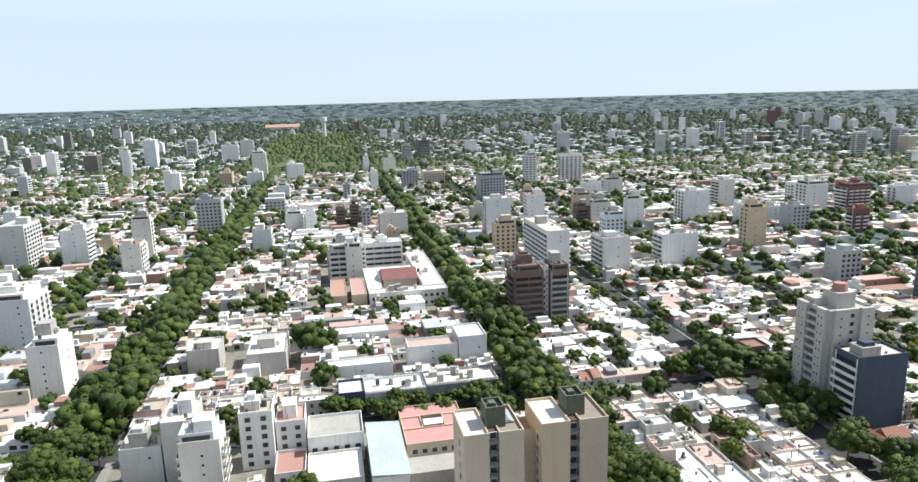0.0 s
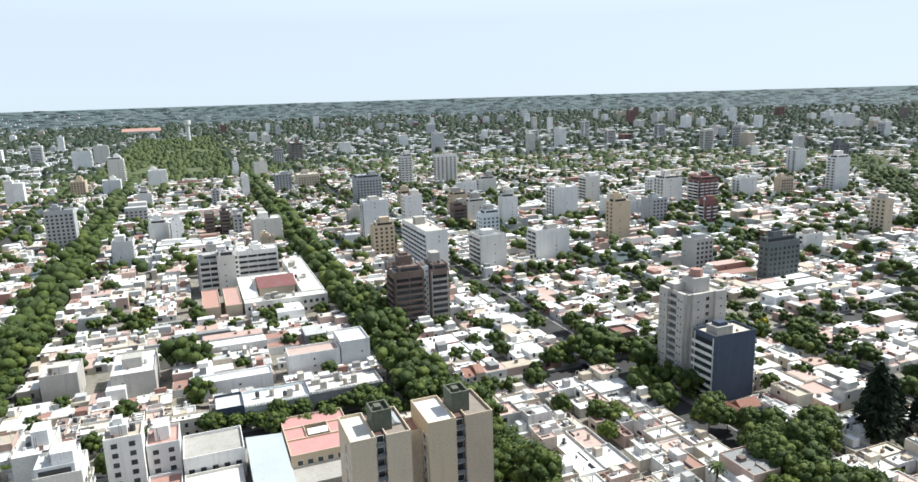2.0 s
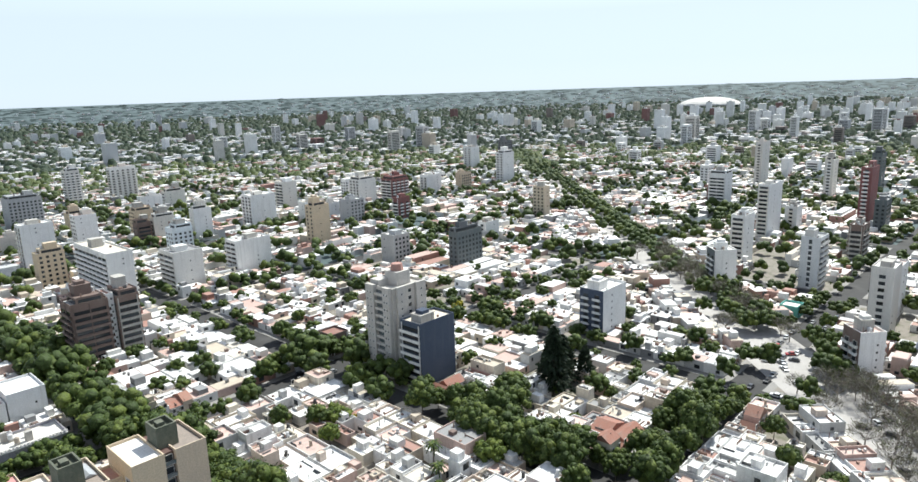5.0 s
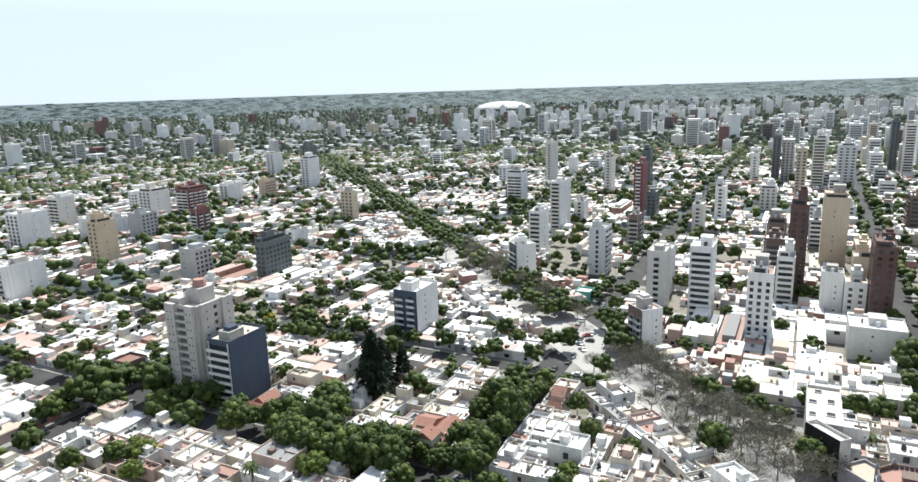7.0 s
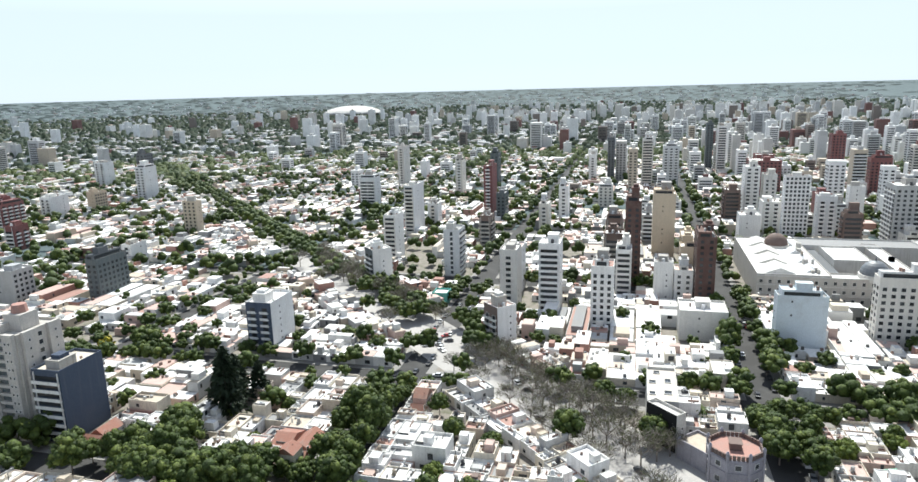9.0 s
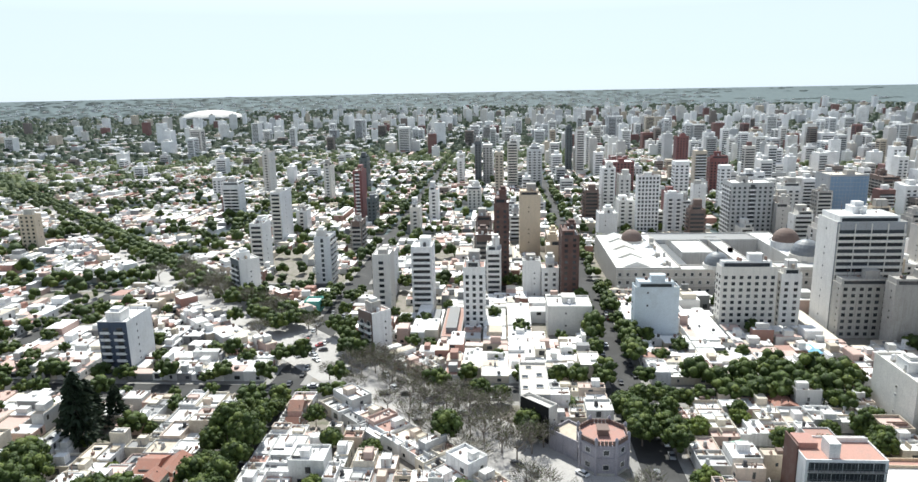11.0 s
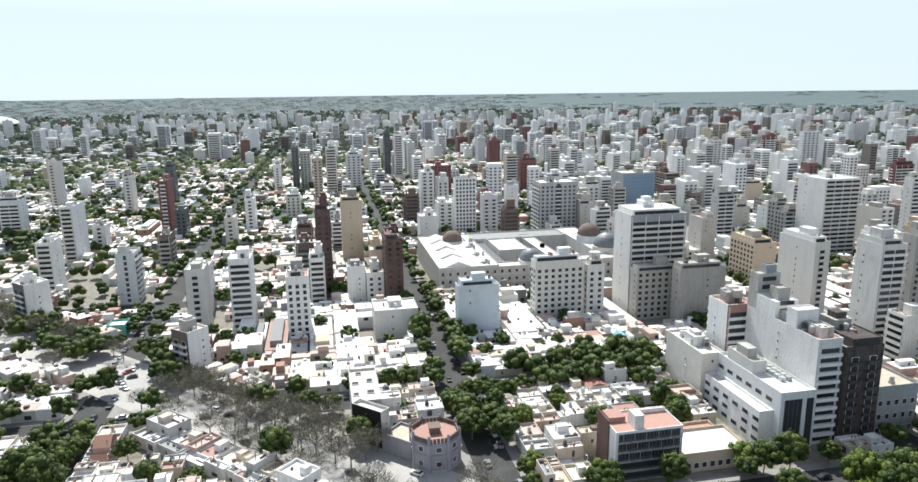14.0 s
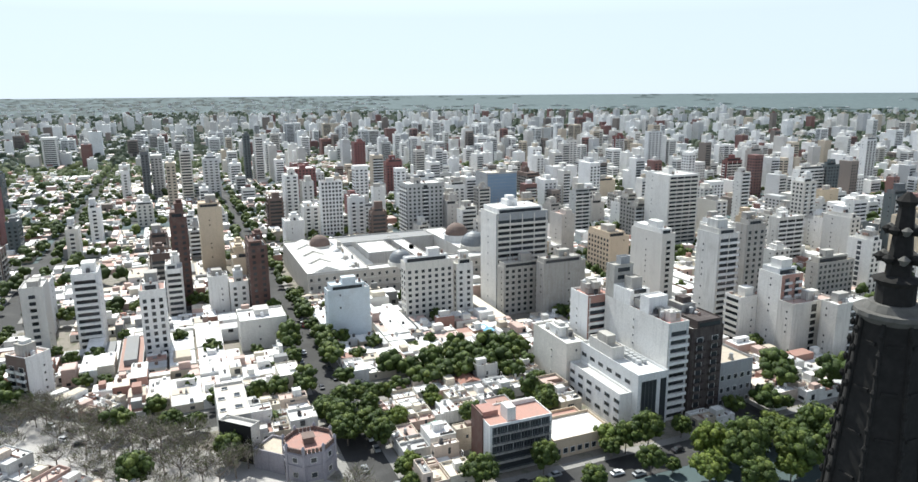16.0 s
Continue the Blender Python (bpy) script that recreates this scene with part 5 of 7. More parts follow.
terracotta_block()
tower(162.5, -119.5, 14, 21, 6.4, M_CREAM, "G", "0", "low old house with tall windows and a cream cornice", roof=M_WHITE, top=False, name="house")


def castle_house():
    """A two-storey house with a turreted, crenellated roof terrace."""
    root = thing("villa", 185.8, -29.2, 0, "grey lilac villa with crenellated octagonal roof terrace", "house")
    CLEAR.append((177, -38, 200, -12))
    t = math.pi / 8
    part("wall", Shape().prism(0, 0, -0.3, 9.6, 7.6, 7.6, 8, t), M_LILAC, root)
    part("roof_terrace", Shape().prism(0, 0, 9.2, 9.66, 6.9, 6.9, 8, t), M_RUST, root, "terracotta roof terrace")
    part("cornice", Shape().prism(0, 0, 5.4, 5.75, 7.9, 7.9, 8, t), M_LILAC, root)
    for i in range(8):
        a, b = t + i * math.tau / 8, t + (i + 1) * math.tau / 8
        for k in range(5):
            u = (k + 0.5) / 5
            x, y = 7.35 * (math.cos(a) * (1 - u) + math.cos(b) * u), 7.35 * (math.sin(a) * (1 - u) + math.sin(b) * u)
            ob = part("merlon", Shape().box(-0.45, -0.25, 9.5, 0.45, 0.25, 10.9), M_BROWN, root)
            ob.matrix_basis = pose(x, y, 0, 0, 0, math.degrees((a + b) / 2) + 90)
        m = (a + b) / 2
        for z in (2.0, 6.6):
            ob = part("window", WIN["W"], None, root)
            ob.matrix_basis = pose(7.03 * math.cos(m), 7.03 * math.sin(m), z, 0, 0, math.degrees(m) + 90)
    part("stair_head", Shape().box(-1.6, -1.4, 9.6, 1.8, 1.6, 11.6).box(-1.9, -1.7, 11.6, 2.1, 1.9, 11.8), M_BROWN, root, "brown stair housing with a slab lid")
    part("cornice", Shape().prism(0, 0, 9.0, 9.35, 8.0, 8.0, 8, t), M_LILAC, root)
    part("plinth", Shape().prism(0, 0, -0.3, 0.9, 7.85, 7.85, 8, t), M_CONC, root)
    for i in range(8):
        a = t + i * math.tau / 8
        part("pilaster", Shape().prism(7.55 * math.cos(a), 7.55 * math.sin(a), 0, 11.4, 0.5, 0.5, 6).prism(7.55 * math.cos(a), 7.55 * math.sin(a), 11.4, 12.1, 0.62, 0.15, 6), M_LILAC, root, "corner turret with a small cap")
    for name, sh, mat, note in (("wing_wall", Shape().shell(-5.5, -4.5, 5.5, 4.5, -0.3, 6.6, 5.8, 0.3), M_LILAC, ""), ("wing_roof", Shape().box(-5.2, -4.2, 5.4, 5.2, 4.2, 5.8), M_SAND, "sandy terrace roof")):
        ob = part(name, sh, mat, root, note)
        ob.matrix_basis = pose(7.6, 8.0, 0, 0, 0, 45)


castle_house()
tower(195.8, -13.1, 12.2, 4, 12.6, M_OFFW, "0", "N", "narrow cream block with a dark scaffold-clad front", roof=M_OFFW, top=False, single=True, clad=M_STONE, trim=M_SLATE, turn=45)
tower(206.4, -15.2, 27, 9.6, 12.2, M_OFFW, "0", "0", "narrow cream block with light wells in its tan flat roof", roof=M_TAN, top=False)
for x, y, w, d in ((212, -8.3, 2.4, 2.0), (213, -13.5, 2.6, 2.6), (221, -8.6, 2.2, 2.4), (222, -13.5, 3.0, 2.2), (229, -10, 2.2, 2.2)):
    sky_light = thing("skylight", x, y, 11.3, "dark glazed light well cover on a flat roof", "skylight")
    part("curb", Shape().rim(0, 0, w, d, -0.05, 0.35, 0.15), M_OFFW, sky_light)
    part("pane", Shape().box(0.15, 0.15, -0.05, w - 0.15, d - 0.15, 0.1), M_GLASS, sky_light)
CLEAR.append((205.5, -36.5, 234.5, -15))


def palace():
    """Long white historic gallery building with slate domes round two courts."""
    root = thing("palace", 354, -172, 0, "long white historic palace with slate domes and courts", "building")
    CLEAR.append((350, -180, 452, -58))
    for x0, y0, x1, y1, h in ((0, 78, 86, 112, 15.5), (0, 36, 80, 44, 14.5), (0, 44, 10, 78, 14.5), (0, 0, 12, 36, 15.5), (12, 0, 90, 14, 15.5), (70, 14, 90, 78, 15.0), (30, 52, 62, 70, 16.5)):
        mass(root, x0, y0, x1, y1, -0.3, h, M_WARM if x0 == 0 else M_OFFW, M_ROOFS, 0.8)
    windows_on(root, pose(0, 110, 2, 0, 0, 270), 26, 3, 4.2, 4.4, "G")
    for k in range(4):
        part("skylight", Shape().gable(8 + k * 20, 82, 20 + k * 20, 88, 14.7, 16.4, "x", 0.1), M_METAL, root, "long glazed roof light")
        part("roof_ridge", Shape().gable(4 + k * 20, 93, 20 + k * 20, 108, 14.7, 17.6, "x", 0.0), M_OFFW, root, "low pitched metal roof")
    for k in range(5):
        part("skylight", Shape().gable(14 + k * 14, 2.5, 24 + k * 14, 8, 14.7, 16.2, "x", 0.1), M_METAL, root, "long glazed roof light")
    for k in range(12):
        part("stair_head", Shape().box(4 + (k * 37) % 74, 38 + (k * 5) % 5, 13.7, 6.5 + (k * 37) % 74, 40.5 + (k * 5) % 5, 16.0), M_OFFW, root)
    for z in (5.0, 9.6, 14.3):
        part("cornice", Shape().box(-0.5, 0, z, 0.0, 112, z + 0.4), M_OFFW, root)
    part("dark_lane_roof", Shape().box(0.2, 70.5, 12.0, 84, 77.5, 12.6), M_SLATE, root, "dark gutter roof between the wings")
    for x, y, r, z, m in ((20, 6, 8.0, 18, M_DOME), (48, 6, 7.5, 19, M_BROWN), (6, 58, 6.5, 16, M_DOME), (66, 92, 6.5, 16, M_BROWN)):
        drum = part("dome_drum", Shape().prism(x, y, 13, z, r + 0.6, r + 0.6, 20), M_WHITE, root)
        dome = Shape()
        for k in range(6):
            a0, a1 = k * math.pi / 12, (k + 1) * math.pi / 12
            dome.prism(x, y, z + r * math.sin(a0), z + r * math.sin(a1), r * math.cos(a0), max(0.3, r * math.cos(a1)), 20, 0, k == 5)
        d = part("dome", dome, m, root, "ribbed slate dome")
        part("finial", Shape().prism(x, y, z + r - 0.2, z + r + 2.0, 0.5, 0.15, 8), M_DOME, d)


palace()
tower(305, -205, 36, 22, 8.0, M_WHITE, "0", "0", "low white podium of the hospital slab", top=False)


def stadium():
    """A far stadium with a pale tent roof of two overlapping rings."""
    root = thing("stadium", 2722, 1168, 0, "far stadium with a white tensile dome roof", "stadium", 23)
    s = Shape()
    prof = ((122, 14), (118, 20), (104, 28), (80, 35), (52, 40), (24, 43), (4, 44))
    n = 40
    for r, z in prof:
        for i in range(n):
            a = i * math.tau / n
            s.v.append((r * math.cos(a) * 0.92, r * math.sin(a), z + (1.2 * math.cos(a * 10) if 20 < r < 119 else 0)))
    for k in range(len(prof) - 1):
        for i in range(n):
            j = (i + 1) % n
            s.f.append((k * n + i, k * n + j, (k + 1) * n + j, (k + 1) * n + i))
    s.f.append(tuple((len(prof) - 1) * n + i for i in range(n)))
    part("roof", s, M_WHITE, root, "white membrane roof")
    part("stand", Shape().prism(0, 0, -1, 15, 96, 108, 40), M_CONC, root)


stadium()


def spire():
    """The dark stone pinnacle of a neo-Gothic church tower."""
    root = thing("church_spire", 30.4, -45.8, 0, "dark stone neo-Gothic church spire with crockets and finial", "church tower")
    part("tower_base", Shape().box(-5.5, -5.5, -0.3, 5.5, 5.5, 46), M_STONE, root)
    part("belfry", Shape().prism(0, 0, 46, 64, 5.4, 4.4, 8, math.pi / 8), M_STONE, root)
    part("shaft", Shape().prism(0, 0, 64, 94.3, 4.3, 2.05, 8, math.pi / 8), M_STONE, root, "tapered eight-sided shaft")
    for i in range(8):
        a = math.pi / 8 + i * math.tau / 8
        c, s = math.cos(a), math.sin(a)
        rib = part("rib", Shape().beam((4.35 * c, 4.35 * s, 64), (2.1 * c, 2.1 * s, 94.2), 0.2, 0.14, 6), M_STONE, root)
        for k in range(22):
            u = k / 22
            r = 4.35 + (2.1 - 4.35) * u + 0.22
            part("crocket", Shape().prism(r * c, r * s, 64.4 + u * 30, 64.75 + u * 30, 0.06, 0.2, 5).prism(r * c, r * s, 64.75 + u * 30, 65.0 + u * 30, 0.2, 0.05, 5), M_STONE, rib)
        m = a + math.pi / 8
        for k in range(9):
            u = (k + 0.5) / 9
            r = (4.3 + (2.05 - 4.3) * u) * math.cos(math.pi / 8) + 0.06
            ob = part("panel_band", Shape().box(-0.75 * (1.1 - 0.5 * u), -0.08, -0.12, 0.75 * (1.1 - 0.5 * u), 0.08, 0.12), M_STONE, root)
            ob.matrix_basis = pose(r * math.cos(m), r * math.sin(m), 64 + u * 30.3, 0, 0, math.degrees(m) + 90)
    # Ring takes the pale colour that stands for sun on its ledge.
    part("gallery", Shape().prism(0, 0, 94.0, 94.5, 2.0, 2.5, 16).prism(0, 0, 94.5, 94.8, 2.5, 2.5, 16).prism(0, 0, 94.8, 95.3, 1.9, 1.6, 16), M_LEDGE, root, "flared weathered stone ring coloured pale as if sunlit")
    part("neck", Shape().prism(0, 0, 95.2, 96.7, 1.25, 1.25, 12), M_STONE, root)
    part("upper_ring", Shape().prism(0, 0, 96.6, 97.0, 1.25, 1.6, 16).prism(0, 0, 97.0, 97.3, 1.6, 0.9, 16), M_STONE, root)
    part("finial_shaft", Shape().prism(0, 0, 97.2, 102.2, 0.85, 0.5, 8), M_STONE, root)
    # Every third knob gets the same painted sunlit tone.
    for z, r, q in ((98.2, 1.25, 0.42), (100.2, 1.0, 0.38)):
        for i in range(8):
            a = i * math.tau / 8
            part("leaf_knob", Shape().prism(r * math.cos(a), r * math.sin(a), z, z + q, 0.12, q, 6).prism(r * math.cos(a), r * math.sin(a), z + q, z + 1.6 * q, q, 0.1, 6).beam((0, 0, z - 0.2), (r * math.cos(a), r * math.sin(a), z + 0.2), 0.16, 0.16, 5), M_LEDGE if i % 3 == 0 else M_STONE, root)
    part("finial", Shape().prism(0, 0, 102.1, 102.5, 0.5, 0.75, 8).prism(0, 0, 102.5, 103.1, 0.75, 0.15, 8), M_STONE, root)


spire()


def far_column(x, y, h, r):
    root = thing("water_tower", x, y, 0, "slender white water tower over a park", "tower")
    part("shaft", Shape().prism(0, 0, -0.5, h * 0.75, r * 0.6, r * 0.6, 14), M_WHITE, root)
    part("tank", Shape().prism(0, 0, h * 0.75, h * 0.82, r * 0.6, r, 14).prism(0, 0, h * 0.82, h, r, r, 14), M_WHITE, root)


far_column(2, 2040, 62, 9)
fb = thing("hangar", -150, 2690, 0, "far long hall with a pinkish roof", "building")
part("wall", Shape().box(-62, -40, -0.5, 62, 40, 16), M_WHITE, fb)
part("roof", Shape().gable(-62, -40, 62, 40, 16, 25, "x", 1), M_RUST, fb)

# ---- chosen trees ----
for x, y, k, s in ((189, 134, "conifer", 1.2), (200, 138, "conifer", 1.12), (206, 132, "conifer", 0.7), (229, 220, "yellow", 1.4), (14, 223, "green", 0.8), (20, 223, "bright", 0.85), (27, 224, "green", 0.8), (45, 224, "green", 0.9), (51, 225, "bright", 0.8), (-6, 252, "green", 1.15), (26, 341, "green", 0.9), (34, 341, "bright", 0.9), (-34, 362, "yellow", 1.2), (-28, 360, "yellow", 0.9), (-10, 286, "green", 1.9), (-4, 289, "green", 1.1),
                   (147, 230, "bright", 1.6), (140, 226, "green", 1.2), (205, -43, "green", 1.25), (196, -43, "green", 1.2), (213, -41, "green", 1.15), (221, -47, "green", 1.0), (190, -52, "green", 1.0), (200, -52, "green", 1.1), (172, -56, "bright", 0.9), (141, 214, "green", 1.3), (150, 226, "green", 1.4), (157, 228, "green", 1.2), (158, 184, "green", 1.2), (155, 192, "green", 1.3), (143, 190, "green", 1.2), (157, 208, "green", 1.3), (164, 183, "bright", 1.1), (144, 178, "green", 1.2), (123, 176, "bright", 1.1), (128, 171, "yellow", 0.9), (118, 180, "green", 0.9), (170, 139, "green", 1.4), (163, 133, "green", 1.3), (152, 128, "green", 1.4), (144, 134, "green", 1.3), (150, 141, "green", 1.3), (158, 146, "green", 1.2), (137, 120, "bright", 1.2), (147, 112, "green", 1.4)):
    tree(x, y, k, s)
for i in range(6, 24):
    tree(134 - 9 * (i % 2) + trand.uniform(-2, 2), -88 - 7.5 * i + trand.uniform(-2, 2), "green" if i % 3 else "bright", trand.uniform(1.1, 1.5))
for x, y, k, s in ((236, -78, "green", 1.1), (239, -88, "bright", 1.15), (227, -96, "green", 1.0), (237, -103, "green", 1.25), (228, -112, "bright", 1.1), (241, -114, "green", 1.3), (235, -122, "green", 1.25), (246, -101, "green", 1.1), (190, -112, "green", 1.0), (185, -92, "green", 0.9), (160.2, -117, "bright", 1.15), (155.5, -128, "green", 1.1), (143, -141, "bright", 1.35), (132, -143, "green", 1.3), (144, -168, "bright", 1.3), (135, -174, "green", 1.35), (126, -158, "green", 1.3), (159, -181, "bright", 1.1), (178, -205, "green", 1.5), (171, -200, "green", 1.3), (161, -216, "green", 1.5), (158, -72, "green", 1.1)):
    tree(x, y, k, s)


def palm(x, y, h=8.0):
    root = new("palm", Shape().beam((0, 0, -0.1), (0.2, 0, h), 0.28, 0.2, 8).mesh("trunk", M_BARK))
    root.matrix_basis = pose(x, y, 0.15)
    tagged(root, "feathery palm in a small garden", "palm")
    s = Shape()
    for i in range(22):
        a = i * 2.4
        up = 0.9 - 1.3 * (i / 22)
        p0 = Vector((0.2, 0, h))
        for k in range(4):
            u0, u1 = k / 4, (k + 1) / 4
            q = [Vector((0.2 + 2.9 * u * math.cos(a), 2.9 * u * math.sin(a), h + 2.2 * u * up - 2.0 * u * u)) for u in (u0, u1)]
            side = Vector((-math.sin(a), math.cos(a), 0))
            w0, w1 = 0.45 * (1 - u0 * 0.6), 0.45 * (1 - u1 * 0.6)
            b = len(s.v)
            s.v += [tuple(q[0] - side * w0), tuple(q[0] + side * w0), tuple(q[1] + side * w1), tuple(q[1] - side * w1)]
            s.f.append((b, b + 1, b + 2, b + 3))
    part("crown", s, M_LEAF, root)


palm(126, 133)
palm(121, 126, 6)
palm(216.8, -23.2, 5.5)


def tower_with_bays():
    """Warm grey tower with two stacks of bays on each street side and a stepped top."""
    root = thing("apartment_tower", 162, 189.5, 0, "warm grey apartment tower with projecting bays and a stepped top", "building")
    CLEAR.append((160, 187, 182, 206))
    h = 36.5
    mass(root, 0, 0, 17.5, 15, -0.3, h, M_WARM, M_CONC, 0.9)
    for y0, y1 in ((0.6, 4.4), (9.6, 14.4)):
        part("bay", Shape().box(-1.5, y0, 0, 0, y1, h + 0.4), M_WARM, root)
        for k in range(12):
            for u in (0.3, 0.7):
                ob = part("window", WIN["0"], None, root)
                ob.matrix_basis = pose(-1.5, y1 + (y0 - y1) * u, 1.6 + k * 2.9, 0, 0, 270)
    part("slot_wall", Shape().box(-0.06, 4.6, 0.5, 0.05, 9.4, h - 1.5), M_SLATE, root, "dark recess between the bays")
    for k in range(12):
        part("balcony", Shape().box(-1.1, 4.45, 1.0 + k * 2.9, 0, 9.55, 2.0 + k * 2.9), M_WARM, root)
    for x0, x1 in ((1.5, 6.0), (11.5, 16.5)):
        part("bay", Shape().box(x0, -1.2, 0, x1, 0, h + 0.4), M_WARM, root)
    for k in range(12):
        for x in (3.6, 14.0):
            ob = part("window", WIN["0"], None, root)
            ob.matrix_basis = pose(x, -1.2, 1.6 + k * 2.9)
        ob = part("window", WIN["W"], None, root)
        ob.matrix_basis = pose(8.8, 0, 1.5 + k * 2.9)
    part("lift_housing", Shape().box(6, 4, h - 1.0, 13, 11, h + 4.5), M_WARM, root)
    part("tank_housing", Shape().prism(9.5, 7.5, h + 4.5, h + 7.2, 2.6, 2.2, 8), M_RUST, root, "faded reddish tank housing")
    wall_box(root, "roof_room", 1, 9, h - 1.0, 6, 14, h + 1.8, M_WARM)


tower_with_bays()


# ---- low houses ----
hr = random.Random(23)
HWIN = window_mesh(1.1, 1.5, M_WHITE)
HDOOR = Shape().box(-0.5, -0.06, 0, 0.5, 0.02, 2.1).mesh("door", M_BROWN)
TANKM = Shape().box(-0.6, -0.6, 0, 0.6, 0.6, 0.6).prism(0, 0, 0.6, 1.7, 0.55, 0.55, 9).prism(0, 0, 1.7, 1.9, 0.55, 0.2, 9).mesh("water_tank", M_TANK)
VENTS = [Shape().box(-0.35, -0.35, 0, 0.35, 0.35, 1.7).box(-0.45, -0.45, 1.7, 0.45, 0.45, 1.85).mesh("roof_vent", M_TANK), Shape().box(-0.5, -0.25, 0, 0.5, 0.25, 0.8).mesh("roof_vent", M_METAL), Shape().gable(-1.2, -0.8, 1.2, 0.8, 0, 0.6, "x", 0.0).mesh("roof_vent", M_GLASS), Shape().box(-1.4, -0.12, 0, 1.4, 0.12, 1.5).mesh("roof_vent", M_HOUSE), Shape().box(-1.0, -0.9, 0, 1.0, 0.9, 1.1).mesh("roof_vent", M_BROWN)]
HOUSE_LABELS = ["low flat-roofed plaster house with inner patio", "one-storey row house with whitewashed flat roof", "two-storey flat-roofed town house with parapets"]
mid_rows, mid_roofs, mid_clutter, mid_panes = [], [], [], []
house_count = 0


def volumes(w, d):
    """Rooms of a deep narrow lot: front room, side wing along a patio, rear room, upper storeys."""
    out, y = [], 0.0
    while y < d - 2.2:
        seg = min(d - y, hr.uniform(4.5, 9.5))
        if d - y - seg < 2.6:
            seg = d - y
        low = (2.9, 3.2, 3.5, 3.8, 4.2)
        tall = (5.8, 6.4, 6.9, 7.4)
        k = hr.random()
        h = hr.choice(tall if hr.random() < (0.24 if y == 0 else 0.14) else low)
        if k < 0.42 or w < 5.5:
            out.append((0, w, y, y + seg, h))
        else:
            cut = w * hr.uniform(0.38, 0.64)
            flip = hr.random() < 0.5
            out.append((0, cut, y, y + seg, h) if flip else (cut, w, y, y + seg, h))
            if k < 0.74 or y == 0:
                h2 = hr.choice(low)
                out.append((cut, w, y, y + seg, h2) if flip else (0, cut, y, y + seg, h2))
        y += seg
    return out


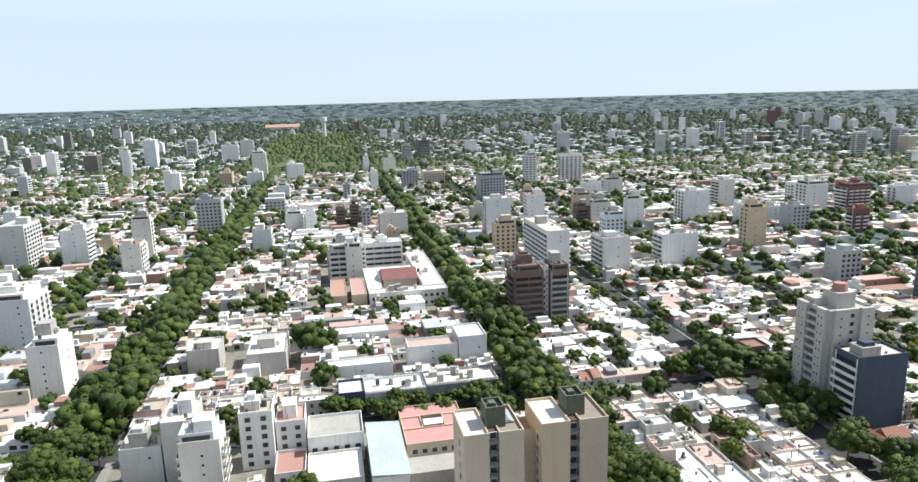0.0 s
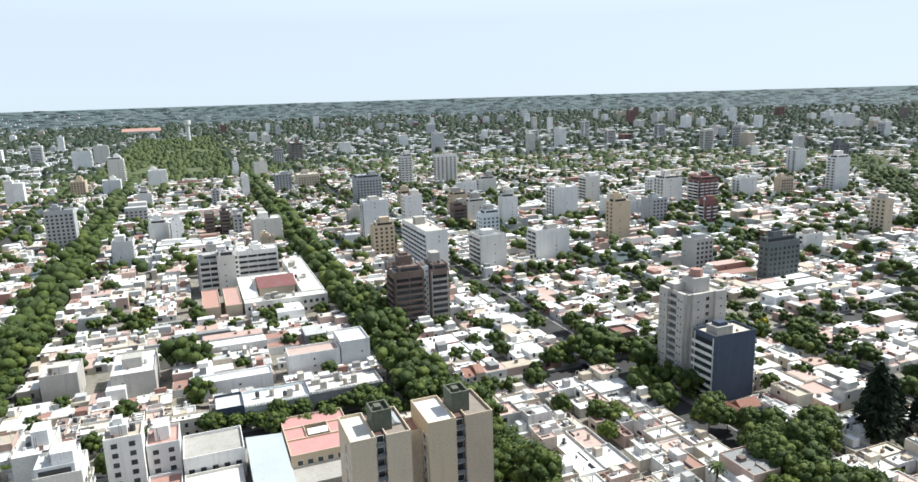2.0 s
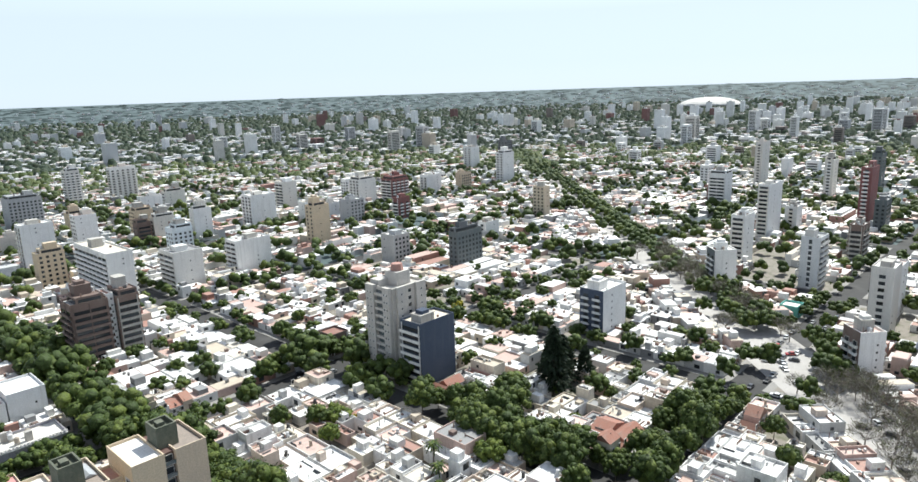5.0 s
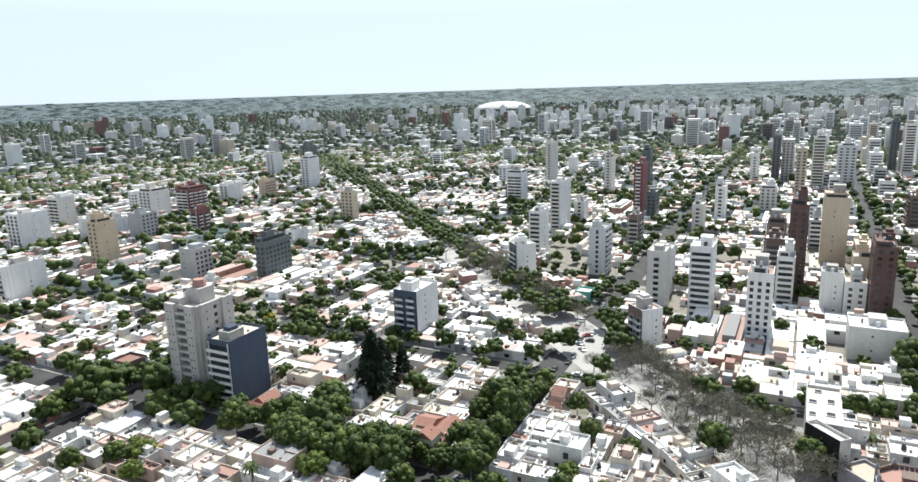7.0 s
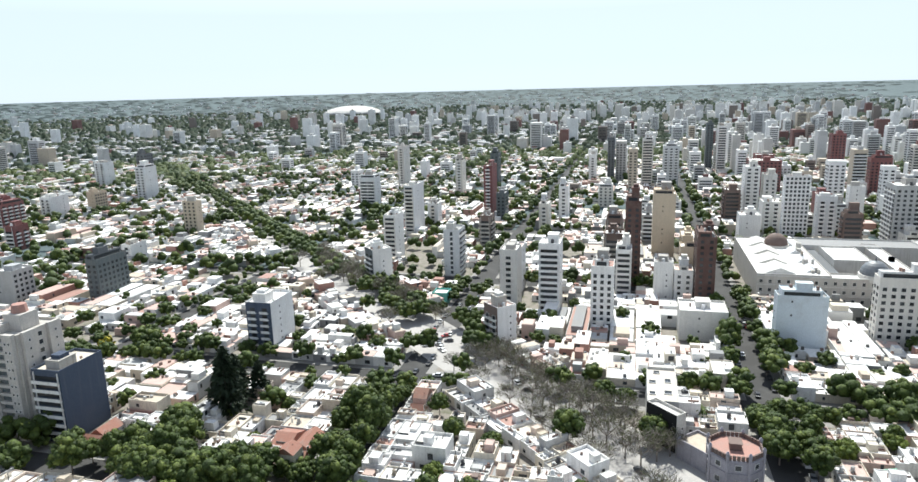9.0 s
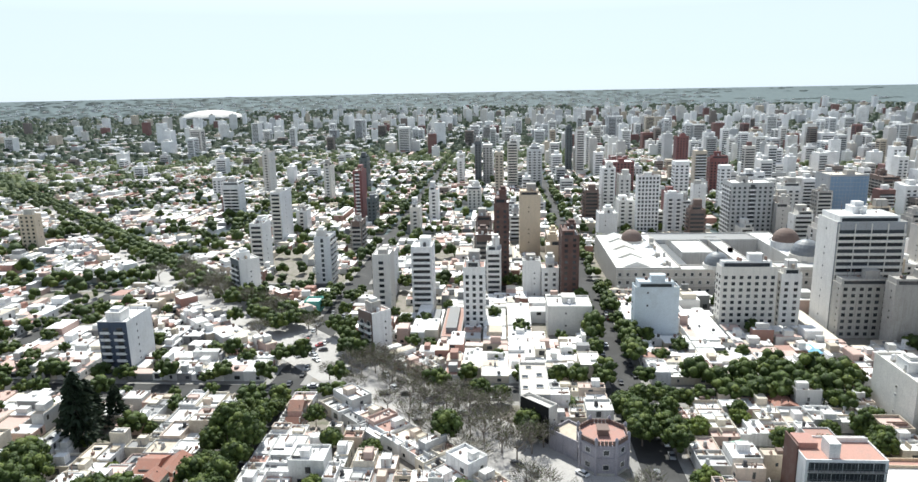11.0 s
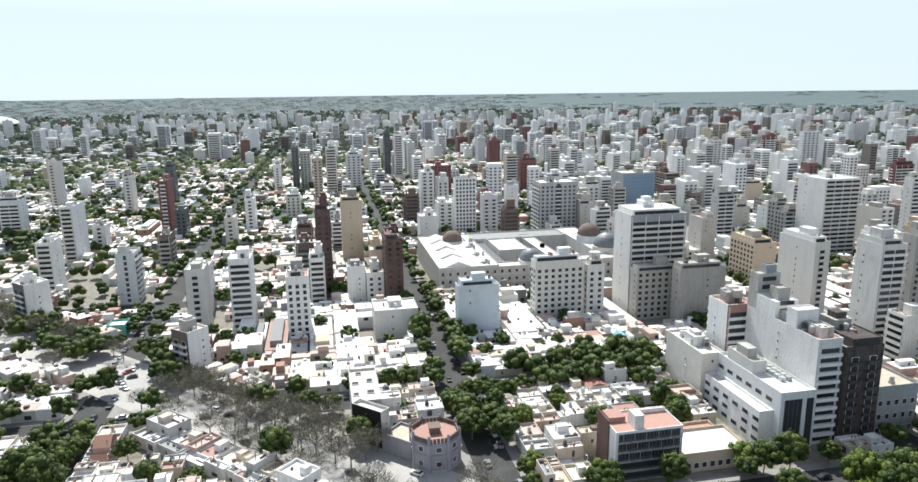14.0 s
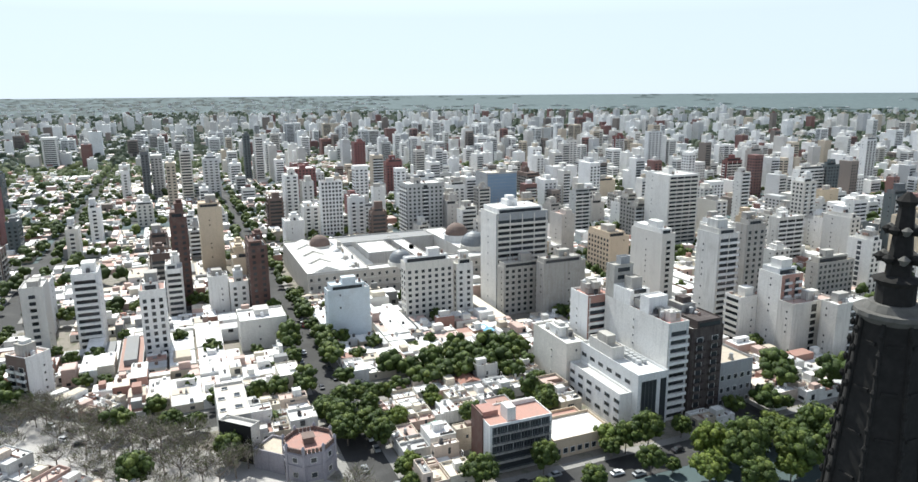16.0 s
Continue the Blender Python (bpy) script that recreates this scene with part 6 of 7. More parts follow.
def lot_house(x, y, w, d, turn, near):
    """A house on a lot: x, y is the front corner; the lot runs w along the front and d back, turned by degrees."""
    global house_count
    c, s = math.cos(radians(turn)), math.sin(radians(turn))
    vols = volumes(w, d)
    if not near:
        for a0, a1, b0, b1, h in vols:
            mx, my = (a0 + a1) / 2, (b0 + b1) / 2
            px, py = x + mx * c - my * s, y + mx * s + my * c
            mid_rows.append((px, py, -0.1, a1 - a0, b1 - b0, h, radians(turn)))
            if abs(px) + abs(py) < 1150:
                mid_roofs.append((px, py, h - 0.1, a1 - a0 - 0.5, b1 - b0 - 0.5, 0.16, radians(turn)))
            if math.hypot(px, py) < 440:
                for k in range(3):
                    wd, u = hr.choice((1.0, 1.5, 2.2)), hr.uniform(-0.3, 0.3)
                    lx, ly = (u * (a1 - a0), -(b1 - b0) / 2) if k == 0 else ((a1 - a0) / 2 * (1 if k == 1 else -1), u * (b1 - b0))
                    mid_panes.append((px + lx * c - ly * s, py + lx * s + ly * c, 0.9 if hr.random() < 0.6 or h < 5.5 else 4.1, wd if k == 0 else 0.12, 0.12 if k == 0 else wd, hr.choice((1.2, 1.5, 2.0)), radians(turn)))
            if abs(px) + abs(py) < 900:
                for k in range(hr.choice((0, 1, 1, 2))):
                    q = hr.uniform(0.5, 1.3)
                    mid_clutter.append((px + hr.uniform(-0.35, 0.35) * (a1 - a0), py + hr.uniform(-0.35, 0.35) * (b1 - b0), h - 0.1, q, hr.uniform(0.5, 1.6), hr.uniform(0.6, 1.6), radians(turn)))
            if hr.random() < 0.3:
                mid_rows.append((px, py, h - 0.1, (a1 - a0) * hr.uniform(0.3, 0.8), (b1 - b0) * hr.uniform(0.3, 0.7), hr.choice((2.0, 2.6, 3.0)), radians(turn)))
        return
    house_count += 1
    root = thing("house", x, y, 0.12, HOUSE_LABELS[2] if vols[0][4] > 6 else hr.choice(HOUSE_LABELS[:2]), "house", turn, "row houses")
    tiled = hr.random() < 0.09
    fittings, panes = Shape(), Shape()
    for i, (a0, a1, b0, b1, h) in enumerate(vols):
        e = 0.03 * i
        sh = Shape()
        if tiled and i < 2:
            sh.box(a0 + 0.03, b0 + 0.03, -0.1, a1 - 0.03, b1 - 0.03, h)
            part("tiled_roof", Shape().gable(a0 + 0.3, b0 + 0.3, a1 - 0.3, b1 - 0.3, h, h + hr.uniform(1.4, 2.4), hr.choice("xy")), M_TILE, root, "clay tile pitched roof")
        else:
            pp = hr.choice((0.3, 0.5, 0.9))
            sh.shell(a0 + 0.02 + e, b0 + 0.02, a1 - 0.02 - e, b1 - 0.02, -0.1, h + pp, h)
            part("roof", Shape().box(a0 + 0.26, b0 + 0.24, h - 0.2, a1 - 0.26, b1 - 0.24, h + 0.02), M_ROOFS, root, "flat coated roof slab")
            k = hr.random()
            if k < 0.36 and a1 - a0 > 4 and b1 - b0 > 4:
                u, v = hr.uniform(0.1, 0.5) * (a1 - a0), hr.uniform(0.1, 0.5) * (b1 - b0)
                uw, vw = hr.uniform(2, 4.5), hr.uniform(2, 4)
                uw, vw, uh = min(uw, a1 - a0 - u - 0.4), min(vw, b1 - b0 - v - 0.4), hr.choice((1.0, 2.2, 2.6))
                part("roof_room", Shape().shell(a0 + u, b0 + v, a0 + u + uw, b0 + v + vw, h, h + uh, h + uh - 0.2, 0.15).box(a0 + u + 0.15, b0 + v + 0.15, h + uh - 0.4, a0 + u + uw - 0.15, b0 + v + vw - 0.15, h + uh - 0.15), M_HOUSE, root)
            elif k < 0.85:
                ob = part("water_tank", TANKM, None, root, "small rooftop water tank") if hr.random() < 0.5 else part("roof_vent", hr.choice(VENTS), None, root, "small rooftop chimney or unit")
                ob.matrix_basis = pose(a0 + hr.uniform(0.25, 0.75) * (a1 - a0), b0 + hr.uniform(0.25, 0.75) * (b1 - b0), h + 0.02)
        part("wall", sh, M_HOUSE, root)
        for k in range(hr.choice((2, 3, 4, 5))):
            u, v = hr.uniform(a0 + 0.6, a1 - 1.6), hr.uniform(b0 + 0.6, b1 - 1.6)
            g = hr.random()
            if g < 0.4:
                fittings.box(u, v, h, u + hr.uniform(0.4, 1.0), v + hr.uniform(0.3, 0.9), h + hr.uniform(0.4, 1.0))
            elif g < 0.6:
                fittings.box(u, v, h, u + 0.22, v + 0.22, h + hr.uniform(1.2, 2.4))
            elif g < 0.8:
                fittings.box(u, b0 + 0.4, h, u + 0.15, min(b1 - 0.4, b0 + hr.uniform(2, 6)), h + hr.uniform(0.3, 1.0))
            else:
                fittings.box(a0 + 0.4, v, h, min(a1 - 0.4, a0 + hr.uniform(2, 6)), v + 0.15, h + hr.uniform(0.3, 1.0))
        for z in ((1.0, 4.2) if h > 5.5 else (1.0,)):
            for k in range(4):
                if hr.random() < 0.4 or (i == 0 and k == 0):
                    continue
                wd, ht = hr.choice((0.8, 1.1, 1.6, 2.4)), hr.choice((1.1, 1.4, 2.0))
                u = hr.uniform(0.15, 0.6)
                if k % 2 == 0:
                    x0, yy = a0 + 0.5 + u * (a1 - a0 - wd - 1), (b0 if k == 0 else b1)
                    panes.box(x0, yy - 0.05, z, x0 + wd, yy + 0.05, z + ht)
                else:
                    y0, xx = b0 + 0.5 + u * (b1 - b0 - wd - 1), (a0 + e if k == 1 else a1 - e)
                    panes.box(xx - 0.05, y0, z, xx + 0.05, y0 + wd, z + ht)
    part("roof_clutter", fittings, M_CLUT, root, "ducts, low walls and units on the roof", "stuff")
    part("rear_glazing", panes, M_GLASS, root, "dark patio and side windows", "stuff")
    fh = vols[0][4]
    cols = max(2, int(w / 2.6))
    door = hr.randrange(cols)
    for st in range(2 if fh > 6 else 1):
        for k in range(cols):
            u = (k + 0.5) * w / cols
            ob = part("door" if (k == door and st == 0) else "window", HDOOR if (k == door and st == 0) else HWIN, None, root)
            ob.matrix_basis = pose(u, 0.02, 0.05 if (k == door and st == 0) else 0.95 + st * 3.2)


def lots_of(x0, y0, x1, y1):
    """Front corner, width, depth and turn of every lot round a block."""
    res = []
    w, h = x1 - x0, y1 - y0
    ends = min(24.0, h * 0.24)
    side = min(w / 2, 40.0)

    def split(a, b):
        out, p = [], a
        while p < b - 4:
            q = min(b, p + hr.uniform(7.5, 13.5))
            if b - q < 5:
                q = b
            out.append((p, q))
            p = q
        return out
    for a, b in split(x0, x1):
        res.append((a, y0, b - a, ends, 0))
    for a, b in split(x0, x1):
        res.append((b, y1, b - a, ends, 180))
    for a, b in split(y0 + ends, y1 - ends):
        res.append((x0, b, b - a, side * hr.uniform(0.9, 1.0), 270))
    for a, b in split(y0 + ends, y1 - ends):
        res.append((x1, a, b - a, side * hr.uniform(0.9, 1.0), 90))
    if w - 2 * side > 6:
        for a, b in split(y0 + ends, y1 - ends):
            res.append((x0 + side, a, w - 2 * side, b - a - 1, 0))
    return res


def lot_rect(l):
    x, y, w, d, t = l
    c, s = round(math.cos(radians(t))), round(math.sin(radians(t)))
    xs = (x, x + w * c - d * s)
    ys = (y, y + w * s + d * c)
    return min(xs), min(ys), max(xs), max(ys)


NEAR_R, NEAR_T = 258.0, 430.0
PARKS = [(-141, -400, 141, 75), (-140, 1056, 130, 2300)]


def in_park(x, y):
    return any(a < x < c and b < y < d for a, b, c, d in PARKS)


FILL = [
    (M_WHITE, "B", "0", "white apartment block with stacked balconies and blank side walls", None),
    (M_WHITE, "R", "0", "white apartment block with long balcony bands", None),
    (M_WHITE, "W", "0", "white apartment block with a blank party wall", None),
    (M_CREAM, "W", "0", "beige apartment block with rows of windows", None),
    (M_WARM, "B", "0", "warm grey apartment block with stacked balconies", None),
    (M_GREYW, "R", "0", "grey apartment block with balcony bands", None),
    (M_CONC, "R", "W", "weathered concrete apartment block", None),
    (M_WHITE, "G", "S", "white apartment block with a close window grid", None),
    (M_BROWN, "R", "0", "brown brick apartment block with pale balcony bands", None),
    (M_WHITE, "B", "W", "white apartment block with windows and balconies", None),
    (M_RED, "B", "0", "red brick apartment block with white balconies", None),
    (M_WARM, "0", "0", "warm grey apartment block with blank party walls", None),
    (M_SLATE, "R", "0", "slate grey apartment block with pale balcony bands", None),
    (M_WARM, "R", "S", "stained grey apartment block with a window slot", None),
    (M_OFFW, "R", "0", "off-white apartment block with balcony bands", None),
    (M_OFFW, "W", "0", "off-white apartment block with rows of windows", None),
]


def town_share(x, y):
    """How many of the lots carry a tall building: few in the suburbs, many in the centre."""
    az, r = math.degrees(math.atan2(-x, y)), math.hypot(x, y)
    return 0.012 + 0.36 / (1 + math.exp((az + 99) / 5)) + 0.02 / (1 + math.exp((az + 55) / 8)) * (r > 500)


ON_DIAG = []
far_towers, far_glass, far_bands = [], [], []


def join_tower(x, y, w, d, h, z, kind, glazed=True):
    """Adds a far tower to the joined ones: body, roof housing, windows or balcony bands by floor."""
    far_towers.append((x, y, z - 0.3, w, d, h + 0.3, 0))
    ox = (kind - 0.5) * w * 0.4
    if kind < 0.75:
        far_towers.append((x + ox, y, z + h, w * (0.25 + 0.3 * kind), d * 0.4, 2.5 + 2.5 * kind, 0))
    if not glazed:
        return
    near = math.hypot(x, y) < 850
    for k in range(int(h / 2.9) - 1):
        zz = z + 2.3 + k * 2.9
        for sy in (-1, 1):
            if kind > 0.7:
                n = max(2, int(w / 3.4)) if near else 1
                for i in range(n):
                    far_glass.append((x + (i + 0.5 - n / 2) * w / n, y + sy * d / 2, zz, w / n * (0.5 if near else 0.78), 0.2, 1.4, 0))
        for sx in (-1, 1):
            if kind > 0.42:
                n = max(2, int(d / 3.4)) if near else 1
                for i in range(n):
                    far_glass.append((x + sx * w / 2, y + (i + 0.5 - n / 2) * d / n, zz, 0.2, d / n * (0.5 if near else 0.78), 1.4, 0))
            elif near:
                far_glass.append((x + sx * w / 2, y, zz, 0.2, d * 0.85, 1.5, 0))
                far_bands.append((x + sx * (w / 2 + 0.4), y, zz - 1.1, 0.9, d * 0.94, 1.0, 0))


def touched(x0, y0, x1, y1):
    """True where a small plot would run into a placed building or a house on the diagonal."""
    if any(min(x1, c[2]) - max(x0, c[0]) > 0.2 and min(y1, c[3]) - max(y0, c[1]) > 0.2 for c in CLEAR):
        return True
    mx, my = (x0 + x1) / 2, (y0 + y1) / 2
    return any(math.hypot(mx - a, my - b) < 8.5 for a, b in ON_DIAG)


# houses along the diagonal avenue
for side in (-1, 1):
    p = 18.0
    while p < 760:
        w = hr.uniform(8, 13)
        mx, my = 145 + (p + w / 2) * 0.7071, -46 + (p + w / 2) * 0.7071
        off = side * (DIAGH + 7)
        cx, cy = mx - off * 0.7071, my + off * 0.7071
        ok = all(abs(cx - q) > HALF + 8 for q in XS) and all(abs(cy - q) > HALF + 8 for q in YS)
        if ok and not blocked(cx - 7, cy - 7, cx + 7, cy + 7):
            fx, fy = 145 + (p if side > 0 else p + w) * 0.7071 - side * DIAGH * 0.7071, -46 + (p if side > 0 else p + w) * 0.7071 + side * DIAGH * 0.7071
            ON_DIAG.append((cx, cy))
            lot_house(fx, fy, w - 0.1, hr.uniform(11, 16), 45 if side > 0 else 225, math.hypot(cx, cy) < NEAR_R)
        p += w

# ---- awnings and a painted shop ----
M_BLUECLOTH = surface("blue_tarpaulin", [(0.10, 0.33, 0.50)], rough=0.6, stain=0.3, stain_scale=0.8, dirt=(0.2, 0.36, 0.46))
M_GREENCLOTH = surface("green_awning_cloth", [(0.02, 0.22, 0.12)], rough=0.6, stain=0.3, stain_scale=0.8)
M_TEAL = surface("teal_wall_paint", [(0.12, 0.42, 0.36)], stain=0.4, stain_scale=0.3, streak=0.3)


def awning(x, y, z, w, d, cloth, label):
    """A slack cloth roof on four poles."""
    root = thing("awning", x, y, 0.15, label, "awning")
    s, n = Shape(), 6
    for i in range(n + 1):
        for j in range(n + 1):
            u, v = i / n, j / n
            s.v.append((u * w, v * d, z + 0.35 * (1 - 2 * v) - 0.5 * math.sin(math.pi * u) * math.sin(math.pi * v)))
    for i in range(n):
        for j in range(n):
            a = i * (n + 1) + j
            s.f.append((a, a + n + 1, a + n + 2, a + 1))
    part("cloth", s, cloth, root)
    for u, v in ((0, 0), (w, 0), (0, d), (w, d)):
        part("pole", Shape().prism(u, v, -0.1, z + (0.35 if v == 0 else -0.35), 0.06, 0.06, 6), M_METAL, root)


for x, y, z, w, d, cloth, note in ((263.5, -127.5, 3.6, 5.0, 4.5, M_BLUECLOTH, "blue tarpaulin stretched over a yard"), (269.2, -126.8, 3.4, 5.0, 4.0, M_BLUECLOTH, "blue tarpaulin stretched over a yard"), (190.5, -72.5, 3.2, 4.0, 3.2, M_GREENCLOTH, "green cloth awning over a patio")):
    CLEAR.append((x - 1, y - 1, x + w + 1, y + d + 1))
    awning(x, y, z, w, d, cloth, note)
tower(324.0, 93.0, 9.0, 8.0, 6.2, M_TEAL, "0", "W", "low teal-painted shop with a white roof", roof=M_WHITE, top=False, name="shop")
tower(176.7, -118.2, 6.0, 13.5, 5.0, M_CREAM, "0", "0", "low cream house with a terracotta flat roof", roof=M_RUST, top=False, name="house")

# low houses and patios behind the villa
for x, y, w, d in ((206.5, -35.8, 8.6, 20), (215.3, -35.8, 9.4, 12), (215.3, -22.5, 9.4, 6.8), (224.9, -35.8, 8.8, 20)):
    lot_house(x, y, w, d, 0, True)

# houses and gardens packed between the institution and the cross street
for u in range(5):
    for v in range(8):
        x, y = 178.2 + u * 9.2, -124.5 + v * 8.6
        if touched(x, y, x + 9, y + 8.4):
            continue
        if hr.random() < 0.26:
            for k in range(2):
                tree(x + hr.uniform(2, 7), y + hr.uniform(2, 6.5), hr.choice(("green", "bright")), hr.uniform(0.55, 0.95))
        else:
            lot_house(x, y, 9.1, 8.5, 0, True)
CLEAR.append((178.2, -124.5, 224.2, -55.7))

for i in range(len(XS) - 1):
    for j in range(len(YS) - 1):
        x0, y0, x1, y1 = XS[i] + HALF, YS[j] + HALF, XS[i + 1] - HALF, YS[j + 1] - HALF
        cx, cy = (x0 + x1) / 2, (y0 + y1) / 2
        r = math.hypot(cx, cy)
        if in_park(cx, cy) or not any(seen_way(a, b) for a in (x0, x1) for b in (y0, y1)) or r > 1250:
            continue
        if r < 480:
            tagged(new("pavement", Shape().box(x0, y0, -0.2, x1, y1, 0.15).mesh("pavement", M_PAVE)), "raised concrete pavement round a city block", "pavement", kind="structure")
            tagged(new("ground", Shape().box(x0 + PAVE, y0 + PAVE, 0.1, x1 - PAVE, y1 - PAVE, 0.17).mesh("ground", M_YARD)), "paved patios and planted soil inside a city block", "ground", kind="structure")
        for l in lots_of(x0 + PAVE, y0 + PAVE, x1 - PAVE, y1 - PAVE):
            a0, b0, a1, b1 = lot_rect(l)
            mx, my = (a0 + a1) / 2, (b0 + b1) / 2
            if not seen_way(mx, my):
                continue
            rr = math.hypot(mx, my)
            lo = min(diag_off(p, q) for p in (a0, mx, a1) for q in (b0, my, b1)) if mx > 140 else 99
            crosses = mx > 140 and min(p - q for p in (a0, a1) for q in (b0, b1)) < -DIAG0 < max(p - q for p in (a0, a1) for q in (b0, b1))
            if lo < DIAGH + 15 or crosses or blocked(a0, b0, a1, b1):
                nx, ny = max(1, round((a1 - a0) / 8)), max(1, round((b1 - b0) / 8))
                for u in range(nx):
                    for v in range(ny):
                        c0, c1 = a0 + u * (a1 - a0) / nx, a0 + (u + 1) * (a1 - a0) / nx
                        d0, d1 = b0 + v * (b1 - b0) / ny, b0 + (v + 1) * (b1 - b0) / ny
                        near_diag = mx > 140 and min(diag_off(p, q) for p in (c0, c1) for q in (d0, d1)) < DIAGH + 0.5
                        if not near_diag and not touched(c0, d0, c1, d1) and hr.random() < 0.97:
                            if hr.random() < 0.2:
                                tree((c0 + c1) / 2, (d0 + d1) / 2, "bright" if hr.random() < 0.4 else "green", hr.uniform(0.6, 0.95))
                            else:
                                lot_house(c0, d0, c1 - c0 - 0.06, d1 - d0 - 0.06, 0, rr < NEAR_R)
                continue
            p_town = town_share(mx, my)
            if rr > 620 and hr.random() < p_town:
                az = math.degrees(math.atan2(-mx, my))
                tw, td = min(a1 - a0, hr.uniform(10, 20)), min(b1 - b0, hr.uniform(8.5, 15))
                join_tower(mx, my, tw, td, 2.9 * hr.choice((4, 5, 6, 7, 8, 9, 10) if az > -75 else (3, 4, 4, 5, 5, 6, 6, 7, 8, 9, 10, 11, 13, 15)) + 1.5, 0.0, hr.random())
                continue
            if (400 if mx < 0 or math.degrees(math.atan2(-mx, my)) < -70 else 470) < rr <= 620 and hr.random() < p_town:
                tw, td = min(a1 - a0, hr.uniform(10, 22)), min(b1 - b0, hr.uniform(8.5, 14))
                az = math.degrees(math.atan2(-mx, my))
                st = hr.choice(FILL if az < -75 else FILL[:5])
                hh = 2.9 * hr.choice((4, 5, 6, 7, 8, 9, 10) if az > -75 else (3, 4, 4, 5, 5, 6, 6, 7, 8, 9, 10, 11, 13, 15)) + 1.5
                tower(a0 if l[4] != 90 else a1 - tw, b0 if l[4] != 180 else b1 - td, tw, td, hh, st[0], st[1], st[2], st[3], trim=st[4], clear=False)
                continue
            if hr.random() < (0.03 if rr < 340 else 0.24) * (0.5 if my < -120 else 1):
                k = "green" if hr.random() < 0.7 else "bright"
                if rr < NEAR_T:
                    tree(mx, my, k, hr.uniform(0.7, 1.1))
                else:
                    mid_trees.append((mx, my, 0, hr.uniform(0.9, 1.5)))
                continue
            depth = l[3]
            if rr < NEAR_R and depth > 15 and hr.random() < (0.6 if mx > 150 and my > 90 else 0.3):
                depth -= 4.6
                c, s = math.cos(radians(l[4])), math.sin(radians(l[4]))
                u, v = l[2] * hr.uniform(0.3, 0.7), depth + 2.3
                tree(l[0] + u * c - v * s, l[1] + u * s + v * c, "bright" if hr.random() < 0.35 else "yellow" if hr.random() < 0.06 else "green", hr.uniform(0.5, 0.95))
            lot_house(*l[:2], l[2] - 0.06, depth, l[4], rr < NEAR_R)
            if hr.random() < (0.85 if my > 60 else 0.6 if my > -120 else 0.35):
                q = (hr.uniform(a0 + 2, a1 - 2), hr.uniform(b0 + 2, b1 - 2)) if rr > NEAR_R else None
                if q:
                    if rr < NEAR_T:
                        tree(*q, "bright" if hr.random() < 0.3 else "green", hr.uniform(0.55, 0.9))
                    else:
                        mid_trees.append((*q, 0, hr.uniform(0.65, 1.25)))

# ---- street trees ----
THICK = {("x", -80): 0.9, ("x", 72): 0.88, ("y", 84): 0.6, ("x", 150): 0.5, ("x", 232): 0.6, ("x", -150): 0.8, ("y", -46): 0.6}
for axis, lines in (("x", XS), ("y", YS)):
    for q in lines:
        dens = THICK.get((axis, q), 0.62)
        p = -1080
        while p < 1190:
            p += hr.uniform(5.5, 9.5)
            dens = THICK.get((axis, q), 0.62)
            if (axis == "y" and q == 84 and 150 < p < 226) or (axis == "x" and q == 150 and 96 < p < 165):
                dens = 0.97
            if axis == "y" and q == -46 and 225 < p < 440:
                dens = 0.84 if p < 330 else 0.8
            if (axis == "y" and q == 219 and 160 < p < 345) or (axis == "x" and q == 232 and 150 < p < 340):
                dens = 0.8
            if axis == "x" and q == 232 and -175 < p < -62:
                dens = 0.84
            for side in (-1, 1):
                if hr.random() > dens:
                    continue
                off = side * (HALF - 1.2 if dens > 0.85 else HALF + 0.9)
                off += hr.uniform(-1.2, 1.2)
                x, y = (q + off, p + hr.uniform(-1.5, 1.5)) if axis == "x" else (p + hr.uniform(-1.5, 1.5), q + off)
                cross = YS if axis == "x" else XS
                if min(abs(p - c) for c in cross) < HALF + 1 and dens < 0.85:
                    continue
                rr = math.hypot(x, y)
                if not seen_way(x, y) or in_park(x, y) or rr > 1250 or rr < 100:
                    continue
                if diag_off(x, y) < DIAGH and x > 140:
                    continue
                if blocked(x - 1, y - 1, x + 1, y + 1):
                    continue
                if rr < NEAR_T:
                    tree(x, y, "green", hr.uniform(0.65, 1.2) * (1.05 if dens in (0.97, 0.84) else 1.45 if dens > 0.85 else 0.85))
                else:
                    mid_trees.append((x, y, 0, hr.uniform(0.65, 1.25) * (1.45 if dens > 0.85 else 1.0)))
p = 14.0
while p < 800:
    for off in (-11.0, -5.5, 1.0, 11.0):
        if hr.random() < {-11.0: 0.05, -5.5: 0.1, 1.0: 0.4, 11.0: 0.6}[off] * (0.9 if p < 90 else 1):
            continue
        x, y = 145 + p * 0.7071 - off * 0.7071, -46 + p * 0.7071 + off * 0.7071
        if math.hypot(x - 275, y - 85) < 15 or math.hypot(x - 184, y + 30) < 19:
            continue
        if math.hypot(x, y) < 460:
            tree(x, y, "bare" if hr.random() < (0.93 if p < 150 else 0.5) else "bright" if hr.random() < 0.5 else "green", hr.uniform(0.85, 1.15), 0.19)
        else:
            mid_trees.append((x, y, 0, hr.uniform(0.8, 1.1)))
    p += hr.uniform(5.5, 8)

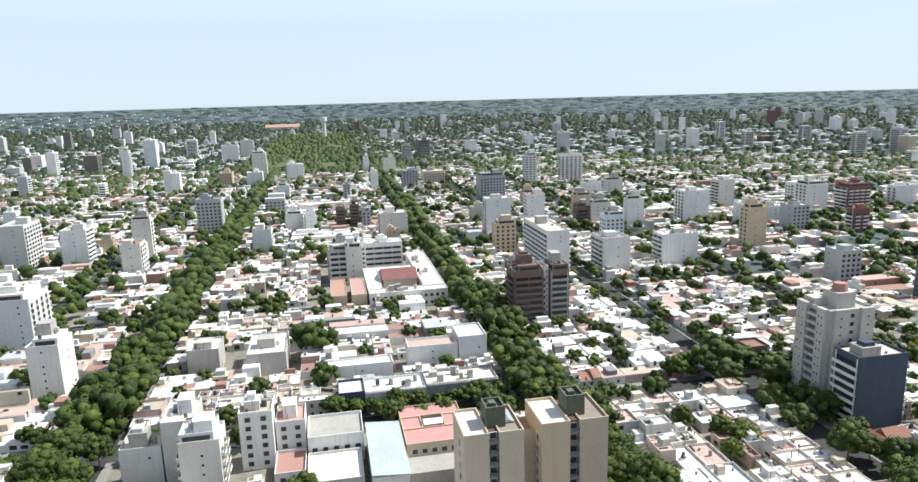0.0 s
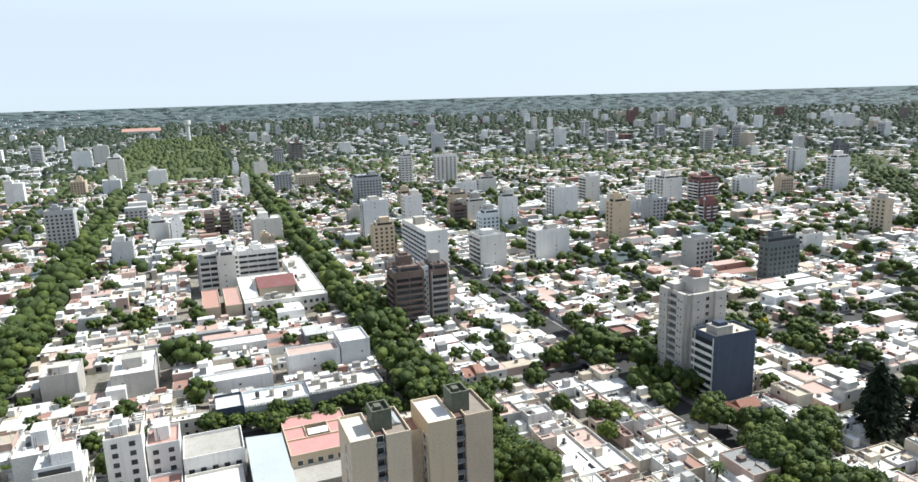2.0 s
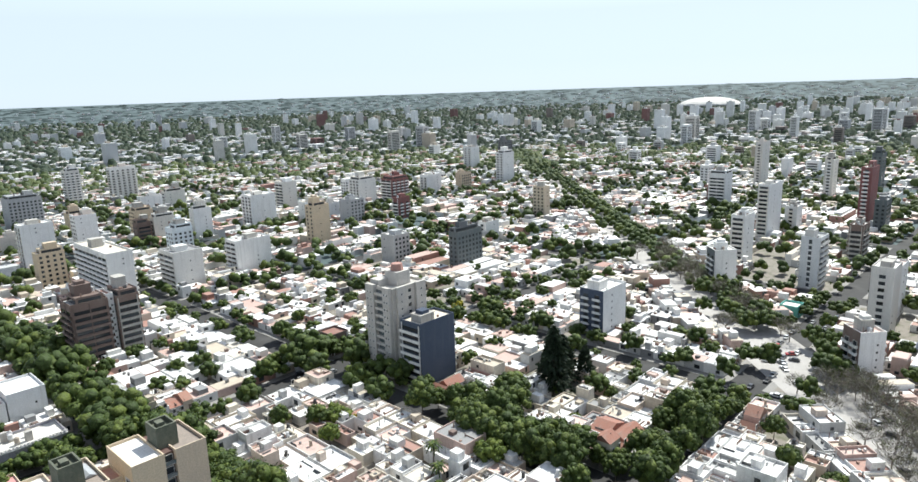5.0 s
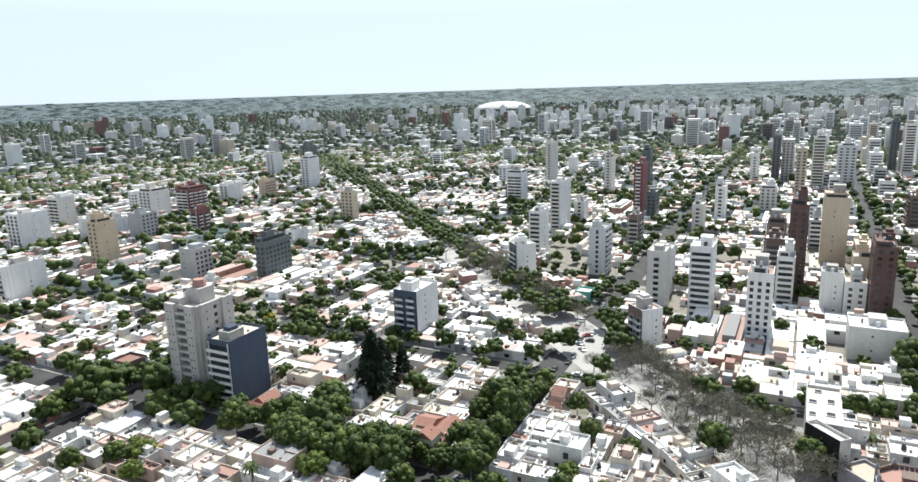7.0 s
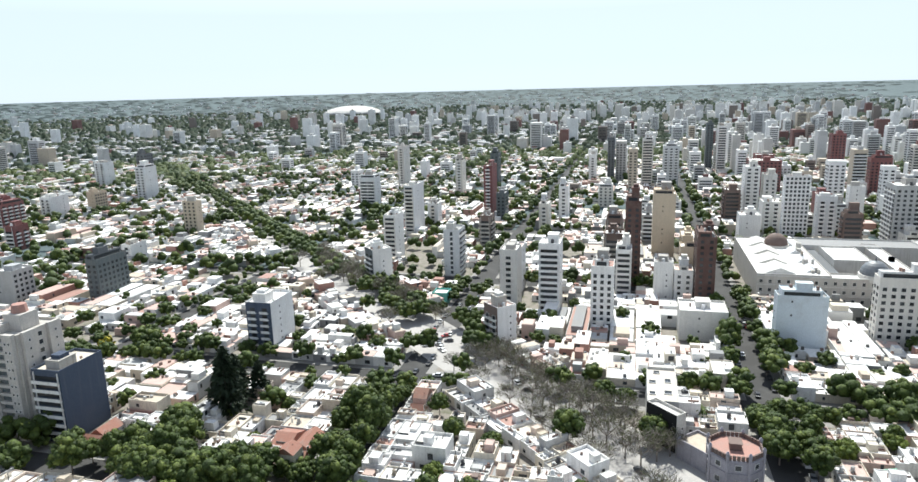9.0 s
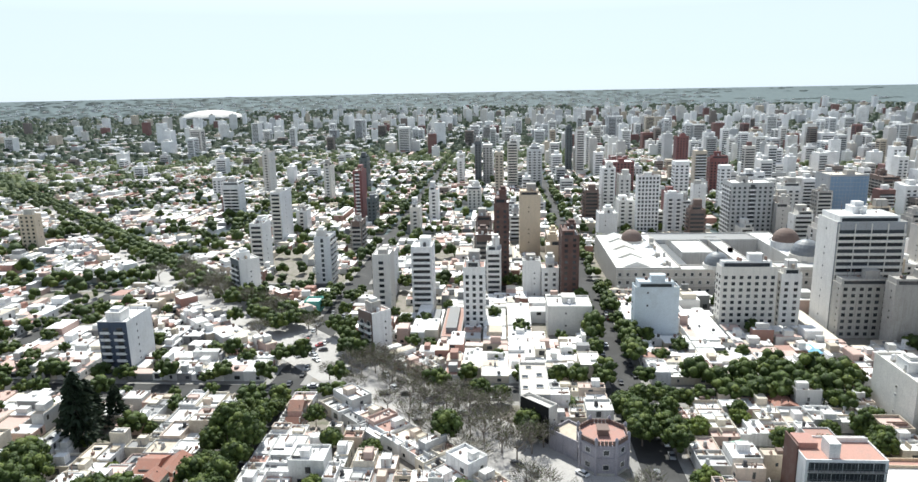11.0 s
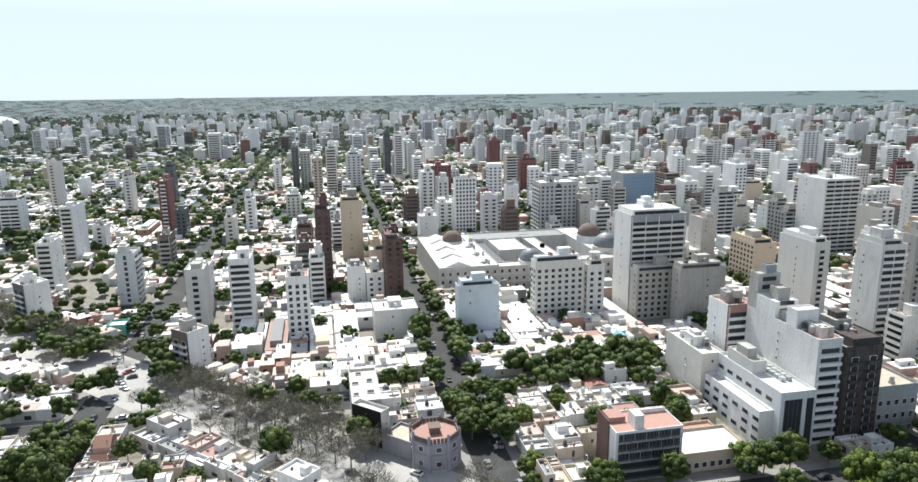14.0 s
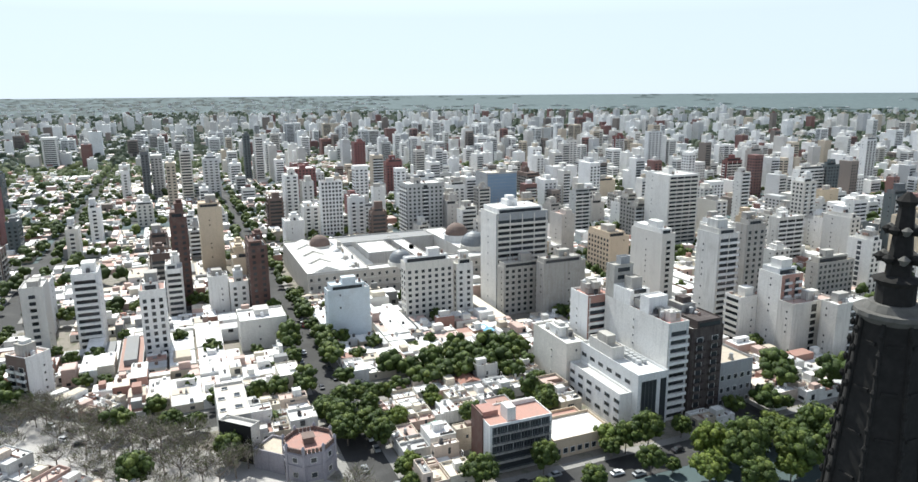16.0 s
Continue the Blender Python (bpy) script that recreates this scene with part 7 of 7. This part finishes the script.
# the wooded end of the diagonal
er = random.Random(41)
for k in range(170):
    u, off = er.uniform(770, 1080), er.uniform(-24, 24)
    x, y = 145 + (u - off) * 0.7071, -46 + (u + off) * 0.7071
    if not blocked(x - 3, y - 3, x + 3, y + 3):
        mid_trees.append((x, y, 0, er.uniform(0.8, 1.3)))

# ---- city further out ----
fr = np.random.default_rng(5)
far_rows, woods = [], []
for gx in range(-30, 36):
    for gy in range(-36, 36):
        x0, y0 = gx * 134.0 + 72, gy * 134.0 + 84
        cx, cy = x0 + 67, y0 + 67
        r = math.hypot(cx, cy)
        if r < 1180 or r > 4780 or not seen_way(cx, cy) or in_park(cx, cy):
            continue
        az = math.degrees(math.atan2(-cx, cy))
        if r > 3500 and fr.random() < min(0.93, max(0.0, (-az - 100) / 16)) * min(1, (r - 3500) / 500):
            continue
        town = math.exp(-((az + 112) / 34) ** 2) * (1.0 if r < 2600 else 0.35) + 0.12
        n = int(34 if r < 2000 else 15 if r < 3000 else 8 if r < 3500 else 2 if r < 4500 else 0)
        px, py = cx + fr.uniform(-58, 58, n), cy + fr.uniform(-58, 58, n)
        k = 1.0 if r < 2400 else 1.2
        for a, b in zip(px, py):
            if math.hypot(a, b) < 1240:
                continue
            w, d, h = fr.uniform(7, 12) * k, fr.uniform(8, 15) * k, fr.uniform(3.2, 7.0)
            far_rows.append((a, b, rise(a, b) - 0.6, w, d, h + 0.6, 0))
        nt = int(14 if r < 2000 else 9 if r < 3000 else 6 if r < 3500 else 0)
        edge = int(20 if r < 2000 else 14 if r < 3000 else 8 if r < 3500 else 0)
        ta, tb = list(cx + fr.uniform(-60, 60, nt)), list(cy + fr.uniform(-60, 60, nt))
        for q in range(edge):
            u, e = fr.uniform(-67, 67), fr.choice((-62, 62, -72, 72))
            ta.append(cx + (u if q % 2 else e))
            tb.append(cy + (e if q % 2 else u))
        for a, b in zip(ta, tb):
            far_trees.append((a, b, rise(a, b) - 0.5, fr.uniform(0.8, 1.5) * (1.05 if r < 2000 else 1.35)))
        for q in range(5 if r > 3000 else 0):
            a, b = cx + fr.uniform(-67, 67), cy + fr.uniform(-67, 67)
            woods.append((a, b, rise(a, b) - 1.0, fr.uniform(1.4, 2.6)))
        m = fr.poisson(4.6 * town if r < 2600 else 1.5 * town if r < 3300 else 0)
        for q in range(m):
            a, b = cx + fr.uniform(-55, 55), cy + fr.uniform(-55, 55)
            w, d, h = fr.uniform(10, 22), fr.uniform(10, 22), fr.choice((14, 20, 26, 32, 38, 46)) * fr.uniform(0.8, 1.1)
            z = float(rise(a, b)) - 0.6
            join_tower(a, b, w, d, h, z, fr.random(), r < 1750)
tagged(new("ground", Shape().box(-145, 1050, -0.5, 135, 2300, 0.08).mesh("ground", M_GRASS)), "wooded park lawn between two avenues", "park", kind="structure")
for k in range(520):
    a, b = fr.choice((-180, 172)) + fr.uniform(-42, 42), fr.uniform(1040, 2300)
    far_trees.append((a, b, rise(a, b) - 0.5, fr.uniform(0.8, 1.4)))
    if k % 2:
        a, b = fr.choice((-182, 174)) + fr.uniform(-36, 36), fr.uniform(1180, 2300)
        far_rows.append((a, b, rise(a, b) - 0.6, fr.uniform(8, 13), fr.uniform(9, 16), fr.uniform(4, 8), 0))
park_trees = []
for k in range(1700):
    a, b = fr.uniform(-142, 132), 1052 + 1245 * fr.random() ** 1.2
    if noise.noise((a * 0.02, b * 0.008, 3.0)) > -0.3:
        park_trees.append((a, b, rise(a, b) - 0.5, fr.uniform(0.7, 1.3)))

v, f = many_boxes(mid_rows)
lump("houses", v, f, M_HOUSE_I, "packed low plaster houses of the middle city", "houses")
v, f = many_boxes(mid_roofs)
M_ROOFS_I = surface("flat_roof_coating_far", [BRIGHT_WHITE, OFF, BRIGHT_WHITE, SAND, WHITE, TERRA, BRIGHT_WHITE, OFF, GREY, CREAM, PINK, BRIGHT_WHITE, WHITE, (0.5, 0.35, 0.3)], pick="island", rough=0.7, stain=0.3, stain_scale=0.2, bump=0)
lump("roofs", v, f, M_ROOFS_I, "white and red flat roofs of the middle city", "roofs")
v, f = many_boxes(mid_clutter)
lump("roof_clutter", v, f, M_CLUT, "chimneys, tanks and vents on the middle roofs", "chimneys")
v, f = many_boxes(mid_panes)
lump("house_windows", v, f, M_GLASS, "dark side windows of the middle houses", "windows")
v, f = many_boxes(far_rows)
M_FARH = surface("far_house_paint", [OFF, (0.66, 0.66, 0.66), (0.56, 0.56, 0.56), WHITE, (0.6, 0.6, 0.6), OFF, (0.58, 0.54, 0.5), (0.5, 0.42, 0.38)], pick="island", rough=0.8, stain=0.3, stain_scale=0.1, bump=0)
lump("far_houses", v, f, M_FARH, "small pale houses far away", "houses")
v, f = many_boxes(far_towers)
M_FART = surface("far_tower_paint", [WHITE, OFF, (0.6, 0.57, 0.52), WHITE, GREY, OFF, WHITE, SAND, OFF, (0.19, 0.10, 0.09), WHITE, (0.2, 0.17, 0.15), OFF, WHITE, (0.5, 0.5, 0.5), (0.55, 0.53, 0.5)], pick="island", stain=0.3, stain_scale=0.08, bump=0)
lump("far_towers", v, f, M_FART, "apartment towers far away", "buildings")
v, f = many_boxes(far_glass)
lump("far_windows", v, f, M_GLASS, "window bands of far towers", "windows")
v, f = many_boxes(far_bands)
lump("far_balconies", v, f, M_WHITE, "balcony bands of far towers", "balconies")
plant_mid([q for q in mid_trees if math.hypot(q[0], q[1]) < 370], "trees", M_LEAF, FINET, "leafy trees of the near streets and yards")
plant_mid([q for q in mid_trees if math.hypot(q[0], q[1]) >= 370 and math.hypot(q[0], q[1]) < 720], "trees", M_LEAF, MIDT, "leafy trees of the middle city")
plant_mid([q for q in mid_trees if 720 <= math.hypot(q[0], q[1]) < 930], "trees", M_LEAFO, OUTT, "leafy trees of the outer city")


def canopy(seed):
    """A far crown: an uneven five-sided dome, as corners and quads."""
    g = np.random.default_rng(seed)
    v, f = [], []
    for z, r in ((2.0, 5.2), (7.0, 3.2)):
        for i in range(6):
            a = i * math.tau / 6 + g.uniform(-0.3, 0.3)
            q = r * g.uniform(0.75, 1.25)
            v.append((q * math.cos(a), q * math.sin(a), z + g.uniform(-0.9, 0.9)))
    for i in range(6):
        j = (i + 1) % 6
        f.append((i, j, 6 + j, 6 + i))
    f += [(6, 7, 8, 9), (6, 9, 10, 11)]
    return np.array(v), np.array(f)


FART = [canopy(60 + i) for i in range(8)]
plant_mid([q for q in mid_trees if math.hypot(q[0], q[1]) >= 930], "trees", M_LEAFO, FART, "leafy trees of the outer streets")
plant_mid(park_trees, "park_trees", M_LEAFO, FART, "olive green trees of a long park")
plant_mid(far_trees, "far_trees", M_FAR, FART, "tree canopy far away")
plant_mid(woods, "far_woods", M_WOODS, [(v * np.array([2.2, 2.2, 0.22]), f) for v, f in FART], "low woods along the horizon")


# ---- cars ----
def car_kind(paint, name, wheels=True):
    """One parked car: body, cabin glass, roof, four wheels."""
    root = new("car")
    body = Shape()
    prof = ((-2.05, 0.35), (-2.1, 0.75), (-1.5, 0.9), (1.35, 0.92), (2.0, 0.82), (2.12, 0.55), (2.05, 0.3))
    b = len(body.v)
    for y in (-0.85, 0.85):
        body.v += [(x, y, z) for x, z in prof]
    n = len(prof)
    body.f += [tuple(range(n)), tuple(range(2 * n - 1, n - 1, -1))]
    body.f += [(i, n + i, n + (i + 1) % n, (i + 1) % n) for i in range(n)]
    part("body", body, paint, root)
    cab = Shape()
    cab.v += [(-1.55, -0.8, 0.88), (1.1, -0.8, 0.88), (1.1, 0.8, 0.88), (-1.55, 0.8, 0.88), (-1.15, -0.66, 1.4), (0.45, -0.66, 1.4), (0.45, 0.66, 1.4), (-1.15, 0.66, 1.4)]
    cab.f += [(0, 1, 5, 4), (1, 2, 6, 5), (2, 3, 7, 6), (3, 0, 4, 7), (4, 5, 6, 7)]
    part("cabin_glass", cab, M_GLASS, root, "dark car windows")
    part("roof", Shape().box(-1.12, -0.64, 1.38, 0.42, 0.64, 1.45), paint, root)
    if wheels:
        for x in (-1.3, 1.3):
            for y in (-0.82, 0.82):
                w = part("wheel", Shape().beam((0, -0.1, 0), (0, 0.1, 0), 0.32, 0.32, 12), M_SLATE, root)
                w.matrix_basis = pose(x, y, 0.32)
    else:
        part("running_gear", Shape().beam((-1.3, -0.92, 0.32), (-1.3, 0.92, 0.32), 0.32, 0.32, 8).beam((1.3, -0.92, 0.32), (1.3, 0.92, 0.32), 0.32, 0.32, 8), M_SLATE, root)
    return tagged(root, name + " car standing by the kerb", "car", "cars on the streets")


def paint_mat(name, col):
    m, nt, bsdf = base_mat(name, 0.3)
    bsdf.inputs["Base Color"].default_value = (*col, 1)
    bsdf.inputs["Coat Weight"].default_value = 0.4
    return m


CARS = [car_kind(paint_mat("white_car_paint", (0.75, 0.75, 0.75)), "white"), car_kind(paint_mat("grey_car_paint", (0.3, 0.31, 0.32)), "silver grey"), car_kind(paint_mat("black_car_paint", (0.03, 0.03, 0.035)), "black"), car_kind(paint_mat("red_car_paint", (0.35, 0.04, 0.04)), "dark red")]
FAR_CARS = [car_kind(bpy.data.materials[m], n, False) for m, n in (("white_car_paint", "white"), ("grey_car_paint", "silver grey"), ("black_car_paint", "black"), ("red_car_paint", "dark red"))]
cr = random.Random(3)
spots = []
for axis, q, lo, hi in (("y", -46, 160, 420), ("x", 150, -200, 75), ("y", 84, 160, 330), ("x", 232, -40, 75), ("y", 219, 80, 226)):
    p = lo
    while p < hi:
        p += cr.uniform(5.6, 13)
        side = cr.choice((-1, 1))
        off = side * cr.choice((4.6, 4.6, 1.8))
        spots.append((p, q + off, 0 if side > 0 else 180) if axis == "y" else (q + off, p, 90 if side > 0 else 270))
for k in range(16):
    u, off = cr.uniform(20, 190), cr.choice((-7.5, 7.5, 2.5, -2.5))
    spots.append((145 + (u - off) * 0.7071, -46 + (u + off) * 0.7071, 45.5))
first = {}
for x, y, a in spots:
    if math.hypot(x, y) > 380 or any(math.hypot(x - u, y - v) < 4.6 for u, v in first):
        continue
    first[(x, y)] = 1
    copy_thing(cr.choices(CARS if math.hypot(x, y) < 215 else FAR_CARS, (5, 4, 3, 1))[0], pose(x, y, 0.19 if a == 45.5 or diag_off(x, y) < 16 else 0.035, 0, 0, a + cr.uniform(-3, 3)))
for i, c in enumerate(CARS):
    c.matrix_basis = pose(262 + 5.5 * i, 78 + 3 * (i % 2), 0.19, 0, 0, 40 + 30 * i)
for i, c in enumerate(FAR_CARS):
    c.matrix_basis = pose(266 + 6 * i, 86 + 2 * (i % 2), 0.19, 0, 0, 120 + 25 * i)
